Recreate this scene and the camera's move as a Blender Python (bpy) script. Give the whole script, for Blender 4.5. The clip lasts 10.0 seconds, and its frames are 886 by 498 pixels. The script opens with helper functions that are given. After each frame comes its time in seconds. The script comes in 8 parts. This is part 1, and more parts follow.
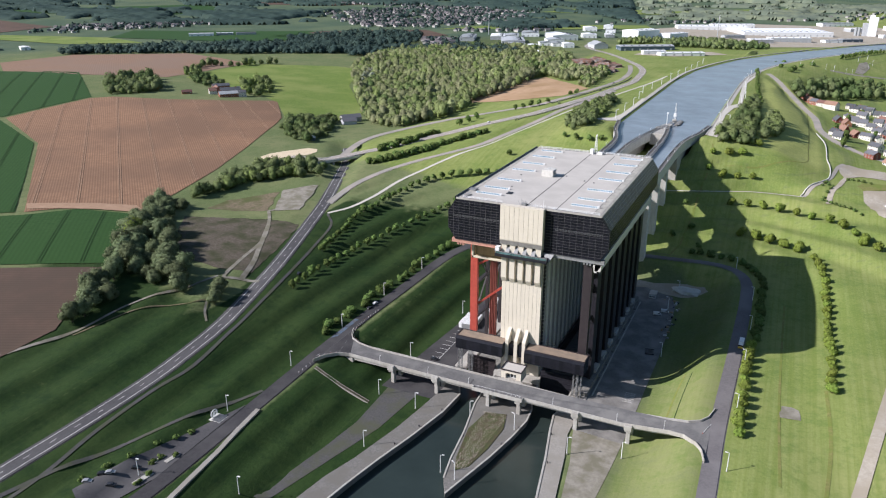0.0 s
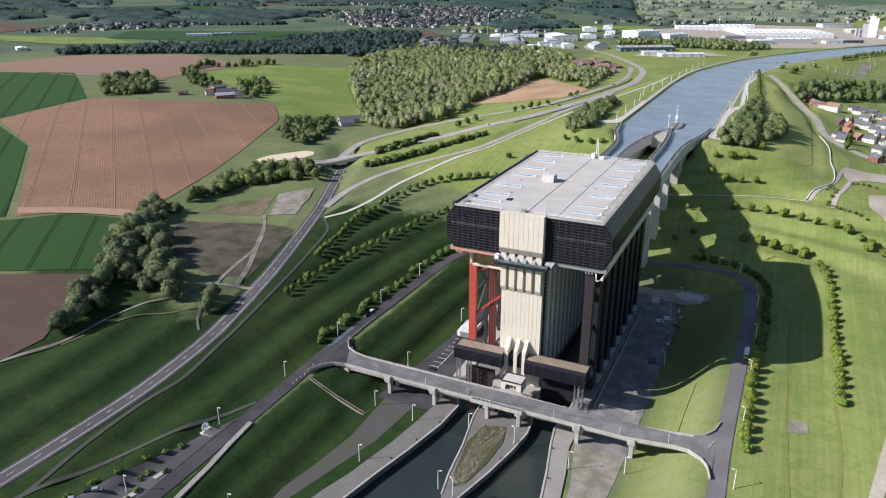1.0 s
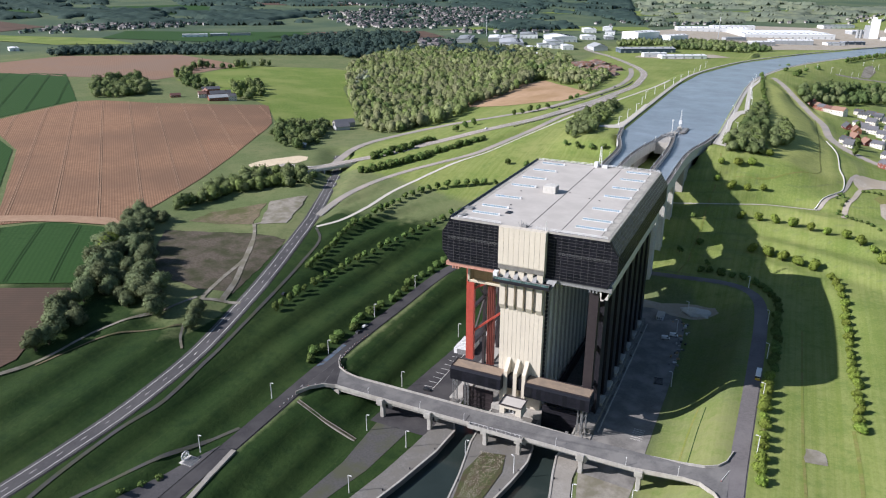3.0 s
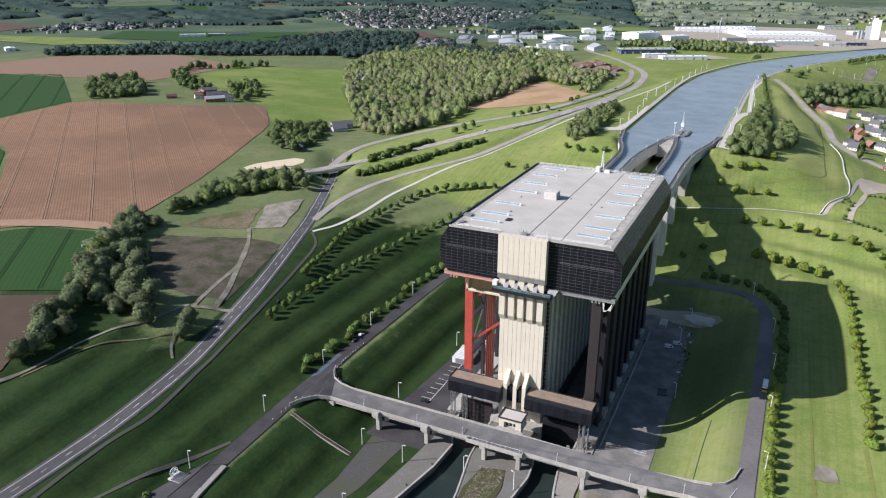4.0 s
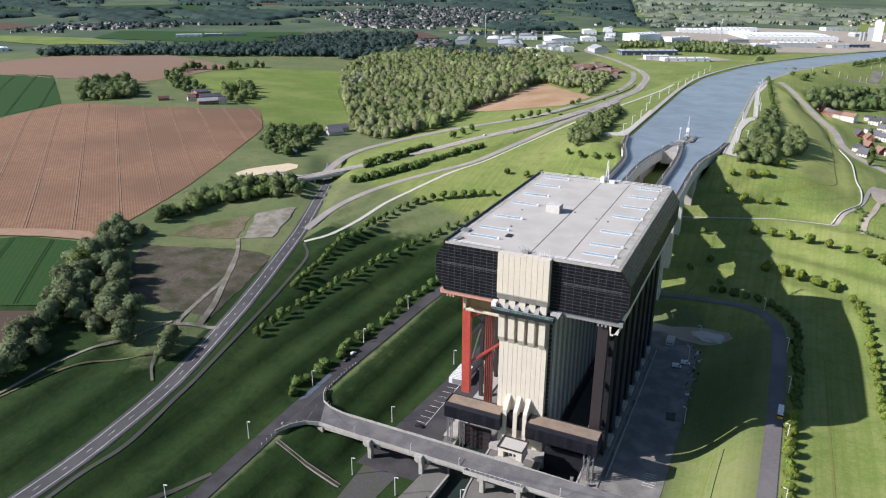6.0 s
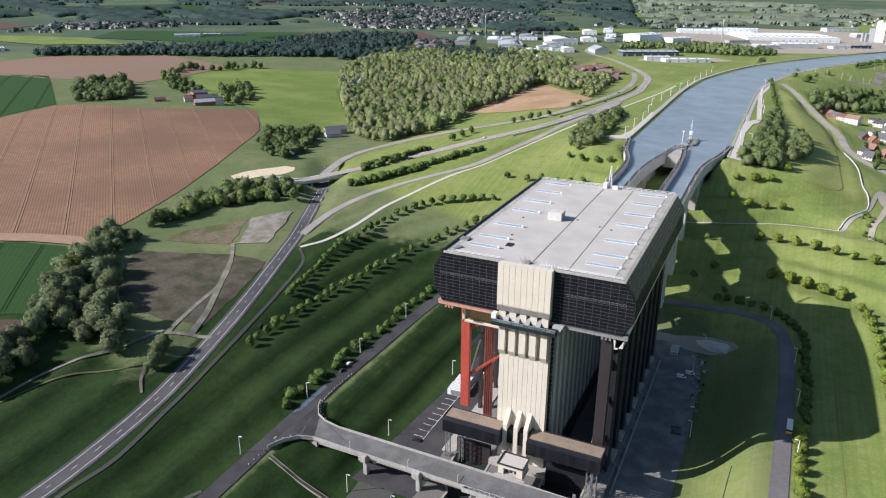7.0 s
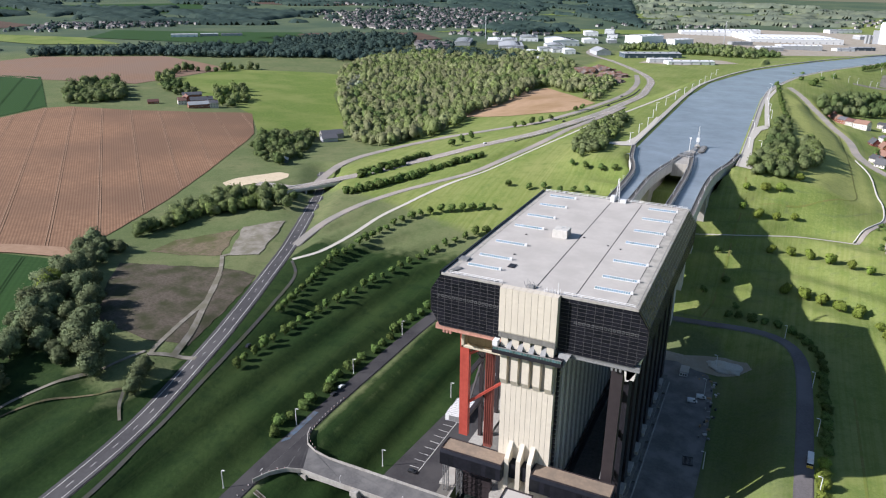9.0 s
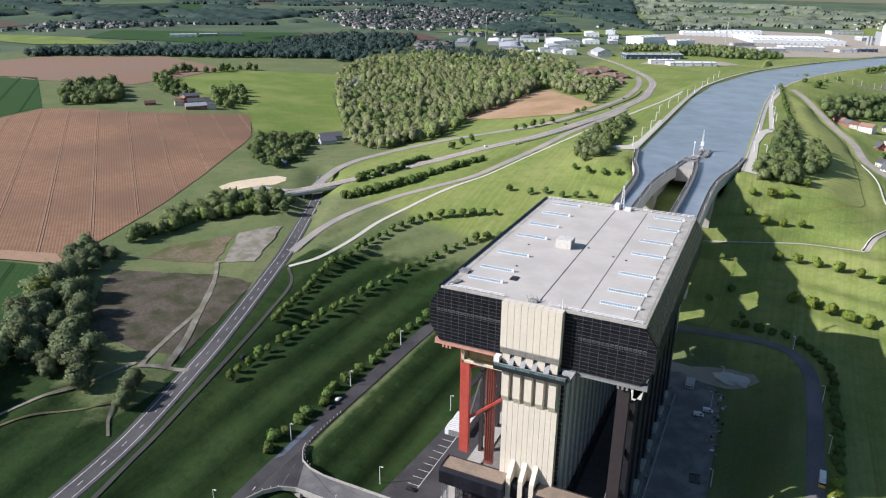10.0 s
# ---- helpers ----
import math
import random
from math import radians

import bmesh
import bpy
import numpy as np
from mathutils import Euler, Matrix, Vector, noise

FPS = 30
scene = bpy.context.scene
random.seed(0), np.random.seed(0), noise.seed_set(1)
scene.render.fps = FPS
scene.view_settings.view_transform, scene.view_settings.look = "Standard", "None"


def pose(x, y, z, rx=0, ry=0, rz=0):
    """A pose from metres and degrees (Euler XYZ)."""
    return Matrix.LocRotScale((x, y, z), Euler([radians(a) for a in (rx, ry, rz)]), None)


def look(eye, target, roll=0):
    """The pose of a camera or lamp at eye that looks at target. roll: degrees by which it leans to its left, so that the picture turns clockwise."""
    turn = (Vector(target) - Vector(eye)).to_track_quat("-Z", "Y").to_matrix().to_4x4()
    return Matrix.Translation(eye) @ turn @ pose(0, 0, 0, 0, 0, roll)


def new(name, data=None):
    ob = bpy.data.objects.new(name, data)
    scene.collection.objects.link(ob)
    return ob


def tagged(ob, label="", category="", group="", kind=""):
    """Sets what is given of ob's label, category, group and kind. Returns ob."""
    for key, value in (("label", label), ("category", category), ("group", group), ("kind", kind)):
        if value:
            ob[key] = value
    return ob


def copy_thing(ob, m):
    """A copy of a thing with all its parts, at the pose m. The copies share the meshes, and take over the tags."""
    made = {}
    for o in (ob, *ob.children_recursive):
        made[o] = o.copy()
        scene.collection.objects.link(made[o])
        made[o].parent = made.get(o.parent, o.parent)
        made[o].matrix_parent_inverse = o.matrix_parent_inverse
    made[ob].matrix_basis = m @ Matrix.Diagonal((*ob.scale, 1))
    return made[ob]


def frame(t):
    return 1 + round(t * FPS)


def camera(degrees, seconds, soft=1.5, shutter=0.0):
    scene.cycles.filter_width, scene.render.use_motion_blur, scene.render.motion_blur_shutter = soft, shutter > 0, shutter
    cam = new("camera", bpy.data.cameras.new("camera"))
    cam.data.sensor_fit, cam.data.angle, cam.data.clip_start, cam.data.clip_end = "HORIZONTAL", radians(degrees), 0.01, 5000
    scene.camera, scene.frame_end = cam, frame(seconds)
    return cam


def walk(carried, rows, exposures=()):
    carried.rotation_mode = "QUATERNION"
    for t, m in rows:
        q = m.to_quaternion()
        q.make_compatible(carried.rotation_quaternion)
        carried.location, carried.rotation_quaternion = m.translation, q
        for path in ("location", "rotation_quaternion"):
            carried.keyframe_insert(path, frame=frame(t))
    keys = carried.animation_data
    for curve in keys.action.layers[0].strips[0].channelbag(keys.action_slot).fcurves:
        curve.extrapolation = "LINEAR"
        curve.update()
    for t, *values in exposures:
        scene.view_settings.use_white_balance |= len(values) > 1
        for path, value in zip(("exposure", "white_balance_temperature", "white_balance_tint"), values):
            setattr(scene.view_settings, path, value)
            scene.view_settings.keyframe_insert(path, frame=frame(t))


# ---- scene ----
cam = camera(64.14, 10.0, 1.15)
PATH = [
    (0, pose(112.835, -331.520, 209.472, 69.317, 0, 25.780) @ pose(0, 0, 0, 0, 0, -0.173)),
    (0.5, pose(110.824, -326.708, 209.661, 69.323, 0, 25.740) @ pose(0, 0, 0, 0, 0, -0.151)),
    (1, pose(108.813, -321.825, 209.809, 69.328, 0, 25.702) @ pose(0, 0, 0, 0, 0, -0.127)),
    (1.5, pose(106.797, -316.878, 209.924, 69.333, 0, 25.665) @ pose(0, 0, 0, 0, 0, -0.102)),
    (2, pose(104.776, -311.872, 210.010, 69.337, 0, 25.630) @ pose(0, 0, 0, 0, 0, -0.075)),
    (2.5, pose(102.746, -306.814, 210.074, 69.341, 0, 25.597) @ pose(0, 0, 0, 0, 0, -0.046)),
    (3, pose(100.705, -301.710, 210.121, 69.344, 0, 25.566) @ pose(0, 0, 0, 0, 0, -0.016)),
    (3.5, pose(98.651, -296.564, 210.157, 69.347, 0, 25.536) @ pose(0, 0, 0, 0, 0, 0.016)),
    (4, pose(96.580, -291.384, 210.188, 69.349, 0, 25.509) @ pose(0, 0, 0, 0, 0, 0.049)),
    (4.5, pose(94.491, -286.175, 210.220, 69.351, 0, 25.483) @ pose(0, 0, 0, 0, 0, 0.084)),
    (5, pose(92.381, -280.944, 210.258, 69.352, 0, 25.458) @ pose(0, 0, 0, 0, 0, 0.120)),
    (5.5, pose(90.247, -275.696, 210.309, 69.353, 0, 25.436) @ pose(0, 0, 0, 0, 0, 0.158)),
    (6, pose(88.088, -270.436, 210.378, 69.353, 0, 25.415) @ pose(0, 0, 0, 0, 0, 0.198)),
    (6.5, pose(85.900, -265.172, 210.471, 69.353, 0, 25.396) @ pose(0, 0, 0, 0, 0, 0.239)),
    (7, pose(83.681, -259.909, 210.593, 69.352, 0, 25.379) @ pose(0, 0, 0, 0, 0, 0.282)),
    (7.5, pose(81.428, -254.652, 210.752, 69.351, 0, 25.364) @ pose(0, 0, 0, 0, 0, 0.326)),
    (8, pose(79.140, -249.409, 210.951, 69.349, 0, 25.350) @ pose(0, 0, 0, 0, 0, 0.372)),
    (8.5, pose(76.813, -244.184, 211.198, 69.347, 0, 25.338) @ pose(0, 0, 0, 0, 0, 0.419)),
    (9, pose(74.445, -238.984, 211.498, 69.344, 0, 25.328) @ pose(0, 0, 0, 0, 0, 0.468)),
    (9.5, pose(72.034, -233.815, 211.857, 69.341, 0, 25.319) @ pose(0, 0, 0, 0, 0, 0.519)),
    (10, pose(69.577, -228.683, 212.281, 69.337, 0, 25.313) @ pose(0, 0, 0, 0, 0, 0.571)),
]
walk(cam, PATH)

# ---- light ----
SUN_TO = Vector((-1.29, -0.90, 1.0)).normalized()
world = bpy.data.worlds.new("sky_world")
scene.world = world
world.use_nodes = True
wn = world.node_tree
sky = wn.nodes.new("ShaderNodeTexSky")
sky.sky_type = 'NISHITA'
sky.sun_disc = False
sky.sun_elevation = math.asin(SUN_TO.z)
sky.sun_rotation = math.atan2(SUN_TO.x, SUN_TO.y)
sky.air_density, sky.dust_density, sky.ozone_density = 1.2, 0.9, 4.0
wn.links.new(sky.outputs[0], wn.nodes["Background"].inputs[0])
wn.nodes["Background"].inputs[1].default_value = 0.068
sun = new("sun", bpy.data.lights.new("sun", 'SUN'))
sun.data.energy, sun.data.angle, sun.data.color = 4.9, radians(0.5), (1.0, 0.945, 0.955)
sun.matrix_world = look(SUN_TO * 900, (0, 0, 0))
scene.view_settings.exposure = 0.56


# ---- materials ----
def ramp(nt, fac, stops):
    r = nt.nodes.new("ShaderNodeValToRGB")
    e = r.color_ramp.elements
    while len(e) < len(stops):
        e.new(0.5)
    for k, (at, col) in zip(e, stops):
        k.position, k.color = at, (*col, 1)
    nt.links.new(fac, r.inputs[0])
    return r.outputs[0]


def noise_of(nt, vec, size, detail=4, rough=0.55):
    n = nt.nodes.new("ShaderNodeTexNoise")
    n.inputs["Scale"].default_value = 1.0 / size
    n.inputs["Detail"].default_value = detail
    n.inputs["Roughness"].default_value = rough
    nt.links.new(vec, n.inputs["Vector"])
    return n.outputs["Fac"]


def blend(nt, a, b, fac, how='MIX'):
    m = nt.nodes.new("ShaderNodeMix")
    m.data_type, m.blend_type = 'RGBA', how
    for sock, val in ((m.inputs[0], fac), (m.inputs[6], a), (m.inputs[7], b)):
        if isinstance(val, (int, float)):
            sock.default_value = val
        elif isinstance(val, tuple):
            sock.default_value = (*val, 1)
        else:
            nt.links.new(val, sock)
    return m.outputs[2]


def surface(name, dark, light, size=2.0, rough=0.8, metal=0.0, patch=None, patch_size=40.0, bump=0.0, bump_size=0.3, rows=None, row_col=None, vary=0.0, stain=0.0, ior=1.45):
    """A surface with grain between two colours, wider patches, ploughed or mown rows, per-piece variation and rain streaks."""
    m = bpy.data.materials.new(name)
    m.use_nodes = True
    nt = m.node_tree
    bsdf = nt.nodes["Principled BSDF"]
    tc = nt.nodes.new("ShaderNodeTexCoord")
    vec = tc.outputs["Object"]
    col = ramp(nt, noise_of(nt, vec, size, 6, 0.65), [(0.28, dark), (0.72, light)])
    if patch:
        f = ramp(nt, noise_of(nt, vec, patch_size, 5), [(0.42, (0, 0, 0)), (0.62, (1, 1, 1))])
        col = blend(nt, col, patch, f)
    if rows:
        turn, pitch, depth = rows
        mp = nt.nodes.new("ShaderNodeMapping")
        mp.inputs["Rotation"].default_value = (0, 0, radians(turn))
        nt.links.new(vec, mp.inputs[0])
        w = nt.nodes.new("ShaderNodeTexWave")
        w.inputs["Scale"].default_value = 0.314 / pitch
        w.inputs["Distortion"].default_value = 0.6
        w.inputs["Detail"].default_value = 2
        w.inputs["Detail Scale"].default_value = 0.3
        nt.links.new(mp.outputs[0], w.inputs[0])
        mr = nt.nodes.new("ShaderNodeMath")
        mr.operation = 'MULTIPLY'
        mr.inputs[1].default_value = depth
        nt.links.new(w.outputs["Fac"], mr.inputs[0])
        col = blend(nt, col, row_col or tuple(0.6 * c for c in dark), mr.outputs[0])
    if stain:
        mp = nt.nodes.new("ShaderNodeMapping")
        mp.inputs["Scale"].default_value = (1, 1, 0.08)
        nt.links.new(vec, mp.inputs[0])
        f = ramp(nt, noise_of(nt, mp.outputs[0], 1.6, 5, 0.7), [(0.45, (0, 0, 0)), (0.75, (stain, stain, stain))])
        col = blend(nt, col, tuple(0.45 * c for c in dark), f)
    if vary:
        oi = nt.nodes.new("ShaderNodeObjectInfo")
        hs = nt.nodes.new("ShaderNodeHueSaturation")
        mv = nt.nodes.new("ShaderNodeMapRange")
        mv.inputs[3].default_value, mv.inputs[4].default_value = 1 - vary, 1 + vary
        nt.links.new(oi.outputs["Random"], mv.inputs[0])
        nt.links.new(mv.outputs[0], hs.inputs["Value"])
        mh = nt.nodes.new("ShaderNodeMapRange")
        mh.inputs[3].default_value, mh.inputs[4].default_value = 0.5 - vary * 0.06, 0.5 + vary * 0.06
        nt.links.new(oi.outputs["Random"], mh.inputs[0])
        nt.links.new(mh.outputs[0], hs.inputs["Hue"])
        nt.links.new(col, hs.inputs["Color"])
        col = hs.outputs[0]
    nt.links.new(col, bsdf.inputs["Base Color"])
    bsdf.inputs["Roughness"].default_value = rough
    bsdf.inputs["Metallic"].default_value = metal
    bsdf.inputs["IOR"].default_value = ior
    if rough >= 0.9:
        bsdf.inputs["Specular IOR Level"].default_value = 0.2
    if bump:
        b = nt.nodes.new("ShaderNodeBump")
        b.inputs["Strength"].default_value = 0.7
        b.inputs["Distance"].default_value = bump
        nt.links.new(noise_of(nt, vec, bump_size, 5, 0.7), b.inputs["Height"])
        nt.links.new(b.outputs[0], bsdf.inputs["Normal"])
    return m


def glass_sheet(name, tint, rough=0.08):
    m = surface(name, tuple(c * 0.7 for c in tint), tint, 3.0, rough, vary=0.35)
    m.node_tree.nodes["Principled BSDF"].inputs["Specular IOR Level"].default_value = 0.9
    return m


def coated_glass(name, tint):
    m = surface(name, tuple(c * 0.6 for c in tint), tint, 4.0, 0.22, vary=0.45, ior=1.22)
    return m


def grassland():
    m = bpy.data.materials.new("grass")
    m.use_nodes = True
    nt = m.node_tree
    bsdf = nt.nodes["Principled BSDF"]
    vec = nt.nodes.new("ShaderNodeTexCoord").outputs["Object"]
    fine, wide = noise_of(nt, vec, 1.5, 8, 0.78), noise_of(nt, vec, 60, 6, 0.6)
    clump = noise_of(nt, vec, 9, 7, 0.72)

    def sward(dark, light, pale, weed):
        c = ramp(nt, fine, [(0.27, dark), (0.73, light)])
        c = blend(nt, c, pale, ramp(nt, wide, [(0.40, (0, 0, 0)), (0.66, (0.7, 0.7, 0.7))]))
        return blend(nt, c, weed, ramp(nt, clump, [(0.48, (0, 0, 0)), (0.68, (0.7, 0.7, 0.7))]))

    def share(name):
        at = nt.nodes.new("ShaderNodeAttribute")
        at.attribute_name = name
        ad = nt.nodes.new("ShaderNodeMath")
        ad.operation = 'MULTIPLY_ADD'
        ad.inputs[1].default_value, ad.inputs[2].default_value = 0.7, -0.35
        nt.links.new(clump, ad.inputs[0])
        su = nt.nodes.new("ShaderNodeMath")
        su.operation = 'ADD'
        nt.links.new(at.outputs["Fac"], su.inputs[0])
        nt.links.new(ad.outputs[0], su.inputs[1])
        return ramp(nt, su.outputs[0], [(0.3, (0, 0, 0)), (0.7, (1, 1, 1))])

    col = sward((0.074, 0.108, 0.042), (0.156, 0.190, 0.084), (0.182, 0.192, 0.094), (0.082, 0.116, 0.045))
    # darker grass that stands in for cloud shadow on the west side
    shade_sward = sward((0.009, 0.025, 0.006), (0.024, 0.053, 0.013), (0.035, 0.060, 0.017), (0.006, 0.022, 0.006))
    # mown grass, its colour also lightened to stand in for full sun
    mown = sward((0.112, 0.160, 0.040), (0.240, 0.288, 0.094), (0.285, 0.297, 0.116), (0.108, 0.168, 0.045))
    mp = nt.nodes.new("ShaderNodeMapping")
    mp.inputs["Scale"].default_value = (0.42, 0.006, 0.0)
    nt.links.new(vec, mp.inputs[0])
    swath = ramp(nt, noise_of(nt, mp.outputs[0], 1.0, 4, 0.6), [(0.40, (0, 0, 0)), (0.64, (0.45, 0.45, 0.45))])
    mown = blend(nt, mown, (0.120, 0.170, 0.030), swath)
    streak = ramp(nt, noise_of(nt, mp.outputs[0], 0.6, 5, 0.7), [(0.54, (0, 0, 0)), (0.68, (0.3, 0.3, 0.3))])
    shade_sward = blend(nt, shade_sward, (0.050, 0.068, 0.024), streak)
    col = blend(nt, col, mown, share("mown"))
    col = blend(nt, col, shade_sward, share("cloud_shade"))
    # dry pale tone, also lightening the slope that faces away from the sun
    col = blend(nt, col, ramp(nt, fine, [(0.3, (0.235, 0.270, 0.082)), (0.7, (0.400, 0.420, 0.150))]), share("dry_grass"))
    # bluish haze of the distance, mixed into the land's colour
    hazy_land = ramp(nt, noise_of(nt, vec, 170, 4, 0.5), [(0.40, (0.062, 0.098, 0.062)), (0.60, (0.098, 0.132, 0.075))])
    col = blend(nt, col, hazy_land, share("far_haze"))
    worn = ramp(nt, noise_of(nt, vec, 24, 8, 0.74), [(0.655, (0, 0, 0)), (0.76, (0.5, 0.5, 0.5))])
    col = blend(nt, col, (0.20, 0.165, 0.085), worn)
    nt.links.new(col, bsdf.inputs["Base Color"])
    bsdf.inputs["Roughness"].default_value = 0.95
    bsdf.inputs["Specular IOR Level"].default_value = 0.15
    b = nt.nodes.new("ShaderNodeBump")
    b.inputs["Strength"].default_value, b.inputs["Distance"].default_value = 0.6, 0.5
    nt.links.new(noise_of(nt, vec, 2.2, 6, 0.7), b.inputs["Height"])
    nt.links.new(b.outputs[0], bsdf.inputs["Normal"])
    return m


def water(name, deep, ripple, rough=0.06):
    m = surface(name, deep, tuple(c * 1.5 for c in deep), 30.0, rough, bump=ripple, bump_size=2.5)
    m.node_tree.nodes["Principled BSDF"].inputs["IOR"].default_value = 1.33
    return m


def leafage(name, dark, light, vary=0.25):
    m = surface(name, dark, light, 0.9, 0.75, vary=vary)
    b = m.node_tree.nodes["Principled BSDF"]
    b.inputs["Specular IOR Level"].default_value = 0.2
    return m


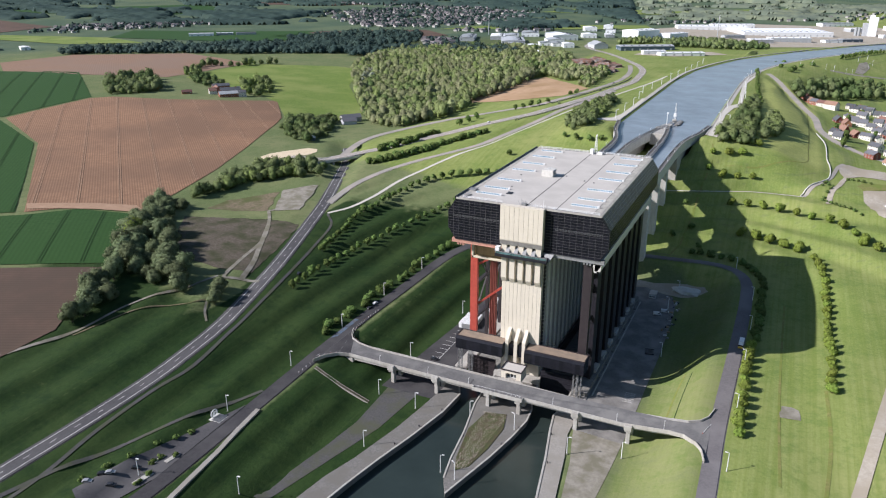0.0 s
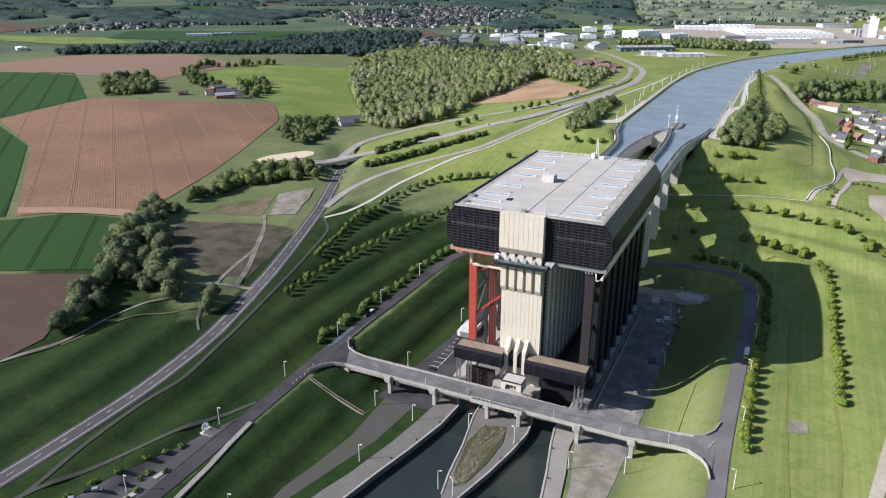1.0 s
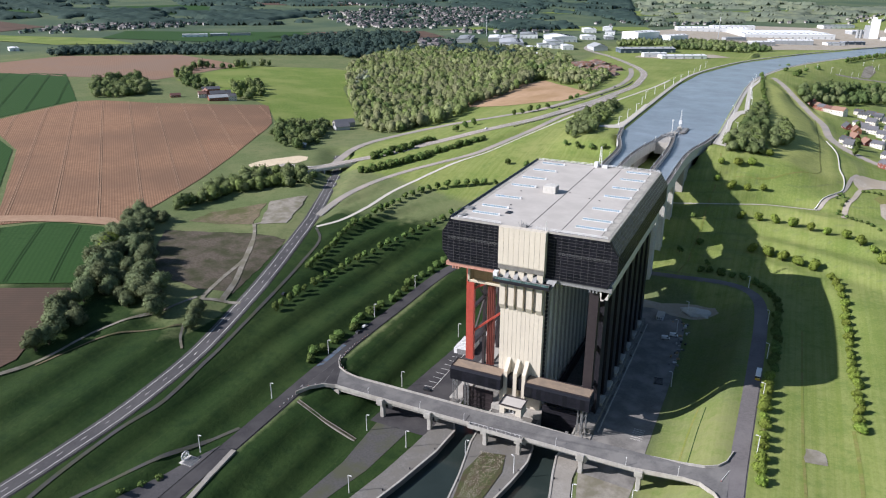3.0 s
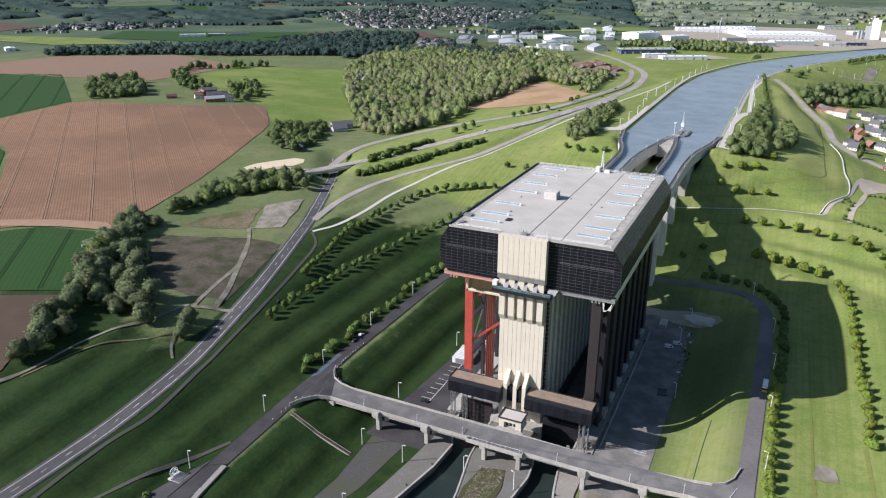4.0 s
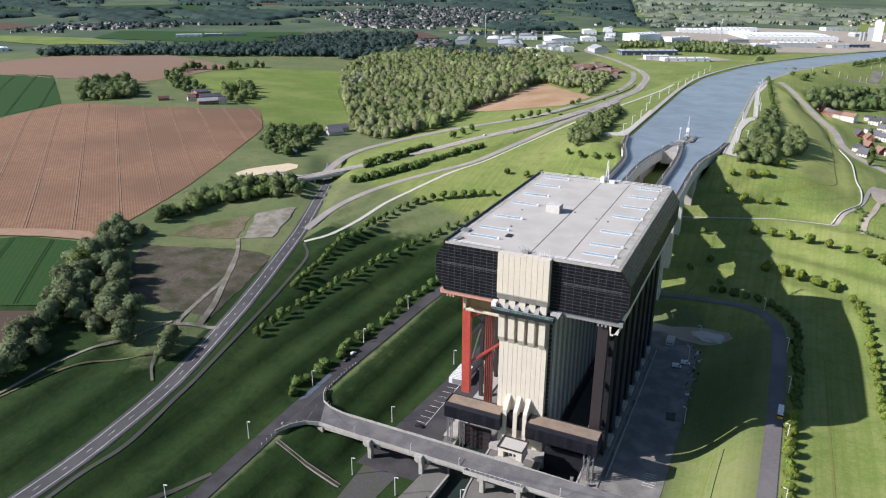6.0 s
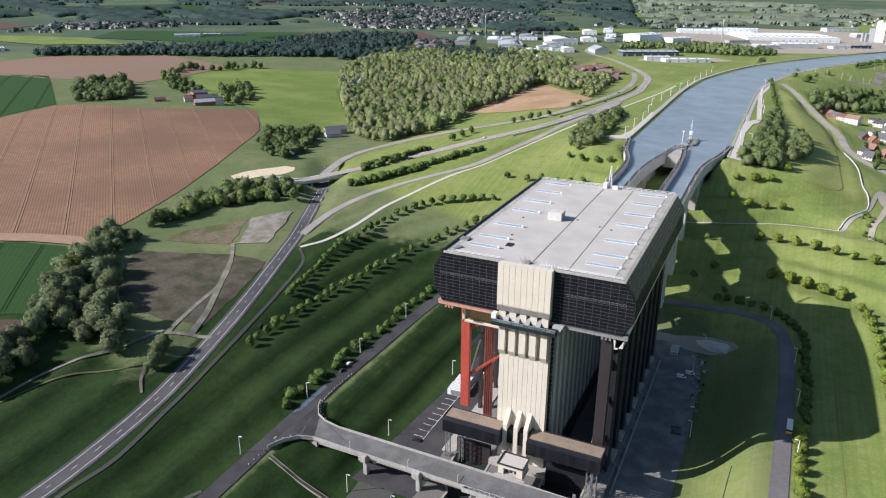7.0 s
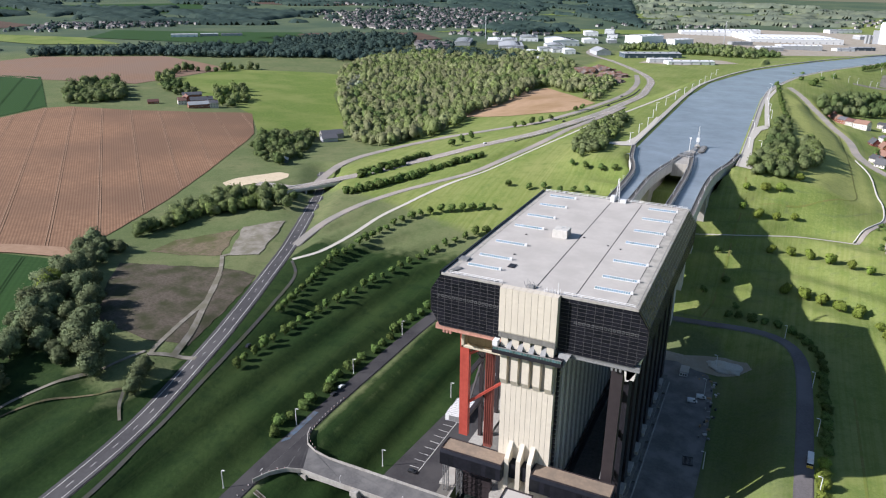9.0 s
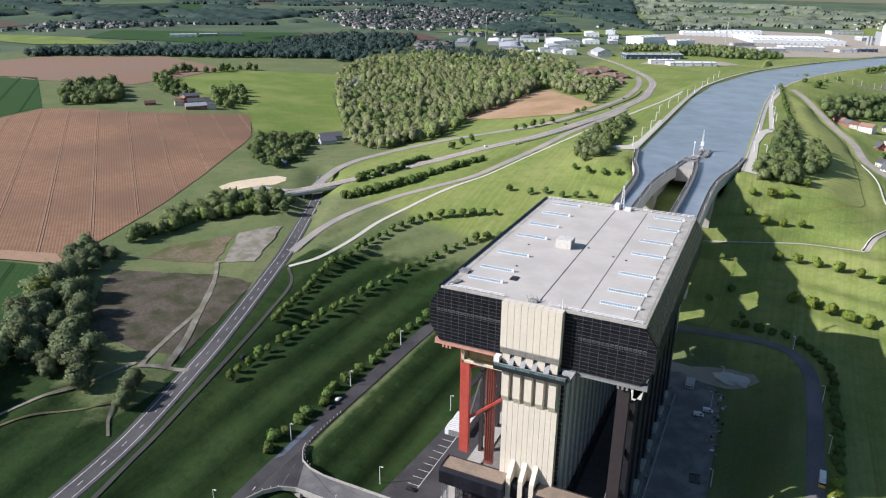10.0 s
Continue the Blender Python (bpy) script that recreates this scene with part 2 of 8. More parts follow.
M = {
    "grass": grassland(),
    "soil": surface("ploughed soil", (0.232, 0.134, 0.084), (0.340, 0.208, 0.132), 6, 0.95, patch=(0.205, 0.128, 0.086), patch_size=130, bump=0.3, bump_size=1.5, rows=(-49, 2.2, 0.55), row_col=(0.120, 0.066, 0.040)),
    "soil_line": surface("pressed soil", (0.29, 0.190, 0.125), (0.38, 0.255, 0.175), 5, 0.95),
    "soil_dark": surface("dark soil", (0.095, 0.062, 0.048), (0.145, 0.095, 0.072), 6, 0.95, patch=(0.09, 0.065, 0.05), patch_size=60, rows=(60, 2.6, 0.3)),
    "soil_far": surface("fallow soil", (0.20, 0.125, 0.085), (0.28, 0.185, 0.13), 6, 0.95, patch=(0.23, 0.16, 0.12), patch_size=120, rows=(-49, 4, 0.2)),
    "soil_tan": surface("tan soil", (0.35, 0.235, 0.145), (0.45, 0.31, 0.20), 8, 0.95, patch=(0.30, 0.20, 0.11), patch_size=60, rows=(20, 5, 0.15)),
    "crop": surface("young crop", (0.018, 0.058, 0.013), (0.036, 0.086, 0.022), 3, 0.9, patch=(0.026, 0.072, 0.017), patch_size=60, rows=(-42, 3.2, 0.25)),
    "straw": surface("trodden dry grass", (0.13, 0.15, 0.045), (0.24, 0.22, 0.085), 1.5, 0.95, patch=(0.15, 0.19, 0.045), patch_size=9),
    "asphalt_worn": surface("old path asphalt", (0.062, 0.062, 0.063), (0.095, 0.094, 0.093), 1.2, 0.9, patch=(0.075, 0.080, 0.055), patch_size=12),
    "dirt_dark": surface("dark trodden earth", (0.066, 0.056, 0.043), (0.140, 0.120, 0.095), 1.6, 0.95, patch=(0.050, 0.054, 0.028), patch_size=14),
    "crop_dark": surface("crushed crop", (0.014, 0.040, 0.011), (0.022, 0.056, 0.015), 2, 0.9),
    "meadow": surface("meadow", (0.080, 0.132, 0.026), (0.170, 0.232, 0.056), 2.5, 0.95, patch=(0.185, 0.225, 0.066), patch_size=70, bump=0.3, bump_size=3),
    "dirt": surface("trodden earth", (0.110, 0.090, 0.058), (0.205, 0.170, 0.115), 2.0, 0.95, patch=(0.085, 0.095, 0.038), patch_size=13),
    "gravel_dull": surface("worn gravel", (0.21, 0.195, 0.168), (0.31, 0.29, 0.25), 2, 0.95, patch=(0.17, 0.16, 0.12), patch_size=9),
    "gravel": surface("pale gravel", (0.30, 0.27, 0.225), (0.44, 0.40, 0.34), 2, 0.95, patch=(0.33, 0.29, 0.23), patch_size=15),
    "bed": surface("rough bed of weeds", (0.030, 0.042, 0.016), (0.105, 0.115, 0.050), 0.9, 0.95, patch=(0.075, 0.062, 0.040), patch_size=3.0, bump=0.3, bump_size=0.6),
    "quay_pale": surface("pale quay paving", (0.230, 0.218, 0.200), (0.330, 0.314, 0.290), 1.0, 0.9, patch=(0.25, 0.235, 0.21), patch_size=8),
    "sand_pale": surface("crushed pale stone", (0.46, 0.45, 0.41), (0.60, 0.58, 0.53), 1.5, 0.95, bump=0.25, bump_size=0.9),
    "sand": surface("sand", (0.50, 0.42, 0.30), (0.62, 0.53, 0.39), 3, 0.95),
    "asphalt": surface("asphalt", (0.056, 0.055, 0.060), (0.084, 0.083, 0.088), 1.2, 0.9, patch=(0.100, 0.098, 0.101), patch_size=25, bump=0.01, bump_size=0.1),
    # asphalt darkened to stand in for cloud shadow west of the lift
    "asphalt_low": surface("cloud-shaded asphalt", (0.036, 0.035, 0.039), (0.056, 0.055, 0.059), 1.2, 0.9, patch=(0.068, 0.066, 0.069), patch_size=18, bump=0.01, bump_size=0.1),
    "asphalt_mid": surface("service road asphalt", (0.120, 0.113, 0.117), (0.172, 0.162, 0.167), 1.2, 0.9, patch=(0.190, 0.180, 0.184), patch_size=25, bump=0.01, bump_size=0.1),
    "asphalt_pale": surface("worn asphalt", (0.235, 0.223, 0.205), (0.325, 0.310, 0.284), 1.2, 0.9, patch=(0.355, 0.315, 0.285), patch_size=25),
    "deck_asphalt": surface("bridge asphalt", (0.100, 0.100, 0.104), (0.145, 0.143, 0.143), 1.0, 0.9, patch=(0.170, 0.168, 0.166), patch_size=7),
    "asphalt_dark": surface("yard asphalt", (0.120, 0.116, 0.112), (0.185, 0.180, 0.174), 1.2, 0.85, patch=(0.240, 0.232, 0.222), patch_size=11),
    "concrete_path": surface("concrete path", (0.42, 0.40, 0.36), (0.55, 0.53, 0.48), 1.0, 0.9),
    "line": surface("road paint", (0.62, 0.62, 0.60), (0.78, 0.78, 0.76), 0.6, 0.7),
    "blue_paint": surface("worn blue road paint", (0.055, 0.085, 0.125), (0.095, 0.145, 0.215), 0.8, 0.8, patch=(0.085, 0.088, 0.095), patch_size=2.5),
    "concrete": surface("concrete", (0.34, 0.33, 0.31), (0.46, 0.45, 0.42), 1.3, 0.85, patch=(0.36, 0.34, 0.31), patch_size=9, stain=0.5, bump=0.02, bump_size=0.4),
    "concrete_white": surface("pale concrete", (0.50, 0.49, 0.46), (0.62, 0.61, 0.58), 1.5, 0.85, stain=0.45),
    "concrete_cream": surface("cream concrete", (0.585, 0.535, 0.445), (0.675, 0.625, 0.530), 1.4, 0.8, patch=(0.60, 0.55, 0.465), patch_size=11, stain=0.16, bump=0.02, bump_size=0.6),
    "concrete_dark": surface("dark concrete", (0.15, 0.145, 0.135), (0.24, 0.235, 0.22), 1.3, 0.85, stain=0.7),
    "quay": surface("quay paving", (0.12, 0.117, 0.112), (0.205, 0.198, 0.188), 1.0, 0.9, patch=(0.15, 0.143, 0.13), patch_size=8),
    "roof": surface("roof membrane", (0.450, 0.428, 0.400), (0.500, 0.478, 0.448), 2.5, 0.85, patch=(0.425, 0.404, 0.378), patch_size=14, stain=0.0),
    "roof_walk": surface("roof edge slabs", (0.36, 0.345, 0.315), (0.48, 0.46, 0.42), 0.9, 0.85, patch=(0.31, 0.30, 0.27), patch_size=4),
    "seam": surface("roof joint", (0.03, 0.03, 0.032), (0.06, 0.06, 0.06), 0.4, 0.7),
    "clad": surface("black cladding", (0.009, 0.010, 0.014), (0.017, 0.018, 0.023), 2.0, 0.24, vary=0.25, ior=1.3),
    "clad_rail": surface("cladding rails", (0.058, 0.055, 0.058), (0.09, 0.086, 0.09), 0.7, 0.5),
    "clad_brown": surface("brown steel", (0.030, 0.024, 0.027), (0.044, 0.036, 0.039), 2.0, 0.45, stain=0.3),
    "steel_dark": surface("dark steel", (0.014, 0.014, 0.019), (0.028, 0.027, 0.034), 1.5, 0.40, stain=0.3),
    "steel_grey": surface("grey steel", (0.20, 0.205, 0.21), (0.32, 0.325, 0.33), 0.8, 0.5, 0.3),
    "white_steel": surface("white painted steel", (0.62, 0.63, 0.64), (0.78, 0.79, 0.80), 0.7, 0.45),
    "red_steel": surface("red painted steel", (0.34, 0.055, 0.040), (0.45, 0.085, 0.062), 2.0, 0.5, stain=0.35),
    "steel_pale": surface("weathered grey steel", (0.13, 0.13, 0.135), (0.20, 0.20, 0.205), 0.8, 0.6),
    "red_dull": surface("dull red steel", (0.16, 0.045, 0.036), (0.24, 0.072, 0.055), 2.0, 0.6, stain=0.4),
    "pink_steel": surface("faded red steel", (0.40, 0.20, 0.155), (0.50, 0.28, 0.22), 1.4, 0.6, stain=0.3),
    "tan_roof": surface("tan bitumen roof", (0.23, 0.178, 0.135), (0.32, 0.25, 0.19), 1.2, 0.9, patch=(0.21, 0.17, 0.135), patch_size=6),
    "tan_steel": surface("tan steel", (0.30, 0.205, 0.105), (0.40, 0.285, 0.155), 1.0, 0.6, stain=0.5),
    "cream_steel": surface("cream steel", (0.52, 0.47, 0.36), (0.64, 0.58, 0.46), 1.0, 0.55, stain=0.4),
    "glass_blue": glass_sheet("pale blue glazing", (0.13, 0.25, 0.34), 0.3),
    "glass_side": coated_glass("coated side glazing", (0.040, 0.052, 0.070)),
    "glass_green": glass_sheet("greenish glazing", (0.10, 0.20, 0.20), 0.15),
    "glass_dark": glass_sheet("dark glazing", (0.035, 0.04, 0.045)),
    "water_low": water("dark green water", (0.020, 0.029, 0.027), 0.03, 0.14),
    "water_up": water("canal water", (0.165, 0.198, 0.232), 0.05, 0.25),
    "bark": surface("bark", (0.055, 0.042, 0.032), (0.11, 0.085, 0.065), 0.3, 0.95),
    "leaf": leafage("bright leaves", (0.035, 0.080, 0.010), (0.105, 0.170, 0.026)),
    "leaf_dark": leafage("dark leaves", (0.020, 0.048, 0.010), (0.055, 0.100, 0.022)),
    "leaf_grey": leafage("willow leaves", (0.070, 0.090, 0.048), (0.150, 0.175, 0.100)),
    "leaf_olive": leafage("spring wood leaves", (0.060, 0.070, 0.022), (0.140, 0.150, 0.052), 0.35),
    "brick": surface("brick wall", (0.20, 0.075, 0.052), (0.30, 0.12, 0.085), 0.7, 0.9, vary=0.3),
    "render_wall": surface("rendered wall", (0.56, 0.53, 0.48), (0.70, 0.67, 0.62), 1.2, 0.85, vary=0.2),
    "tile_red": surface("red roof tiles", (0.155, 0.082, 0.066), (0.235, 0.130, 0.108), 0.8, 0.85, vary=0.35),
    "tile_grey": surface("slate roof", (0.075, 0.078, 0.088), (0.13, 0.135, 0.15), 0.8, 0.7, vary=0.35),
    "town_roof": surface("weathered town roofs", (0.085, 0.072, 0.074), (0.205, 0.195, 0.205), 16.0, 0.8),
    "town_wall": surface("weathered house walls", (0.26, 0.25, 0.24), (0.56, 0.55, 0.53), 14.0, 0.85),
    "hall_white": surface("white sheet metal", (0.70, 0.72, 0.74), (0.82, 0.84, 0.86), 5, 0.5, vary=0.1),
    "hall_grey": surface("grey sheet metal", (0.30, 0.32, 0.34), (0.42, 0.44, 0.46), 5, 0.5, vary=0.25),
    "hall_blue": surface("blue sheet metal", (0.045, 0.07, 0.105), (0.075, 0.11, 0.15), 5, 0.5),
    "car_white": surface("white car paint", (0.72, 0.73, 0.74), (0.8, 0.8, 0.8), 1, 0.25),
    "car_dark": surface("dark car paint", (0.02, 0.022, 0.026), (0.035, 0.037, 0.042), 1, 0.22, vary=0.4),
    "car_silver": surface("silver car paint", (0.36, 0.37, 0.39), (0.45, 0.46, 0.48), 1, 0.28, 0.4),
    "yellow_paint": surface("yellow paint", (0.62, 0.42, 0.04), (0.75, 0.52, 0.06), 0.8, 0.4),
    "rubber": surface("rubber", (0.012, 0.012, 0.012), (0.025, 0.025, 0.025), 0.2, 0.9),
    "scrap": surface("rusty scrap", (0.11, 0.05, 0.036), (0.26, 0.15, 0.11), 1.6, 0.9, patch=(0.20, 0.18, 0.17), patch_size=6, bump=0.6, bump_size=1.5),
}


# ---- building helpers ----
def part(name, bm, material, parent=None, label="", smooth=False):
    me = bpy.data.meshes.new(name)
    bm.to_mesh(me)
    bm.free()
    if smooth:
        me.shade_smooth()
    return piece(name, me, material, parent, label)


def piece(name, me, material, parent=None, label=""):
    for k in (material if isinstance(material, (list, tuple)) else [material]):
        if len(me.materials) < (len(material) if isinstance(material, (list, tuple)) else 1):
            me.materials.append(M[k])
    ob = new(name, me)
    if parent is not None:
        ob.parent = parent
    if label:
        tagged(ob, label)
    return ob


def thing(name, at, label, category, group="", turn=0.0):
    ob = new(name)
    ob.empty_display_size = 0.5
    ob.matrix_basis = pose(*at, 0, 0, turn)
    return tagged(ob, label, category, group)


def setting(name, bm, material, label, category, smooth=False):
    return tagged(part(name, bm, material, None, "", smooth), label, category, "", "structure")


def box(bm, x0, x1, y0, y1, z0, z1):
    v = [bm.verts.new((x, y, z)) for z in (z0, z1) for x, y in ((x0, y0), (x1, y0), (x1, y1), (x0, y1))]
    for f in ((3, 2, 1, 0), (4, 5, 6, 7), (0, 1, 5, 4), (1, 2, 6, 5), (2, 3, 7, 6), (3, 0, 4, 7)):
        bm.faces.new([v[k] for k in f])
    return v


def solid(bm, low, high):
    """A closed body between two outlines of the same number of points."""
    a, b = [bm.verts.new(p) for p in low], [bm.verts.new(p) for p in high]
    n = len(a)
    bm.faces.new(a[::-1])
    bm.faces.new(b)
    for k in range(n):
        bm.faces.new((a[k], a[(k + 1) % n], b[(k + 1) % n], b[k]))


def bar(bm, p, q, r, sides=6, r2=None):
    p, q = Vector(p), Vector(q)
    d = (q - p).normalized()
    u = d.orthogonal().normalized()
    w = d.cross(u)
    rings = []
    for c, rad in ((p, r), (q, r if r2 is None else r2)):
        rings.append([c + rad * (math.cos(2 * math.pi * k / sides) * u + math.sin(2 * math.pi * k / sides) * w) for k in range(sides)])
    solid(bm, rings[0], rings[1])


def beam(bm, p, q, wide, high):
    """A straight bar of rectangular section."""
    p, q = Vector(p), Vector(q)
    d = (q - p).normalized()
    s = d.cross(Vector((0, 0, 1)))
    s = (s if s.length > 1e-3 else Vector((1, 0, 0))).normalized() * wide / 2
    u = s.cross(d).normalized() * high / 2
    solid(bm, [p - s - u, p + s - u, p + s + u, p - s + u], [q - s - u, q + s - u, q + s + u, q - s + u])


def fresh():
    return bmesh.new()


def boxed(*dims):
    bm = bmesh.new()
    box(bm, *dims)
    return bm


def bevelled(bm, width=0.1, segments=1):
    bmesh.ops.bevel(bm, geom=bm.edges[:], offset=width, segments=segments, affect='EDGES', profile=0.5)
    return bm


# ---- the land ----
def sstep(a):
    a = np.clip(a, 0, 1)
    return a * a * (3 - 2 * a)


# heights of the land, west and east of the lift
WEST = [
    (-260, -400, 14), (-20, -420, 2), (-113, -59, 10), (-118, -115, 10), (-108, 30, 11), (-100, 120, 9), (-178, -56, 23), (-184, 2, 26),
    (-214, 126, 33), (-248, 60, 31), (-307, 126, 32), (-333, 20, 36), (-470, -120, 38), (-601, 156, 46), (-471, 400, 46), (-400, 446, 38),
    (-262, 252, 42), (-176, 236, 39), (-120, 290, 52), (-631, 462, 53.5), (-556, 501, 48), (-790, 380, 56), (-1000, 520, 62), (-160, 400, 62), (-70, 360, 68),
    (-160, 700, 66), (-330, 620, 44),
]
EAST = [
    (140, -330, 12), (330, -250, 18), (520, 150, 34), (60, 234, 22), (45, 275, 42), (100, 306, 41), (135, 300, 44), (105, 62, 15),
    (138, -5, 18), (155, 100, 19), (160, 205, 24), (230, 330, 44), (145, 525, 54), (126, 729, 52), (180, 560, 47), (50, 325, 62),
    (100, 430, 64), (75, 600, 68),
]
SPOT = np.array(WEST + EAST, float)
SPAN = 300.0


def _u(d2):
    return 0.5 * d2 * np.log(d2 + 1e-9)


def _bend():
    q = SPOT[:, :2] / SPAN
    n = len(q)
    a = np.zeros((n + 3, n + 3))
    a[:n, :n] = _u(((q[:, None] - q[None]) ** 2).sum(-1)) + np.eye(n) * 0.004
    a[:n, n] = 1
    a[:n, n + 1:] = q
    a[n:, :n] = a[:n, n:].T
    return np.linalg.solve(a, np.r_[SPOT[:, 2], 0, 0, 0])


BEND = _bend()


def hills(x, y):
    q = np.stack([x, y], -1) / SPAN
    d2 = ((q[..., None, :] - SPOT[:, :2] / SPAN) ** 2).sum(-1)
    return _u(d2) @ BEND[:-3] + BEND[-3] + q @ BEND[-2:]


CANAL = [(5, 330), (5, 560), (6, 760), (16, 900), (60, 1090), (150, 1290), (290, 1520), (520, 1800)]


def line_offset(line, x, y):
    """Distance from a line of points, and how far along it the nearest place lies."""
    best, along, run = np.full(np.shape(x), 1e9), np.zeros(np.shape(x)), 0.0
    for (ax, ay), (bx, by) in zip(line, line[1:]):
        dx, dy = bx - ax, by - ay
        length = math.hypot(dx, dy)
        s = np.clip(((x - ax) * dx + (y - ay) * dy) / length ** 2, 0, 1)
        d = np.hypot(x - ax - s * dx, y - ay - s * dy)
        near = d < best
        best, along = np.where(near, d, best), np.where(near, run + s * length, along)
        run += length
    return best, along


def raw_land(x, y):
    r = np.hypot(x + 50, y - 250)
    far = sstep((r - 900) / 500)
    z = hills(np.clip(x, -1100, 500), np.clip(y, -420, 900))
    away = (58 + 14 * np.sin(x / 900 + 1.1) * np.cos(y / 1100 + 0.4) + 7 * np.sin(x / 370) * np.sin(y / 430)
            + 62 * sstep((r - 2000) / 2600))
    z = z * (1 - far) + away * far
    # low terraces on the banks
    near = (1 - sstep((np.hypot(x + 10, y - 80) - 300) / 110)) * sstep((x + 75) / 25)
    z = z + near * (1.0 + 0.6 * sstep((y - 180) / 40)) * (1.2 * np.sin(z * 2 * np.pi / 6.5) + 0.3 * np.sin(z * 4 * np.pi / 6.5))
    # the lower basin round the lift
    m = sstep((x + 92) / 30) * sstep((100 - x) / 30) * sstep((205 - y) / 75)
    z = z * (1 - m)
    # the level shoulders of the upper canal; the east one is broad and falls off at its rim
    d = line_offset(CANAL, x, y)[0]
    head = sstep((y - 318) / 42)
    rim = np.interp(y, [340, 480, 560, 690, 750, 860, 1100], [128, 128, 125, 114, 106, 120, 175])
    wide = 44 + 124 * sstep((y - 860) / 260)
    east = np.clip(1 - (d - rim + wide / 2) / wide, 0, 1)
    east = 0.5 * east + 0.5 * sstep(east)
    west = 1 - sstep((d - 62) / 45)
    k = np.where(x > CANAL[0][0] + 20, east, west) * head
    top = np.where(x > 30, 75.5 - 12.0 * np.clip((d - 62) / 72, 0, 1), 75.5)
    return z * (1 - k) + top * k


def smoothed(line, step=6.0):
    """The line rounded off and filled with even points."""
    p = [Vector(q) for q in line]
    out = []
    for k in range(len(p) - 1):
        a, b, c, d = p[max(k - 1, 0)], p[k], p[k + 1], p[min(k + 2, len(p) - 1)]
        n = max(1, round((c - b).length / step))
        for j in range(n):
            t = j / n
            q = 0.5 * ((2 * b) + (c - a) * t + (2 * a - 5 * b + 4 * c - d) * t * t + (3 * b - a - 3 * c + d) * t ** 3)
            out.append((q.x, q.y))
    return out + [tuple(p[-1])]


ROAD_LINES = {
    # name: centre line, width, surface
    "main_road": ([(-166, -330), (-167, -240), (-165, -188), (-163, -134), (-163, -98), (-168, -49), (-183, 9), (-196, 50), (-208, 85), (-219, 116), (-231, 148), (-262, 215), (-285, 262), (-320, 320)], 10.6, "asphalt"),
    "bypass_road": ([(-338, 243), (-322, 245), (-302, 246), (-288, 265), (-272, 291), (-254, 317), (-236, 346), (-213, 381), (-197, 404), (-178, 428), (-152, 464), (-131, 515), (-112, 594), (-105, 705), (-107, 800), (-117, 894), (-129, 997), (-154, 1083), (-206, 1202), (-270, 1330), (-330, 1420), (-365, 1500), (-381, 1656)], 11.4, "asphalt_pale"),
    "ramp_road": ([(-288, 262), (-297, 290), (-306, 332), (-302, 373), (-281, 425), (-253, 465), (-225, 487), (-200, 507), (-168, 537), (-142, 612), (-130, 711), (-131, 800), (-137, 880), (-148, 980), (-170, 1085)], 8.0, "asphalt_pale"),
    "slip_road": ([(-226, 146), (-229, 172), (-230, 203), (-223, 236), (-206, 270), (-183, 300), (-164, 328), (-151, 368), (-136, 418), (-121, 480), (-106, 556), (-98, 636)], 6.4, "asphalt_pale"),
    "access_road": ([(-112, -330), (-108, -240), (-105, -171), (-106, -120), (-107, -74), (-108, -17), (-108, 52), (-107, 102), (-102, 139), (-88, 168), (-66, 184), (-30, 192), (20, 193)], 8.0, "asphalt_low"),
    "service_road": ([(109, -330), (109, -200), (107.5, -76), (106.8, -36), (107, -7), (107.5, 23), (108, 54), (108.4, 92), (108.4, 128), (106.6, 160), (101, 178), (92, 187), (78, 190.5), (55, 189), (32, 188), (20, 190)], 6.8, "asphalt_mid"),
    "village_road": ([(80, 901), (106, 810), (128, 740), (146, 640), (152, 560), (172, 495), (207, 444), (290, 380)], 7.0, "asphalt_pale"),
    "bank_path": ([(-213, 126), (-204, 143), (-200, 176), (-198, 216), (-190, 248), (-176, 287), (-154, 330), (-133, 385), (-115, 448), (-102, 510), (-88, 575), (-76, 645), (-63, 725), (-56, 800)], 3.4, "concrete_path"),
    "cycle_path": ([(-150, -330), (-150, -240), (-149, -188), (-153, -152), (-154, -118), (-152, -92), (-157, -58), (-161, -35), (-172, 13), (-187, 71), (-198, 108), (-212, 124)], 2.0, "asphalt_worn"),
    "field_track": ([(-153, -199), (-147, -177), (-139, -155), (-130, -131), (-120, -103), (-112, -84)], 2.2, "asphalt_worn"),
    "crossing_path": ([(22, 272), (45, 281), (70, 291), (97, 302), (120, 304), (137, 304)], 1.8, "concrete_path"),
    "east_track": ([(140, -160), (150, -110), (162, -56), (169, -22), (178, 22), (192, 90)], 5.0, "gravel"),
}
ROADS = {k: (smoothed(line), wide, mat) for k, (line, wide, mat) in ROAD_LINES.items()}
GRADES = {}
for key, (line, wide, mat) in ROADS.items():
    p = np.array(line)
    zz = raw_land(p[:, 0], p[:, 1])
    if key == "main_road":  # it dips under the bypass
        zz = np.where(p[:, 1] > 120, np.minimum(zz, 33 + (p[:, 1] - 120) * 0.02), zz)
    if key in ("bypass_road", "ramp_road"):
        zz = np.where((p[:, 1] < 300), np.maximum(zz, 41.8), zz)
    n = 9
    zz = np.convolve(np.pad(zz, n, mode="edge"), np.ones(2 * n + 1) / (2 * n + 1), "valid")
    if key == "slip_road":
        zz = np.minimum(zz, 33 + np.arange(len(zz)) * 0.62)
    GRADES[key] = zz


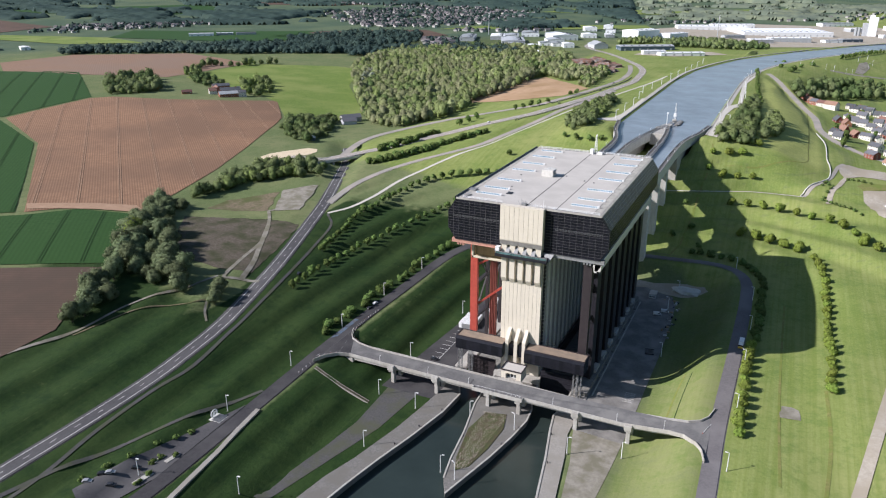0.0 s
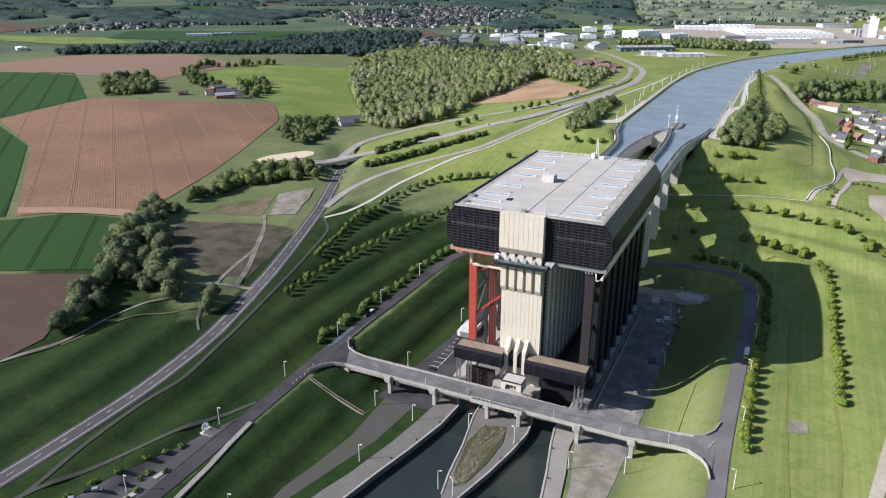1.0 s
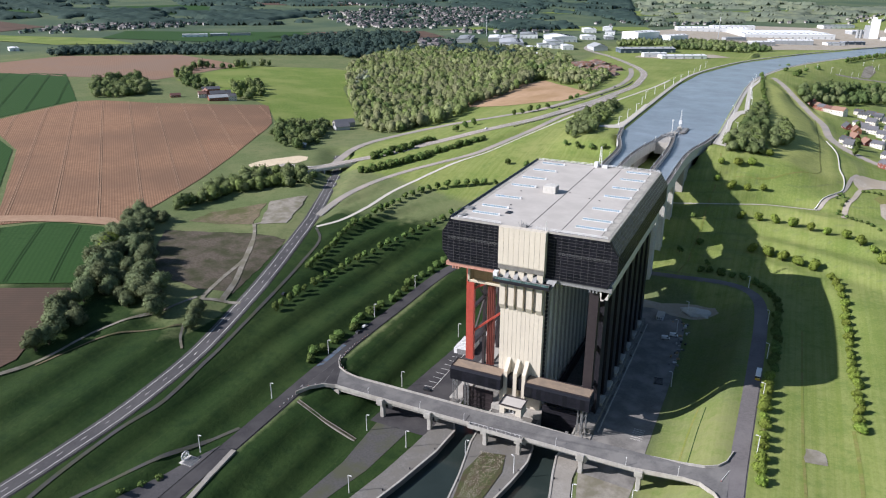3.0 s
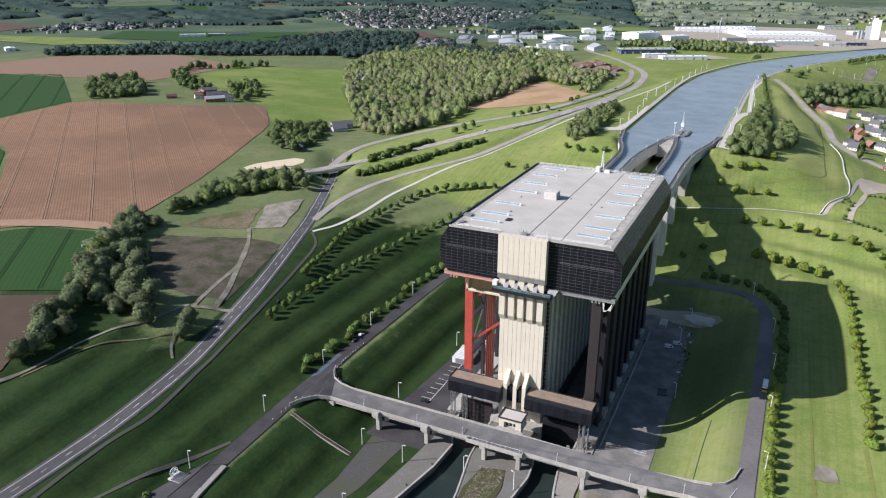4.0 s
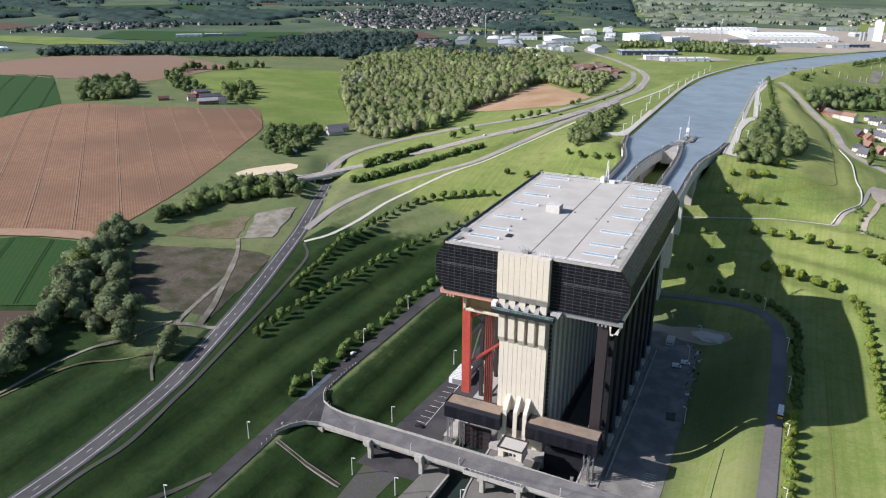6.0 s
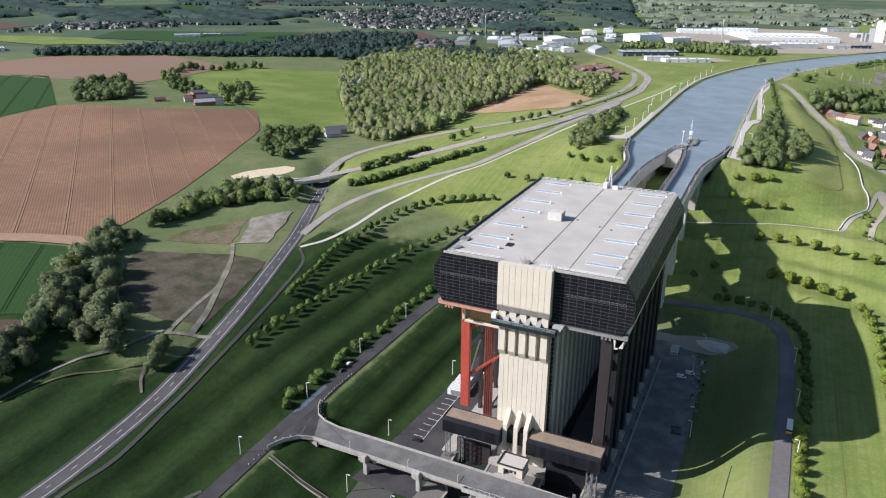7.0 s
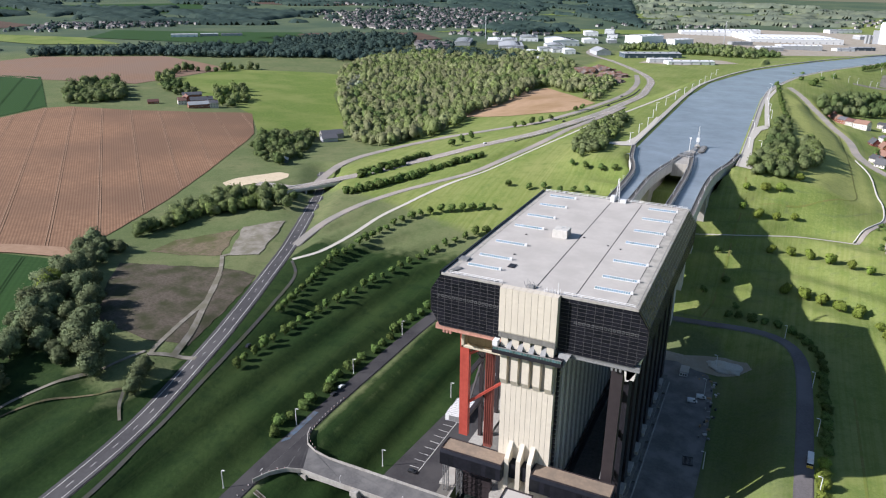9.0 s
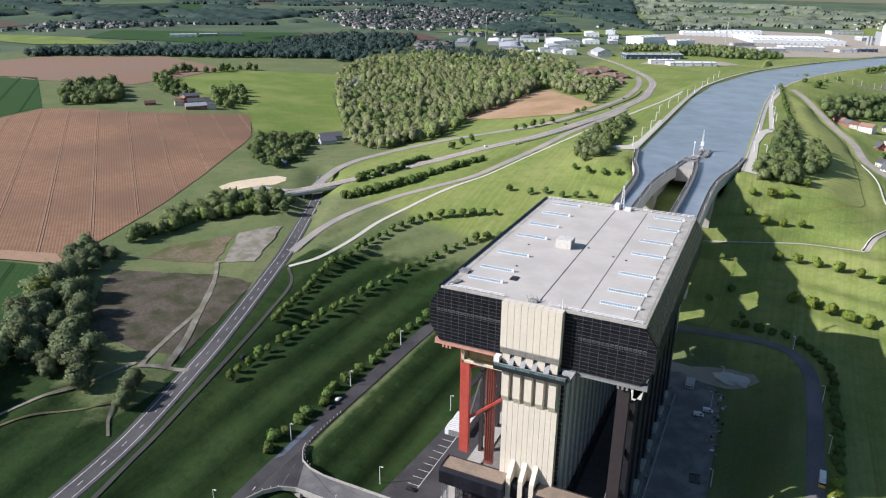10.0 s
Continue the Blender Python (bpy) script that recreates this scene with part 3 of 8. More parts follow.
def benches(x, y):
    """Mown benches on the west bank, parallel to the roads: their height, and where on its wave a place lies."""
    main, access = ROAD_LINES["main_road"][0], ROAD_LINES["access_road"][0]
    dm, da = line_offset(main, x, y)[0], line_offset(access, x, y)[0]
    mx = np.interp(y, [p[1] for p in main], [p[0] for p in main])
    ax = np.interp(y, [p[1] for p in access[:9]], [p[0] for p in access[:9]])
    beyond, inner = x < mx, x > ax
    run = np.where(beyond, dm / 27 + 0.15, np.where(inner, da / 18 + 0.25, da / 23 + 0.1))
    gate = np.where(beyond, sstep((dm - 9) / 8) * (1 - sstep((dm - 62) / 20)) * sstep((10 - y) / 50), np.where(inner, sstep((da - 5) / 5) * sstep((-64 - x) / 6) * sstep((np.abs(y + 55.5) - 5) / 7), sstep((da - 6) / 6) * sstep((dm - 14) / 10)))
    gate = gate * (1 - sstep((y - 170) / 60)) * (x < -60) * (x > -330)
    # the scarp falls towards the lift; the tread behind it is nearly level
    saw = np.where(inner & ~beyond, 1 - run % 1.0, run % 1.0)
    step = np.where(saw < 0.64, 0.5 - saw / 0.64, (saw - 0.64) / 0.36 - 0.5)
    return gate * 3.0 * step, gate * sstep((0.10 - np.minimum(saw, 1 - saw)) / 0.08)


def land(x, y):
    x, y = np.asarray(x, float), np.asarray(y, float)
    z = raw_land(x, y) + benches(x, y)[0]
    shape = z.shape
    x, y, z = x.ravel(), y.ravel(), z.ravel()
    for key in ("cycle_path", "bank_path", "crossing_path", "slip_road", "ramp_road", "bypass_road", "access_road", "service_road", "village_road", "main_road"):
        line, wide, _ = ROADS[key]
        p = np.array(line)
        lo, hi = p.min(0) - 30, p.max(0) + 30
        pick = np.nonzero((x > lo[0]) & (x < hi[0]) & (y > lo[1]) & (y < hi[1]))[0]
        if not len(pick):
            continue
        d, s = line_offset(line, x[pick], y[pick])
        run = np.r_[0, np.cumsum(np.hypot(*np.diff(p, axis=0).T))]
        k = 1 - sstep((d - wide / 2 - 1.5) / (5 if wide < 4 else 11))
        z[pick] = z[pick] * (1 - k) + np.interp(s, run, GRADES[key]) * k
    return z.reshape(shape)


# ---- ground, roads, fields, water ----
def grid_lines(spans):
    out = []
    for a, b, step in spans:
        n = max(1, round((b - a) / step))
        out += [a + (b - a) * k / n for k in range(n)]
    return out + [spans[-1][1]]


GX = grid_lines([(-4700, -2500, 220), (-2500, -1100, 70), (-1100, -640, 20), (-640, -250, 10), (-250, 210, 4), (210, 420, 10), (420, 1400, 70), (1400, 3600, 200)])
GY = grid_lines([(-900, -420, 60), (-420, -200, 20), (-200, 400, 4), (400, 960, 10), (960, 1500, 20), (1500, 2600, 60), (2600, 5000, 200)])


def lower_edges(y):
    """The inner edges of the lower canal's two quays."""
    return -23 + 0.165 * np.minimum(y + 30, 0), 30 - 0.19 * np.minimum(y + 32, 0)


# the service road's height where the bridge meets it
EAST_END = float(np.interp(-30, [p[1] for p in ROADS["service_road"][0]][:60], GRADES["service_road"][:60])) + 0.34


def ground_height(x, y):
    z = land(x, y)
    # the bank is cut away under the bridge's east end
    cut = sstep((x - 84) / 8) * sstep((105.5 - x) / 2) * sstep((y + 40 + np.clip(x - 90, 0, 14)) / 4) * sstep((-22 + np.clip(x - 94, 0, 10) - y) / 4)
    z = np.where(cut > 0, z * (1 - cut) + np.minimum(z, 10.5 + (EAST_END - 10.5) * np.clip((x - 68) / 36, 0, 1) - 0.7) * cut, z)
    a, b = lower_edges(y)
    lower = (x > a - 4) & (x < b + 4) & (y < 2)
    z = np.where(lower, -7.0, z)
    # the gully under the troughs, up to the canal head
    bend = sstep((y - 292) / 88)
    left, right = -20 - 20 * bend, 35 + 14 * bend
    gully = sstep((x - left) / 5) * sstep((right - x) / 5) * sstep((y - 300) / 40) * (y < 373)
    z = np.where(gully > 0, z * (1 - gully) + np.minimum(z, 58) * gully, z)
    d = line_offset(CANAL, x, y)[0]
    upper = (1 - sstep((d - 36) / 8)) * (y > 371)
    return np.where(upper > 0, z * (1 - upper) + 69 * upper, z)


def ground_sheet():
    x, y = np.meshgrid(GX, GY)
    z = ground_height(x, y)
    nx, ny = len(GX), len(GY)
    verts = np.stack([x.ravel(), y.ravel(), z.ravel()], -1)
    k = (np.arange(ny - 1)[:, None] * nx + np.arange(nx - 1)).ravel()
    faces = np.stack([k, k + 1, k + nx + 1, k + nx], -1)
    me = bpy.data.meshes.new("ground")
    me.from_pydata(verts.tolist(), [], faces.tolist())
    me.shade_smooth()
    px, py, pz = verts.T
    # regions where cloud shadow is put into the grass colour
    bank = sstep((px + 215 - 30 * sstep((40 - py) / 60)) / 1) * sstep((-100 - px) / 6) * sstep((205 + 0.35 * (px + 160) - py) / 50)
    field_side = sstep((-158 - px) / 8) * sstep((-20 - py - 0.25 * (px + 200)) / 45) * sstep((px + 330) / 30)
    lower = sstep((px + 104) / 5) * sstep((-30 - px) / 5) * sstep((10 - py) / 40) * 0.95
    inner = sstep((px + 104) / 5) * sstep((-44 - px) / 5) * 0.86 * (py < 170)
    # light and dark of the terraces put into the colour: height bands, lit crests
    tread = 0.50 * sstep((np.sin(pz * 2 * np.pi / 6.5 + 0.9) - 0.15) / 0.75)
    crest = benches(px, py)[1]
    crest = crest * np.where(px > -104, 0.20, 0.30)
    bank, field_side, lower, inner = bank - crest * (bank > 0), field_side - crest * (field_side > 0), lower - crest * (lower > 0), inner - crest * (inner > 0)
    # the far north-west is darkened with the same tone
    cloud_shade = np.clip(np.maximum.reduce([bank, field_side, lower, inner, 0.47 * sstep((-430 - px) / 200) * sstep((py - 950) / 200)]), 0, 1)
    # the lawn beside the yard is toned down for the hall's shadow
    mown = np.clip((0.48 + 0.52 * sstep((px - 104) / 6)) * sstep((px - 62) / 8) * sstep((1900 - py) / 200) + sstep((py - 215 + 0.25 * (px + 160)) / 40) * sstep((px + 330) / 60), 0, 1)
    # the mown slopes beside the upper canal get terrace shading as colour bands too
    mown = np.clip(mown - 1.0 * tread * (px > 20) * (py > 195) * (pz < 66), 0, 1)
    # this haze tint grows with distance
    far_haze = sstep((np.hypot(px + 50, py - 250) - 1150) / 700) * sstep((-250 - px + 0.35 * (py - 1600)) / 200 + 0.5)
    # the last mask lightens the east slope, which the sun only grazes
    for key, val in (("cloud_shade", cloud_shade), ("mown", mown), ("far_haze", far_haze), ("dry_grass", 0.62 * sstep((px - 66) / 12) * sstep((156 - px) / 10) * sstep((py - 335) / 30) * sstep((900 - py) / 120))):
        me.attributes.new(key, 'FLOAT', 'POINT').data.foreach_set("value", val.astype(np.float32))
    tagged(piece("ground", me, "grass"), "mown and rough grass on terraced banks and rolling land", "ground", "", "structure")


ground_sheet()


def sheet_height(x, y):
    """Height of the ground sheet itself, between its grid points."""
    gx, gy = np.array(GX), np.array(GY)
    i = np.clip(np.searchsorted(gx, x) - 1, 0, len(gx) - 2)
    j = np.clip(np.searchsorted(gy, y) - 1, 0, len(gy) - 2)
    u, v = (x - gx[i]) / (gx[i + 1] - gx[i]), (y - gy[j]) / (gy[j + 1] - gy[j])
    h = [ground_height(gx[i + a], gy[j + b]) for a, b in ((0, 0), (1, 0), (0, 1), (1, 1))]
    return h[0] * (1 - u) * (1 - v) + h[1] * u * (1 - v) + h[2] * (1 - u) * v + h[3] * u * v


def drape(name, outline, material, label, lift=0.3, category="field"):
    """A patch of the land with its own cover, laid on the ground sheet."""
    bm = fresh()
    bm.faces.new([bm.verts.new((x, y, 0)) for x, y in outline])
    xs, ys = [p[0] for p in outline], [p[1] for p in outline]
    for axis, lines, lo, hi in ((0, GX, min(xs), max(xs)), (1, GY, min(ys), max(ys))):
        for g in lines:
            if lo + 0.01 < g < hi - 0.01:
                at, no = [0, 0, 0], [0, 0, 0]
                at[axis], no[axis] = g, 1
                bmesh.ops.bisect_plane(bm, geom=bm.verts[:] + bm.edges[:] + bm.faces[:], plane_co=at, plane_no=no)
    bmesh.ops.recalc_face_normals(bm, faces=bm.faces[:])
    if bm.faces[:] and sum(f.normal.z for f in bm.faces) < 0:
        bmesh.ops.reverse_faces(bm, faces=bm.faces[:])
    co = np.array([v.co for v in bm.verts])
    z = ground_height(co[:, 0], co[:, 1])
    for v, h in zip(bm.verts, z):
        v.co.z = h + lift
    return setting(name, bm, material, label, category, True)


def ribbon(bm, line, heights, offset, wide, lift):
    """A strip that follows a line at some distance to its side."""
    p = np.array(line)
    d = np.gradient(p, axis=0)
    d /= np.linalg.norm(d, axis=1)[:, None]
    n = np.stack([d[:, 1], -d[:, 0]], -1)
    last = None
    for q, m, h in zip(p, n, heights):
        a, b = q + m * (offset - wide / 2), q + m * (offset + wide / 2)
        ha, hb = (h, h) if np.isscalar(h) else h
        pair = (bm.verts.new((a[0], a[1], ha + lift)), bm.verts.new((b[0], b[1], hb + lift)))
        if last:
            bm.faces.new((last[0], last[1], pair[1], pair[0]))
        last = pair


ROAD_WORDS = {
    "main_road": "grey asphalt main road with white edge lines", "bypass_road": "pale asphalt bypass road with a bridge", "ramp_road": "pale asphalt ramp road curving to the bypass",
    "slip_road": "narrow pale asphalt slip road on the bank", "access_road": "grey asphalt access road beside the lift", "service_road": "grey asphalt service road in a curve",
    "village_road": "pale asphalt village road past houses", "bank_path": "pale concrete path along the bank", "cycle_path": "narrow grey asphalt cycle path beside the road",
    "field_track": "narrow grey track across the bank", "crossing_path": "pale concrete footpath across the hillside", "east_track": "pale gravel farm track",
}
for key, (line, wide, mat) in ROADS.items():
    bm = fresh()
    zz = GRADES[key]
    if wide < 4 or key == "east_track":
        line = smoothed(line, 2.0)
        p = np.array(line)
        d = np.gradient(p, axis=0)
        d /= np.linalg.norm(d, axis=1)[:, None]
        zz = np.stack([np.maximum(sheet_height(p[:, 0] + s * d[:, 1] * wide / 2, p[:, 1] - s * d[:, 0] * wide / 2), sheet_height(p[:, 0], p[:, 1]) - 0.3) for s in (-1, 1)], -1)
    ribbon(bm, line, zz, 0, wide, 0.34 if wide > 4 else 0.28)
    if wide > 4 and key != "east_track":
        for side in (-1, 1):
            ribbon(bm, line, zz - 0.25, side * (wide / 2 + 0.25), 0.5, 0.34)
    setting(key, bm, mat, ROAD_WORDS[key], "road")


def markings(key, edges, dash, gap, label, centre=0.0, broad=0.2):
    line, wide, _ = ROADS[key]
    zz, bm = GRADES[key], fresh()
    for off in edges:
        ribbon(bm, line, zz, off, 0.22, 0.40)
    fine = smoothed(line, 1.0)
    p = np.array(fine)
    run = np.r_[0, np.cumsum(np.hypot(*np.diff(p, axis=0).T))]
    coarse = np.r_[0, np.cumsum(np.hypot(*np.diff(np.array(line), axis=0).T))]
    h = np.interp(run * coarse[-1] / run[-1], coarse, zz)
    s = 0.0
    while dash and s < run[-1] - dash:
        pick = (run >= s) & (run <= s + dash)
        if pick.sum() > 2:
            ribbon(bm, p[pick], h[pick], centre, broad, 0.42)
        s += dash + gap
    setting("trim", bm, "line", label, "road marking")


markings("main_road", (-3.5, 3.5), 4.0, 8.5, "white edge lines and dashes on asphalt")
markings("access_road", (), 2.0, 4.0, "white dashes on the access road", 0.9, 0.28)
markings("access_road", (), 1.5, 2.5, "white dashes along the access road's edge", 3.2, 0.3)
markings("service_road", (), 1.5, 2.6, "white dashes on the service road", -2.7, 0.36)
markings("bypass_road", (-3.6, 3.6), 4.0, 8.5, "white lines on the bypass")

def worn_edge(outline, sway, step=4.0):
    """The outline with an uneven edge."""
    out = []
    for (ax, ay), (bx, by) in zip(outline, outline[1:] + outline[:1]):
        length = math.hypot(bx - ax, by - ay)
        n = max(1, min(60, round(length / step)))
        for k in range(n):
            x, y = ax + (bx - ax) * k / n, ay + (by - ay) * k / n
            w = sway * noise.noise((x / 9, y / 9, 1.3)) + 0.5 * sway * noise.noise((x / 3, y / 3, 7.7))
            out.append((x - w * (by - ay) / length, y + w * (bx - ax) / length))
    return out


FIELDS = [
    ("field", [(-760, 225), (-784, 368), (-765, 392), (-676, 413), (-602, 452), (-556, 500), (-472, 402), (-455, 368), (-410, 260), (-384, 185), (-371, 134), (-358, 90), (-343, 56), (-398, 40), (-422, 8), (-613, 161)], "soil", "large ploughed brown field with furrows"),
    ("field", [(-417, 2), (-393, 34), (-349, 48), (-318, 10), (-282, -33), (-345, -72), (-470, -150), (-520, -80)], "crop", "dark green young crop field with tractor lines"),
    ("field", [(-342, -76), (-276, -38), (-250, -85), (-238, -106), (-240, -140), (-300, -170), (-420, -160)], "soil_dark", "brown ploughed field below a hedge"),
    ("field", [(-1182, 503), (-1029, 547), (-791, 377), (-768, 227), (-900, 160), (-1250, 330)], "crop", "flat green crop field"),
    ("field", [(-764, 218), (-618, 160), (-428, 4), (-525, -85), (-700, 20), (-860, 130)], "crop", "green crop field beside brown soil"),
    ("field", [(-1339, 608), (-1345, 784), (-1143, 921), (-960, 846), (-866, 806), (-851, 644), (-848, 575), (-994, 525), (-1062, 520), (-1175, 505)], "soil_far", "brown ploughed field on a rise"),
    ("field", [(-336, 668), (-306, 780), (-265, 862), (-200, 770), (-142, 672), (-158, 602), (-231, 592), (-292, 606)], "soil_tan", "bare tan field between woods and road"),
    ("meadow", [(-548, 490), (-620, 530), (-820, 590), (-840, 640), (-860, 800), (-700, 870), (-640, 860), (-555, 690), (-420, 515), (-405, 470), (-450, 385), (-483, 420)], "meadow", "green grazed pasture beyond the ploughed field"),
    ("dirt_lot", [(-311, 67), (-276, 82), (-247, 92), (-219, 96), (-206, 50), (-195, 9), (-215, -1), (-255, 2), (-280, 27)], "dirt_dark", "bare earth lot with wheel tracks"),
    ("dirt_lot", [(-312, 93), (-312, 119), (-298, 138), (-285, 154), (-272, 130), (-261, 109), (-286, 98)], "dirt", "rough earth lot with thin grass"),
    ("gravel_lot", [(-283, 159), (-272, 174), (-262, 183), (-250, 154), (-237, 120), (-255, 111), (-268, 132)], "gravel_dull", "pale gravel lot beside the road"),
    ("sand_arena", [(-373, 237), (-371, 252), (-362, 266), (-346, 285), (-334, 284), (-328, 274), (-331, 256), (-340, 241), (-351, 231), (-363, 231)], "sand", "pale sand riding arena"),
    ("gravel_lot", [(162, 379), (172, 393), (203, 393), (240, 380), (235, 350), (200, 364), (182, 366), (168, 357)], "gravel", "pale gravel car park"),
    ("gravel_lot", [(180, 321), (198, 331), (230, 330), (235, 290), (195, 277), (189, 279), (182, 298)], "gravel", "pale gravel car park"),
    ("dry_grass", [(176, 332), (182, 346), (199, 349), (230, 345), (230, 331), (198, 332), (180, 322)], "straw", "dry trodden grass beside a car park"),
    ("gravel_lot", [(-210, 1310), (-120, 1290), (-20, 1400), (-60, 1450), (-200, 1400)], "gravel", "pale gravel yard by white halls"),
    ("gravel_lot", [(-420, 2100), (60, 1700), (420, 1950), (520, 2700), (-150, 2800)], "gravel", "pale industrial estate yards"),
    ("dirt_patch", [(132.5, -7), (140.5, -6), (140.5, 3), (137, 5), (133, 4)], "gravel_dull", "square of bare ground in grass"),
]
for name, outline, mat, words in FIELDS:
    near = max(abs(p[0]) for p in outline) < 420 and outline[0][1] < 500
    outline = worn_edge(outline, 1.6 if "lot" in name or "patch" in name else 0.5)
    drape(name, outline, mat, words, (0.5 if name == "worn_track" else 0.36 if name == "gravel_lot" else 0.22) if near else 0.42)



def trail(line, wide, material, label, lift=0.42, name="worn_track", category="track"):
    """A narrow strip that lies on the ground sheet."""
    line = smoothed(line, 2.0)
    p = np.array(line)
    d = np.gradient(p, axis=0)
    d /= np.linalg.norm(d, axis=1)[:, None]
    zz = np.stack([sheet_height(p[:, 0] + s * d[:, 1] * wide / 2, p[:, 1] - s * d[:, 0] * wide / 2) for s in (-1, 1)], -1)
    bm = fresh()
    ribbon(bm, line, zz, 0, wide, lift)
    setting(name, bm, material, label, category)


trail([(-246, -150), (-236, -122), (-231, -107), (-228, -92), (-226, -69), (-218, -46), (-212, -25), (-207, -9)], 2.2, "gravel_dull", "pale earth track beside the hedge")
trail([(-202, -10), (-206, -3), (-214, 23), (-224, 57), (-243, 88), (-260, 109)], 2.6, "gravel_dull", "pale wheel track across bare ground")
trail([(50, 196), (54, 215), (57, 250), (58, 290), (61, 322), (58, 345)], 1.3, "straw", "trodden earth path up the slope", 0.2)
trail([(-194, -2), (-203, 20), (-215.5, 42), (-226, 60), (-240, 84)], 3.4, "gravel_dull", "broad pale wheel track in a curve")
trail([(-183, 2), (-194, -3), (-204, -11)], 3.0, "gravel_dull", "pale gravel entrance to the lot")
trail([(-191, -37), (-185, -46), (-177.5, -53)], 1.4, "gravel_dull", "short earth path in grass")
trail([(-227, -104), (-221, -84), (-211, -58), (-196, -46), (-190, -34)], 1.2, "dirt", "thin trodden path in grass")
trail([(-259, 109), (-255, 116), (-252, 130), (-250, 146)], 3.0, "gravel_dull", "pale wheel track on the lot")


def tractor_lines(outline, turn, spacing, start, wide, material, label, lift, pair=1.9):
    """Pairs of wheel lines across a field, from edge to edge."""
    d = Vector((math.cos(radians(turn)), math.sin(radians(turn))))
    n = Vector((-d.y, d.x))
    c = [(Vector(p).dot(n), Vector(p).dot(d)) for p in outline]
    s = min(p[0] for p in c) + start
    while s < max(p[0] for p in c):
        for o in (s, s + pair):
            hits = sorted(a[1] + (b[1] - a[1]) * (o - a[0]) / (b[0] - a[0]) for a, b in zip(c, c[1:] + c[:1]) if (a[0] > o) != (b[0] > o))
            for lo, hi in zip(hits[::2], hits[1::2]):
                if hi - lo > 12:
                    a, b = n * o + d * (lo + 2), n * o + d * (hi - 2)
                    trail([tuple(a), tuple((a + b) / 2), tuple(b)], wide, material, label, lift, "tractor_line")
        s += spacing


tractor_lines(FIELDS[0][1], 139, 33, 14, 0.5, "soil_line", "pale tractor line on ploughed land", 0.75)
tractor_lines(FIELDS[1][1], -48, 27, 12, 0.65, "crop_dark", "dark tractor line in the crop", 0.6)
tractor_lines(FIELDS[4][1], -42, 30, 12, 0.5, "crop_dark", "dark tractor line in the crop", 0.75)
tractor_lines(FIELDS[3][1], -42, 34, 12, 0.5, "crop_dark", "dark tractor line in the crop", 0.75)
trail([(137, 304), (145, 320), (151, 333), (158, 355), (163, 378), (168, 392)], 3.0, "asphalt_pale", "grey footpath to the car park", 0.4)
trail([(155, 290), (157, 311), (162, 325), (167, 349), (171, 362)], 4.0, "gravel", "pale gravel walk between low hedges", 0.4)
trail([(138, 669), (139, 540), (138, 420), (137, 365), (123, 348), (100, 334), (71, 325)], 1.0, "straw", "faint trodden line on the terrace", 0.15)
drape("headland", [(-440, 23), (-423, 34.5), (-397, 51), (-363, 66), (-349, 60), (-345, 54), (-383, 40), (-410, 25), (-427, 14)], "soil_line", "bare tan headland below the furrows", 0.75)
trail([(-490, 571), (-468, 537), (-441, 514), (-425, 492), (-412, 470)], 3.0, "gravel", "pale farm track to the barn", 0.4)
drape("gravel_patch", [(30, 152), (42, 154), (54, 149), (66, 148), (76, 151), (83, 156), (80, 163), (68, 166), (56, 164), (46, 161), (34, 162), (27, 158)], "gravel", "patch of pale spilt gravel", 0.3, "gravel")
# ditches and mown edges on the east meadow
trail([(131, 130), (131, 68), (131.4, 21), (132, -10), (134, -60)], 1.2, "straw", "trodden strip in the meadow", 0.12, "ditch", "ditch")
trail([(152, 24), (153, -3), (153, -29), (150, -70)], 1.6, "straw", "trodden strip in the meadow", 0.12, "ditch", "ditch")
trail([(82, -16), (83, 10), (85, 34)], 0.9, "straw", "narrow ditch in mown grass", 0.1, "ditch", "ditch")
trail([(86, -17), (87, 10), (88.5, 32)], 0.4, "crop_dark", "narrow ditch in mown grass", 0.1, "ditch", "ditch")

# yards beside the lift
drape("yard", [(39.6, -34), (66, -36), (66.5, 14), (67, 60), (66.5, 100), (65, 134), (61, 147), (50, 153), (36, 156), (20, 156), (20, 135), (39.6, 134)], "asphalt_dark", "dark asphalt works yard beside the lift", 0.16, "yard")
# both west yards get darker asphalt, cloud shade put into the colour
drape("yard", [(-66, -40), (-34, -40), (-34, 0), (-37, 60), (-37, 135), (-58, 135), (-58, 60)], "asphalt_low", "asphalt yard in a cloud-shaded tone, with marked bays", 0.16, "yard")
drape("yard", [(-70, -143), (-66, -119), (-63, -101), (-60, -75), (-62, -40), (-44, -40), (-47, -75), (-58, -119), (-64, -143)], "asphalt_worn", "grey worn asphalt quay road, toned down for cloud shade", 0.16, "yard")
drape("yard", [(54, -110), (62, -110), (65, -60), (66, -33), (41, -33), (43.5, -45), (47, -60)], "gravel_dull", "grey worn asphalt yard by the quay", 0.15, "yard")
bm = fresh()
for k in range(9):
    y = 2 + 5.2 * k
    box(bm, -56, -50.5, y, y + 0.18, 0.16, 0.20)
box(bm, -50.4, -50.2, 0, 46, 0.16, 0.20)
for k in range(6):
    box(bm, 57.5, 63, 2 + 1.8 * k, 2.14 + 1.8 * k, 0.16, 0.20)
setting("trim", bm, "line", "white parking bay lines on asphalt", "road marking")

# the lower canal
bm = fresh()
bm.faces.new([bm.verts.new(p) for p in ((-110, -420, -2.6), (120, -420, -2.6), (60, 4, -2.6), (-45, 4, -2.6))])
setting("water", bm, "water_low", "still dark green canal water", "water")


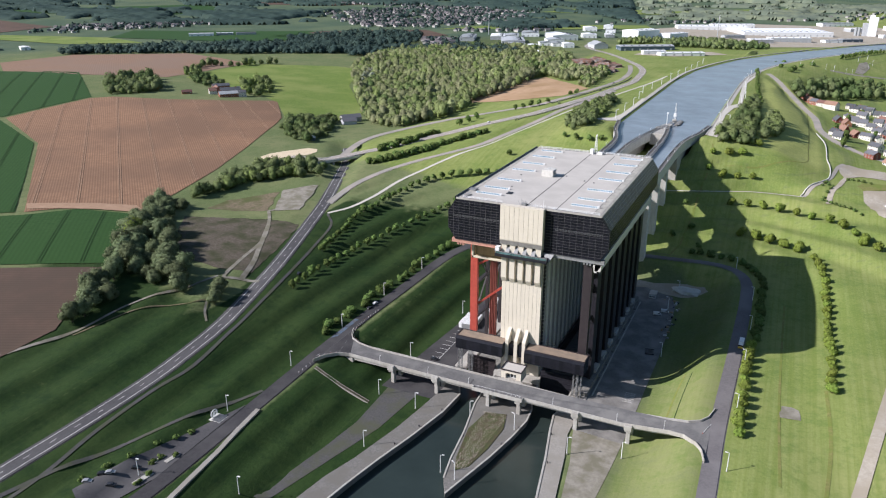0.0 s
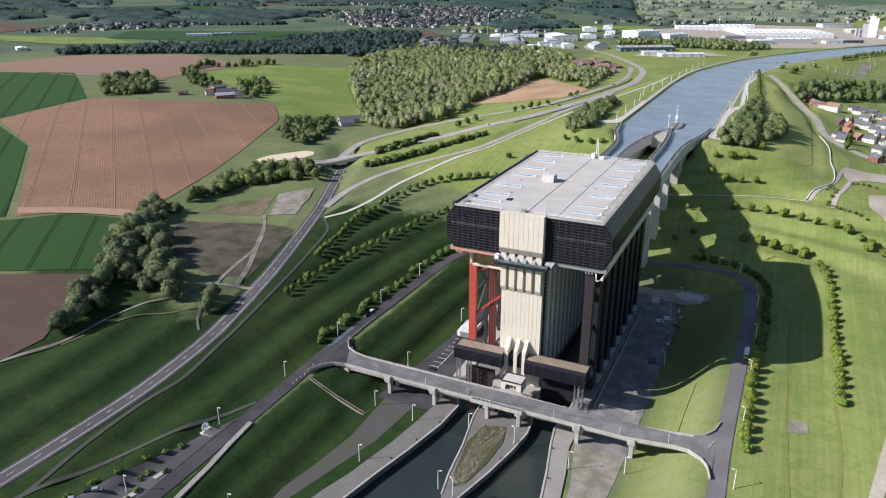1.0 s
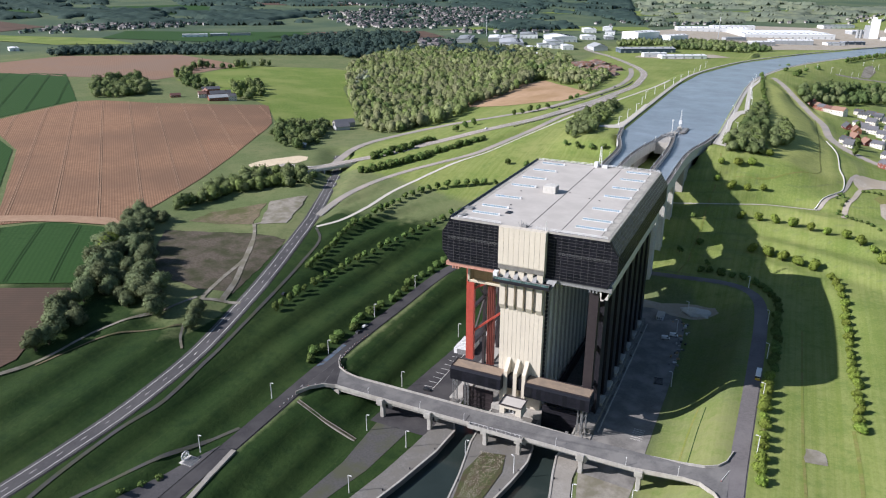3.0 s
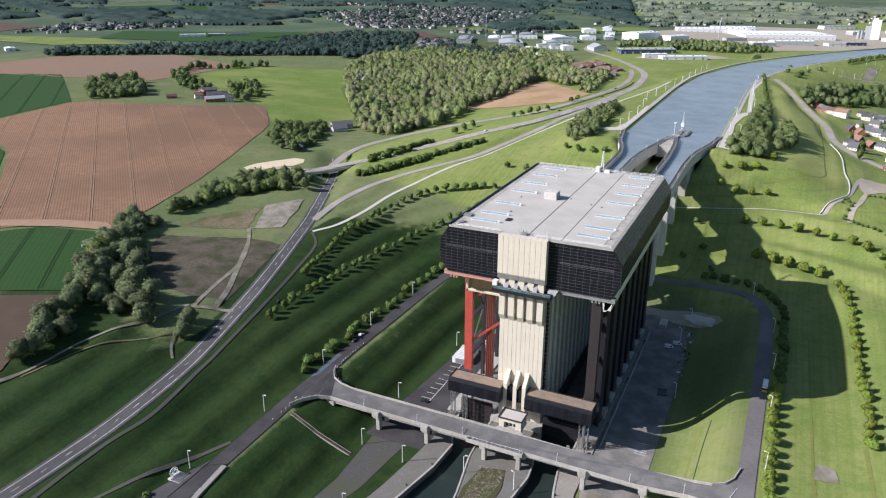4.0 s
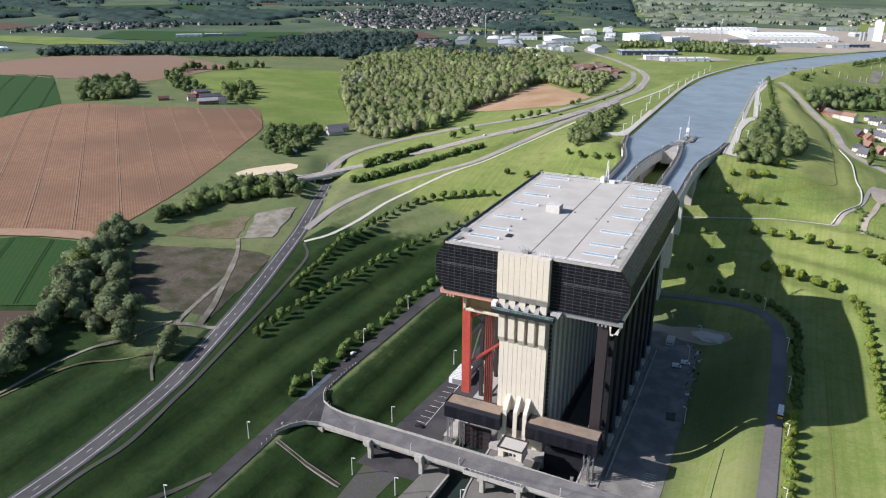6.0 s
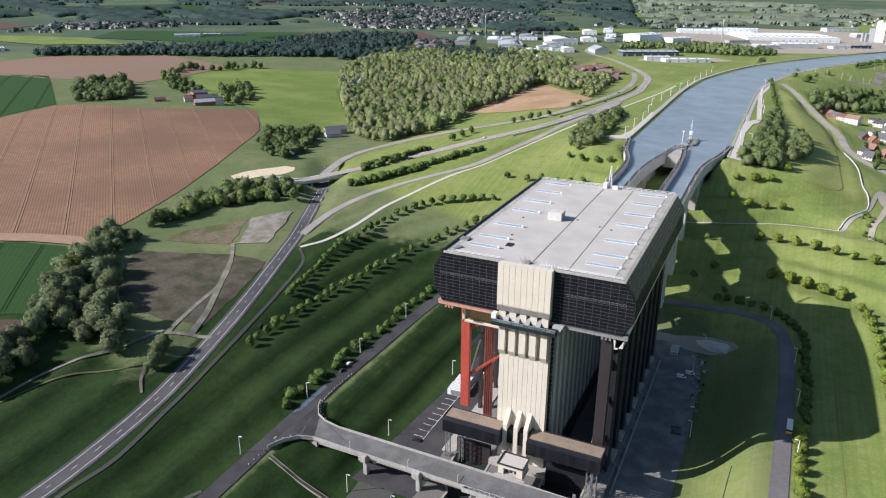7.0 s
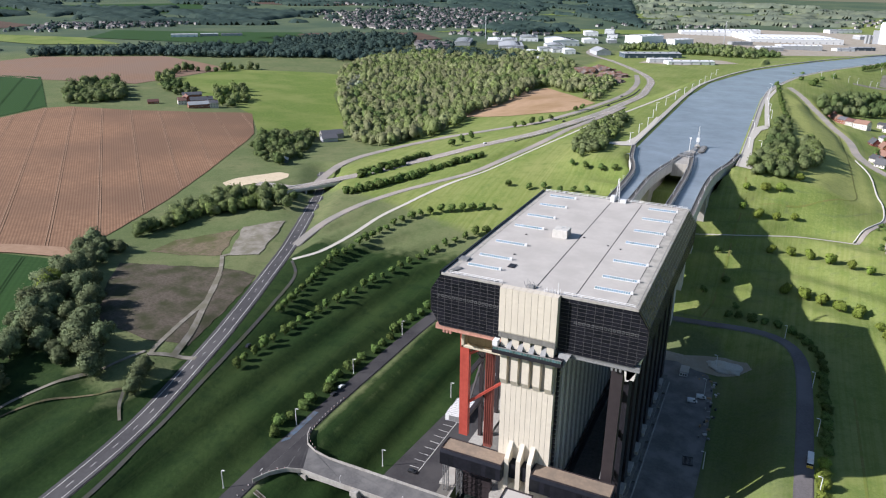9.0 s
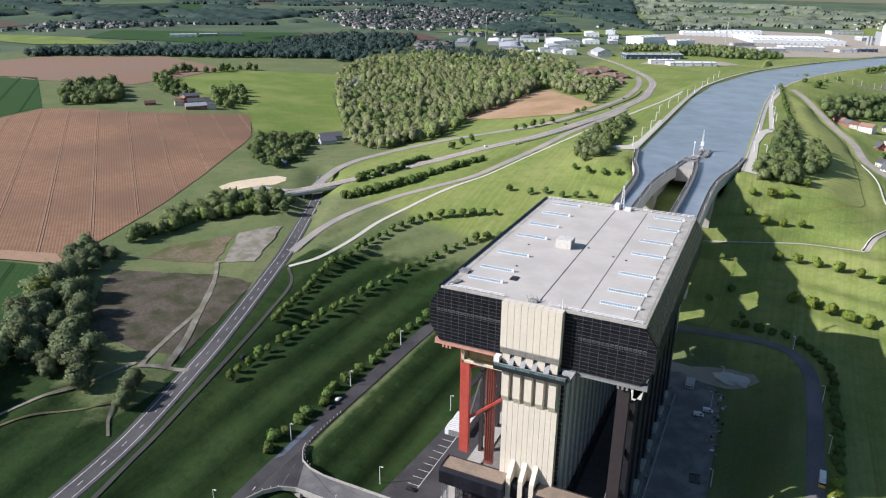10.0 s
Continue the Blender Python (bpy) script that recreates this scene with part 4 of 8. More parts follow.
def quay(name, inner, outer, top, bottom, label, material="quay", lip=0.5):
    """A quay wall with a paler coping along the water's edge."""
    bm = fresh()
    ring = inner + outer[::-1]
    solid(bm, [(x, y, bottom) for x, y in ring], [(x, y, top) for x, y in ring])
    bmesh.ops.recalc_face_normals(bm, faces=bm.faces[:])
    ob = setting(name, bm, material, label, "quay")
    for (ax, ay), (bx, by) in zip(inner, inner[1:]):
        bm = fresh()
        beam(bm, (ax, ay, top + 0.12), (bx, by, top + 0.12), 0.9, 0.34)
        part("coping", bm, "concrete", ob)
    return ob


LQ_IN = [(-88, -420), (-38, -116), (-34, -96), (-29, -75), (-24, -49), (-23, -30), (-30, -16), (-31, 0)]
LQ_OUT = [(-100, -420), (-50, -118), (-45, -101), (-39, -72), (-36, -49), (-34, -29), (-36, -16), (-37, 0)]
quay("quay", LQ_IN, LQ_OUT, 0.6, -8, "grey paved quay beside dark water")
RQ_IN = [(104, -420), (46, -116), (41, -91), (36, -63), (31, -40), (29, -28), (31, -16), (31, 0)]
RQ_OUT = [(114, -420), (55, -116), (49, -91), (44, -59), (40, -40), (40, -28), (40, -16), (40, 0)]
quay("quay", RQ_IN, RQ_OUT, 0.6, -8, "pale paved quay beside dark water", "quay_pale")
ISLE = [(-1, -96), (-4, -82), (-7, -60), (-12, -35), (-13, -20), (-13.5, 0), (12, 0), (13, -16), (17, -27), (18, -38), (16, -54), (12, -74), (4, -105)]
bm = fresh()
solid(bm, [(x, y, -8) for x, y in ISLE], [(x, y, 0.6) for x, y in ISLE])
bmesh.ops.recalc_face_normals(bm, faces=bm.faces[:])
isle = setting("quay_island", bm, "quay", "paved concrete island between two canal arms", "quay")
for a, b in zip(ISLE, ISLE[1:]):
    bm = fresh()
    beam(bm, (*a, 0.72), (*b, 0.72), 0.8, 0.34)
    part("coping", bm, "concrete", isle)
bm = fresh()
bed = [(1.5, -89), (-2, -80), (-6, -57), (-3.4, -40), (7, -37.5), (10, -50), (9, -68), (6, -84)]
solid(bm, [(x, y, 0.5) for x, y in bed], [(x, y, 0.85) for x, y in bed])
setting("planted_bed", bm, "bed", "rough planted bed with pale stones on the island", "planted bed")
rng = random.Random(4)
bm = fresh()
for _ in range(900):
    y = rng.uniform(-87, -39)
    k = (y + 87) / 48
    x = rng.uniform(-0.5 - 4.5 * k, 5.5 + 3 * k)
    s = rng.uniform(0.10, 0.26)
    bmesh.ops.create_icosphere(bm, subdivisions=1, radius=s, matrix=Matrix.Translation((x, y, 0.9)) @ Matrix.Diagonal((1, rng.uniform(0.6, 1.4), 0.5, 1)))
tagged(part("stones", bm, "gravel"), "pale loose stones scattered in the planted bed", "stones", "", "stuff")

# the upper canal
bm = fresh()
ribbon(bm, smoothed([(5, 372)] + CANAL[1:], 20), np.full(2000, 74.3), 0, 90, 0)
setting("water", bm, "water_up", "wide blue-grey canal water with faint ripples", "water")
for side in (-1, 1):
    bm = fresh()
    p = np.array(smoothed([(5, 400 if side < 0 else 362)] + CANAL[1:], 20))
    d = np.gradient(p, axis=0)
    d /= np.linalg.norm(d, axis=1)[:, None]
    n = np.stack([d[:, 1], -d[:, 0]], -1) * side
    last = None
    for q, m in zip(p, n):
        sec = [bm.verts.new((*(q + m * o), z)) for o, z in ((44.5, 68), (44.5, 76.3), (45.6, 76.3), (45.6, 75.85), (50, 75.8), (50, 70))]
        if last:
            for k in range(5):
                bm.faces.new((last[k], last[k + 1], sec[k + 1], sec[k]))
        last = sec
    bmesh.ops.recalc_face_normals(bm, faces=bm.faces[:])
    setting("canal_bank", bm, "concrete", "pale concrete canal bank with towpath", "canal bank")
drape("towpath", [(49, 362), (49.5, 500), (52, 540), (60, 560), (66, 560), (66, 545), (60, 530), (56, 480), (58, 400), (70, 372), (76, 360), (60, 356)], "concrete_path", "pale concrete quay and towpath", 0.5, "path")
drape("towpath", [(62, 556), (58, 650), (54, 760), (66, 905), (70, 905), (59, 760), (63, 650), (67, 556)], "concrete_path", "pale concrete towpath", 0.5, "path")
drape("towpath", [(-41, 400), (-41, 520), (-43, 560), (-47, 560), (-46, 520), (-46, 440), (-50, 415), (-64, 405), (-64, 398), (-50, 396)], "concrete_path", "pale concrete quay by the upper canal", 0.5, "path")

bm = fresh()
edge = smoothed([(135, 306), (143, 322), (156, 353), (154, 400), (154, 472), (147, 537)], 5.0)
for a, b in zip(edge, edge[1:]):
    za, zb = (float(sheet_height(np.array(q[0]), np.array(q[1]))) for q in (a, b))
    beam(bm, (*a, za + 0.35), (*b, zb + 0.35), 0.7, 1.3)
setting("retaining_wall", bm, "concrete_white", "low pale retaining wall round the terrace", "wall")

drape("gravel_path", [(172, 1068), (206, 1084), (230, 1094), (262, 1112), (262, 1122), (228, 1104), (204, 1094), (170, 1076)], "gravel_dull", "pale gravel path across the meadow", 0.35, "path")
drape("gravel_yard", [(211, 1108), (224, 1110), (239, 1184), (236, 1232), (222, 1200)], "gravel_dull", "worn gravel yard on the canal meadow", 0.3, "yard")


# ---- the boat lift ----
M["shaft_white"] = surface("pale shaft ribs", (0.62, 0.64, 0.66), (0.74, 0.76, 0.78), 2.0, 0.7, stain=0.2)
M["shaft_grey"] = surface("grey shaft ribs", (0.30, 0.315, 0.33), (0.42, 0.435, 0.45), 2.0, 0.7, stain=0.3)
def clip(poly, axis, limit, keep_less):
    out = []
    for a, b in zip(poly, poly[1:] + poly[:1]):
        ina, inb = (a[axis] <= limit) == keep_less, (b[axis] <= limit) == keep_less
        if ina:
            out.append(a)
        if ina != inb:
            s = (limit - a[axis]) / (b[axis] - a[axis])
            out.append(tuple(p + s * (q - p) for p, q in zip(a, b)))
    return out


HALL = [(-39.5, 101), (-44, 93.6), (-44, 84), (-40, 77.8), (40, 77.8), (44, 84), (44, 94.3), (39.5, 101)]
lift = thing("boat_lift", (0, 64, 0), "tall boat lift with black hall on cream concrete tower", "boat lift")
lift_inv = lift.matrix_basis.inverted()


def lp(name, bm, material, label="", parent=None, smooth=False):
    """A part of the lift, built in world places."""
    bmesh.ops.transform(bm, matrix=lift_inv, verts=bm.verts[:])
    bmesh.ops.recalc_face_normals(bm, faces=bm.faces[:])
    return part(name, bm, material, parent or lift, label, smooth)


def extrude_y(bm, profile, y0, y1):
    solid(bm, [(x, y0, z) for x, z in profile], [(x, y1, z) for x, z in profile])


bm = fresh()
extrude_y(bm, HALL, 0.3, 135.7)
hall = lp("upper_hall", bm, "clad", "black-clad upper machine hall")

# front cladding, panel by panel
def front_panels(x0, x1, cols):
    rows, z0, z1 = 15, 77.9, 100.7
    for c in range(cols):
        for r in range(rows):
            a, b = x0 + (x1 - x0) * c / cols + 0.07, x0 + (x1 - x0) * (c + 1) / cols - 0.07
            lo, hi = z0 + (z1 - z0) * r / rows + 0.075, z0 + (z1 - z0) * (r + 1) / rows - 0.075
            poly = [(a, lo), (b, lo), (b, hi), (a, hi)]
            # trimmed along the hall's slanting corners
            out = []
            for p, q in zip(poly, poly[1:] + poly[:1]):
                fp, fq = room(p), room(q)
                if fp >= 0:
                    out.append(p)
                if (fp >= 0) != (fq >= 0):
                    s = fp / (fp - fq)
                    out.append((p[0] + s * (q[0] - p[0]), p[1] + s * (q[1] - p[1])))
            if len(out) < 3:
                continue
            bm = fresh()
            solid(bm, [(x, 0.32, z) for x, z in out], [(x, 0.0, z) for x, z in out])
            lp("panel", bm, "clad", "", hall)


def room(p):
    x, z = abs(p[0]), p[1]
    return min((44 - x), 43.7 - x - (z - 94) * 0.65, 43.7 - x - (84 - z) * 0.62)


front_panels(-44, -12.8, 10)
front_panels(10.8, 44, 10)
# slim pale rails over the joints
for x0, x1 in ((-44, -12.8), (10.8, 44)):
    for c in range(11):
        x = x0 + (x1 - x0) * c / 10
        reach = min(43.5, abs(x))
        lo, hi = max(77.9, 84 - (43.7 - reach) / 0.62), min(100.7, 94 + (43.7 - reach) / 0.65)
        lp("cladding_rail", boxed(x - 0.045, x + 0.045, -0.05, 0.1, lo, hi), "clad_rail", "", hall)
    for r in range(16):
        z = 77.9 + 22.8 * r / 15
        out = min(44, 43.7 - max(0, (z - 94) * 0.65, (84 - z) * 0.62))
        a, b = (-out, x1) if x0 < 0 else (x0, out)
        lp("cladding_rail", boxed(a, b, -0.075, 0.1, z - 0.05, z + 0.05), "clad_rail", "", hall)
for x0, x1, n in ((-40.3, -14.2, 17), (17.0, 40.0, 15)):
    for k in range(n):
        x = x0 + (x1 - x0) * k / (n - 1)
        bm = fresh()
        for a, b, c, d in ((-0.5, 0.5, 0.44, 0.54), (-0.5, 0.5, -0.54, -0.44), (-0.54, -0.44, -0.54, 0.54), (0.44, 0.54, -0.54, 0.54)):
            box(bm, x + a, x + b, -0.14, 0.05, 91.4 + c, 91.4 + d)
        w = lp("window", bm, "steel_pale", "small square window in a pale frame", hall)
        bm = boxed(x - 0.46, x + 0.46, -0.06, 0.05, 90.94, 91.86)
        bmesh.ops.transform(bm, matrix=lift_inv, verts=bm.verts[:])
        part("pane", bm, "glass_dark", w)

# sloping glazing along the sides
def slope_panes(sign, mat):
    top, foot = Vector((sign * 39.5, 0, 101)), Vector((sign * 44, 0, 94.2))
    out = Vector((sign * 6.8, 0, 4.5)).normalized()
    bm = fresh()
    shape = [(-1.06, -1.06), (1.06, -1.06), (1.06, 1.06), (-1.06, 1.06)]
    rows, cols = 5, 54
    d = (foot - top) / rows
    me = None
    for r in range(rows):
        for c in range(cols):
            y = 2.0 + 131.4 * (c + 0.5) / cols
            o = top + d * (r + 0.5) + Vector((0, y, 0)) + out * 0.05
            if me is None:
                b = fresh()
                u, w = d.normalized() * (d.length / 2 - 0.1), Vector((0, 131.4 / cols / 2 - 0.09, 0))
                solid(b, [-u - w, u - w, u + w, -u + w], [q + out * 0.09 for q in (-u - w, u - w, u + w, -u + w)])
                bmesh.ops.recalc_face_normals(b, faces=b.faces[:])
                me = bpy.data.meshes.new("pane")
                b.to_mesh(me)
                b.free()
                me.materials.append(M[mat])
            ob = new("pane", me)
            ob.parent = hall
            ob.location = lift_inv @ o
    bm.free()


slope_panes(1, "glass_side")
# pale bars between the panes
for c in range(0, 55, 2):
    y = 2.0 + 131.4 * c / 54
    bm = fresh()
    beam(bm, (39.62, y, 101.03), (44.12, y, 94.23), 0.13, 0.16)
    lp("glazing_bar", bm, "steel_pale", "", hall)
for r in range(6):
    bm = fresh()
    x, z = 39.62 + 4.5 * r / 5, 101.03 - 6.8 * r / 5
    beam(bm, (x, 1.0, z), (x, 134.8, z), 0.12, 0.12)
    lp("glazing_bar", bm, "steel_pale", "", hall)
for k in range(45):
    y = 1 + 133.6 * k / 44
    lp("cladding_rail", boxed(44.0, 44.14, y - 0.09, y + 0.09, 84, 94.2), "clad_rail", "", hall)
for z in (86, 88, 90, 92, 94):
    lp("cladding_rail", boxed(44.0, 44.1, 0.5, 135.5, z - 0.06, z + 0.06), "clad_rail", "", hall)
bm = fresh()
box(bm, 44.0, 44.05, 0.5, 135.5, 84, 94.2)
lp("side_cladding", bm, "clad", "black side cladding", hall)
bm = fresh()
solid(bm, [(44.06, 0.3, 84), (40.06, 0.3, 77.8), (44.02, 0.3, 83.98)], [(44.06, 135.7, 84), (40.06, 135.7, 77.8), (44.02, 135.7, 83.98)])
lp("lower_cladding", bm, "clad", "black cladding under the hall's side", hall)
bm = fresh()
extrude_y(bm, [(-39.45, 101.05), (-44.1, 93.6), (-44.1, 84), (-40.1, 77.8), (-44.0, 84), (-44.0, 93.6), (-39.4, 101.0)], 0.35, 135.6)
lp("side_cladding", bm, "clad", "black side cladding", hall)

# roof
bm = boxed(-39.4, 39.4, 0.4, 135.6, 100.9, 101.25)
roof = lp("roof", bm, "roof", "flat pale grey roof")
lp("roof_edge", boxed(34.6, 39.3, 1.2, 134.8, 101.25, 101.33), "roof_walk", "paler slab strip along the roof's edge", roof)
lp("roof_edge", boxed(-39.3, -36.4, 1.2, 134.8, 101.25, 101.33), "roof_walk", "paler slab strip along the roof's edge", roof)
for x, w in ((-0.3, 0.42), (15.6, 0.34)):
    lp("roof_joint", boxed(x - w / 2, x + w / 2, 2, 133, 101.25, 101.29), "seam", "black joint across the roof", roof)
bm = boxed(34.45, 34.62, 2, 133, 101.25, 101.40)
lp("roof_joint", bm, "seam", "black joint along the roof's edge", roof)
bm = fresh()
box(bm, -40.2, -39.3, 0.2, 135.8, 100.6, 102.0)
lp("parapet", bm, "clad", "black side parapet", roof)
bm = fresh()
box(bm, -39.3, -13, -0.1, 0.45, 100.7, 101.6)
box(bm, 11, 39.6, -0.1, 0.45, 100.7, 101.6)
box(bm, -39.3, 39.6, 135.3, 135.9, 100.7, 101.6)
box(bm, 39.2, 39.7, 0.2, 135.8, 100.8, 101.55)
lp("parapet", bm, "concrete", "low pale roof kerb", roof)


def railing(points, height, spacing, material, label, parent, thick=0.07, rails=2):
    bm = fresh()
    for a, b in zip(points, points[1:]):
        a, b = Vector(a), Vector(b)
        n = max(1, round((b - a).length / spacing))
        for k in range(n + 1):
            q = a + (b - a) * k / n
            bar(bm, q, q + Vector((0, 0, height)), thick, 4)
        for r in range(rails):
            h = Vector((0, 0, height * (r + 1) / rails))
            beam(bm, a + h, b + h, thick * 1.4, thick * 1.4)
    return lp("railing", bm, material, label, parent) if parent is not None and parent.parent is lift else part("railing", bm, material, parent, label)


railing([(-36, 1.4, 101.3), (-13.5, 1.4, 101.3)], 1.2, 3.2, "white_steel", "white roof railing", roof, 0.12)
railing([(11.5, 1.4, 101.3), (38, 1.4, 101.3)], 1.2, 3.2, "white_steel", "white roof railing", roof, 0.12)
railing([(-38, 134.6, 101.3), (38.4, 134.6, 101.3)], 1.4, 2.6, "white_steel", "white roof railing", roof, 0.13)
railing([(38.8, 2, 101.3), (38.8, 133, 101.3)], 1.0, 4.2, "steel_grey", "grey roof edge railing", roof, 0.08)

# ridged rooflights
def rooflight(x0, y):
    n, w, long = 15, 0.78, 13.6
    bm = boxed(x0 - 0.2, x0 + long + 0.2, y - w + 0.1, y + w - 0.1, 101.25, 101.5)
    for k in range(n + 1):
        x = x0 + long * k / n
        solid(bm, [(x - 0.08, y - w, 101.5), (x - 0.08, y + w, 101.5), (x - 0.08, y, 102.25)], [(x + 0.08, y - w, 101.5), (x + 0.08, y + w, 101.5), (x + 0.08, y, 102.25)])
    beam(bm, (x0, y, 102.22), (x0 + long, y, 102.22), 0.16, 0.12)
    box(bm, x0 + long + 0.2, x0 + long + 1.0, y - 0.45, y + 0.45, 101.25, 102.5)
    light = lp("rooflight", bm, "white_steel", "white ridged rooflight with blue panes", roof)
    for k in range(n):
        a, b = x0 + long * k / n + 0.12, x0 + long * (k + 1) / n - 0.12
        for s in (-1, 1):
            bm = fresh()
            q = [(a, y + s * (w - 0.05), 101.54), (b, y + s * (w - 0.05), 101.54), (b, y + s * 0.08, 102.14), (a, y + s * 0.08, 102.14)]
            solid(bm, q, [(x, yy + s * 0.03, z + 0.03) for x, yy, z in q])
            bmesh.ops.transform(bm, matrix=lift_inv, verts=bm.verts[:])
            bmesh.ops.recalc_face_normals(bm, faces=bm.faces[:])
            part("pane", bm, "glass_blue", light)


for y in (13.6, 26.3, 45.4, 70.4, 88.9, 109.0, 127.2):
    rooflight(-33.2, y)
    rooflight(20.4, y - 0.6)

bm = bevelled(boxed(-12.0, -5.0, 62.0, 68.5, 101.2, 105.2), 0.15)
ph = lp("roof_hut", bm, "concrete_white", "pale grey plant box on the roof", roof)
lp("vent_grille", boxed(-4.98, -4.85, 62.6, 67.9, 101.9, 104.9), "steel_grey", "louvred grey vent", ph)
bm = fresh()
for k in range(4):
    bar(bm, (-9 + 0.6 * k, 65 + 0.4 * k, 105.2), (-9 + 0.6 * k, 65 + 0.4 * k, 106.2), 0.12, 5)
lp("vent_pipes", bm, "white_steel", "short white vent pipes", ph)
lp("roof_hatch", bevelled(boxed(-17.6, -14.8, 18, 22, 101.25, 101.65), 0.05), "steel_dark", "dark roof hatch", roof)
for k, (x, y) in enumerate(((1.5, 68), (14, 62), (-24, 60), (-20, 33), (20, 60))):
    lp("roof_outlet", boxed(x - 0.35, x + 0.35, y - 0.35, y + 0.35, 101.25, 101.6), "steel_dark", "small dark roof outlet", roof)
# mast and cabinets at the back edge
bm = fresh()
for sx, sy in ((-1, -1), (1, -1), (1, 1), (-1, 1)):
    bar(bm, (2.4 + 0.9 * sx, 133 + 0.9 * sy, 101.2), (2.4 + 0.25 * sx, 133 + 0.25 * sy, 114), 0.14, 4)
for k in range(7):
    z = 102 + 1.8 * k
    w = 0.9 - 0.65 * (z - 101.2) / 12.8
    for a, b in (((-1, -1), (1, -1)), ((1, -1), (1, 1)), ((1, 1), (-1, 1)), ((-1, 1), (-1, -1))):
        bar(bm, (2.4 + w * a[0], 133 + w * a[1], z), (2.4 + w * b[0], 133 + w * b[1], z + 1.6), 0.08, 4)
lp("antenna_mast", bm, "white_steel", "white lattice antenna mast", roof)
lp("roof_cabinet", bevelled(boxed(-1, 1.2, 131, 134, 101.2, 104.6), 0.06), "white_steel", "white equipment cabinet at the mast", roof)
lp("roof_cabinet", bevelled(boxed(4.0, 7.2, 131.5, 133.4, 101.2, 103.0), 0.06), "white_steel", "low white equipment cabinet", roof)
# weather gear over the front pillar
for k in range(9):
    a = rng.uniform(0, 6.28)
    x, y = -1.5 + rng.uniform(-2.6, 2.6), 2.2 + rng.uniform(-1, 1)
    bm = fresh()
    bar(bm, (x, y, 101.2), (x + math.cos(a) * 1.2, y + math.sin(a) * 0.6, 101.2 + rng.uniform(1, 3)), 0.11, 4)
    lp("aerial", bm, "steel_grey", "", roof)
for k in range(5):
    bm = fresh()
    beam(bm, (-4 + 1.3 * k, 1.6, 102.0), (-2.5 + 1.2 * k, 3.2, 102.6), 0.16, 0.16)
    lp("aerial_arm", bm, "steel_grey", "", roof)
lp("winch_box", bevelled(boxed(-2.8, -0.6, 1.4, 3.0, 101.2, 102.3), 0.08), "steel_grey", "grey winch box at the roof edge", roof)
for k in range(12):
    x = 4 + 0.55 * k
    bm = fresh()
    bar(bm, (x, 0.6 + 0.6 * (k % 2), 101.2), (x, 0.6 + 0.6 * (k % 2), 102.6 + 0.4 * (k % 3)), 0.09, 4)
    lp("vent_pipe", bm, "white_steel", "", roof)
bm = fresh()
beam(bm, (3.8, 0.9, 102.4), (10.4, 0.9, 102.4), 0.12, 0.12)
lp("pipe_rail", bm, "white_steel", "", roof)
bm = fresh()
bar(bm, (9.3, 0.8, 101.2), (9.3, 0.8, 106), 0.14, 5)
lp("aerial_mast", bm, "white_steel", "slim white mast", roof)
for k in range(7):
    lp("duct", boxed(-37.6 + 0.3 * k, -36 + 0.4 * k, 2.4 + 0.9 * k, 2.9 + 0.9 * k, 101.3, 101.9 + 0.12 * (k % 3)), "steel_grey", "", roof)
for k in range(4):
    lp("duct", boxed(-39, -35, 16 + 1.05 * k, 16.8 + 1.05 * k, 101.3, 102.1), "steel_grey", "", roof)

# girders under the hall
for x0, x1, mat, words in ((-42, -12.6, "pink_steel", "faded red girder under the hall"), (14, 42.4, "steel_grey", "grey girder under the hall")):
    bm = boxed(x0, x1, 0.4, 3.0, 76.2, 77.9)
    box(bm, x0, x1, 0.1, 3.2, 75.9, 76.25)
    for k in range(3):
        xx = (-38.6 + 1.5 * k) if x0 < 0 else (31.8 + 1.6 * k)
        box(bm, xx, xx + 0.8, 0.2, 2.0, 74.6, 76.2)
    lp("girder", bm, mat, words)
lp("hall_underside", boxed(-40, 40, 0.6, 135.4, 77.5, 77.79), "steel_dark", "dark underside of the hall")

# the concrete tower
bm = boxed(-11.6, 10.8, 1.2, 131, 0, 77.9)
tower = lp("tower", bm, "concrete_cream", "tall cream concrete tower")
FIN_X = [-10.2, -5.55, -0.9, 3.75, 8.7]
# upper face of panels, leaning in at its foot
for k in range(9):
    a = -12.7 + 23.4 * k / 9
    b = a + 23.4 / 9
    bm = fresh()
    a, b = a + 0.06, b - 0.06
    prof = [(-3.2, 101.6), (-3.2, 83.0), (-1.7, 79.6), (0.2, 79.6), (0.2, 101.6)]
    solid(bm, [(a, y, z) for y, z in prof], [(b, y, z) for y, z in prof])
    lp("facing_panel", bm, "concrete_cream", "", tower)
lp("facing_back", boxed(-12.6, 10.6, -2.95, 0.3, 80.2, 101.5), "concrete_dark", "dark joints between facing panels", tower)
for x in FIN_X:
    bm = fresh()
    prof = [(-2.6, 80.5), (-2.6, 61.2), (-0.9, 58.2), (0.6, 58.2), (0.6, 80.5)]
    solid(bm, [(x - 1.45, y, z) for y, z in prof], [(x + 1.45, y, z) for y, z in prof])
    lp("fin", bm, "concrete_cream", "", tower)
lp("fin_recess", boxed(-11.5, 10.7, 0.3, 1.3, 58, 80.4), "concrete", "recess between concrete fins", tower)
for k in range(10):
    a = -11.5 + 22.3 * k / 10
    bm = boxed(a + 0.06, a + 22.3 / 10 - 0.06, -0.85, 1.25, 10.5, 59.0)
    lp("facing_panel", bm, "concrete_cream", "", tower)
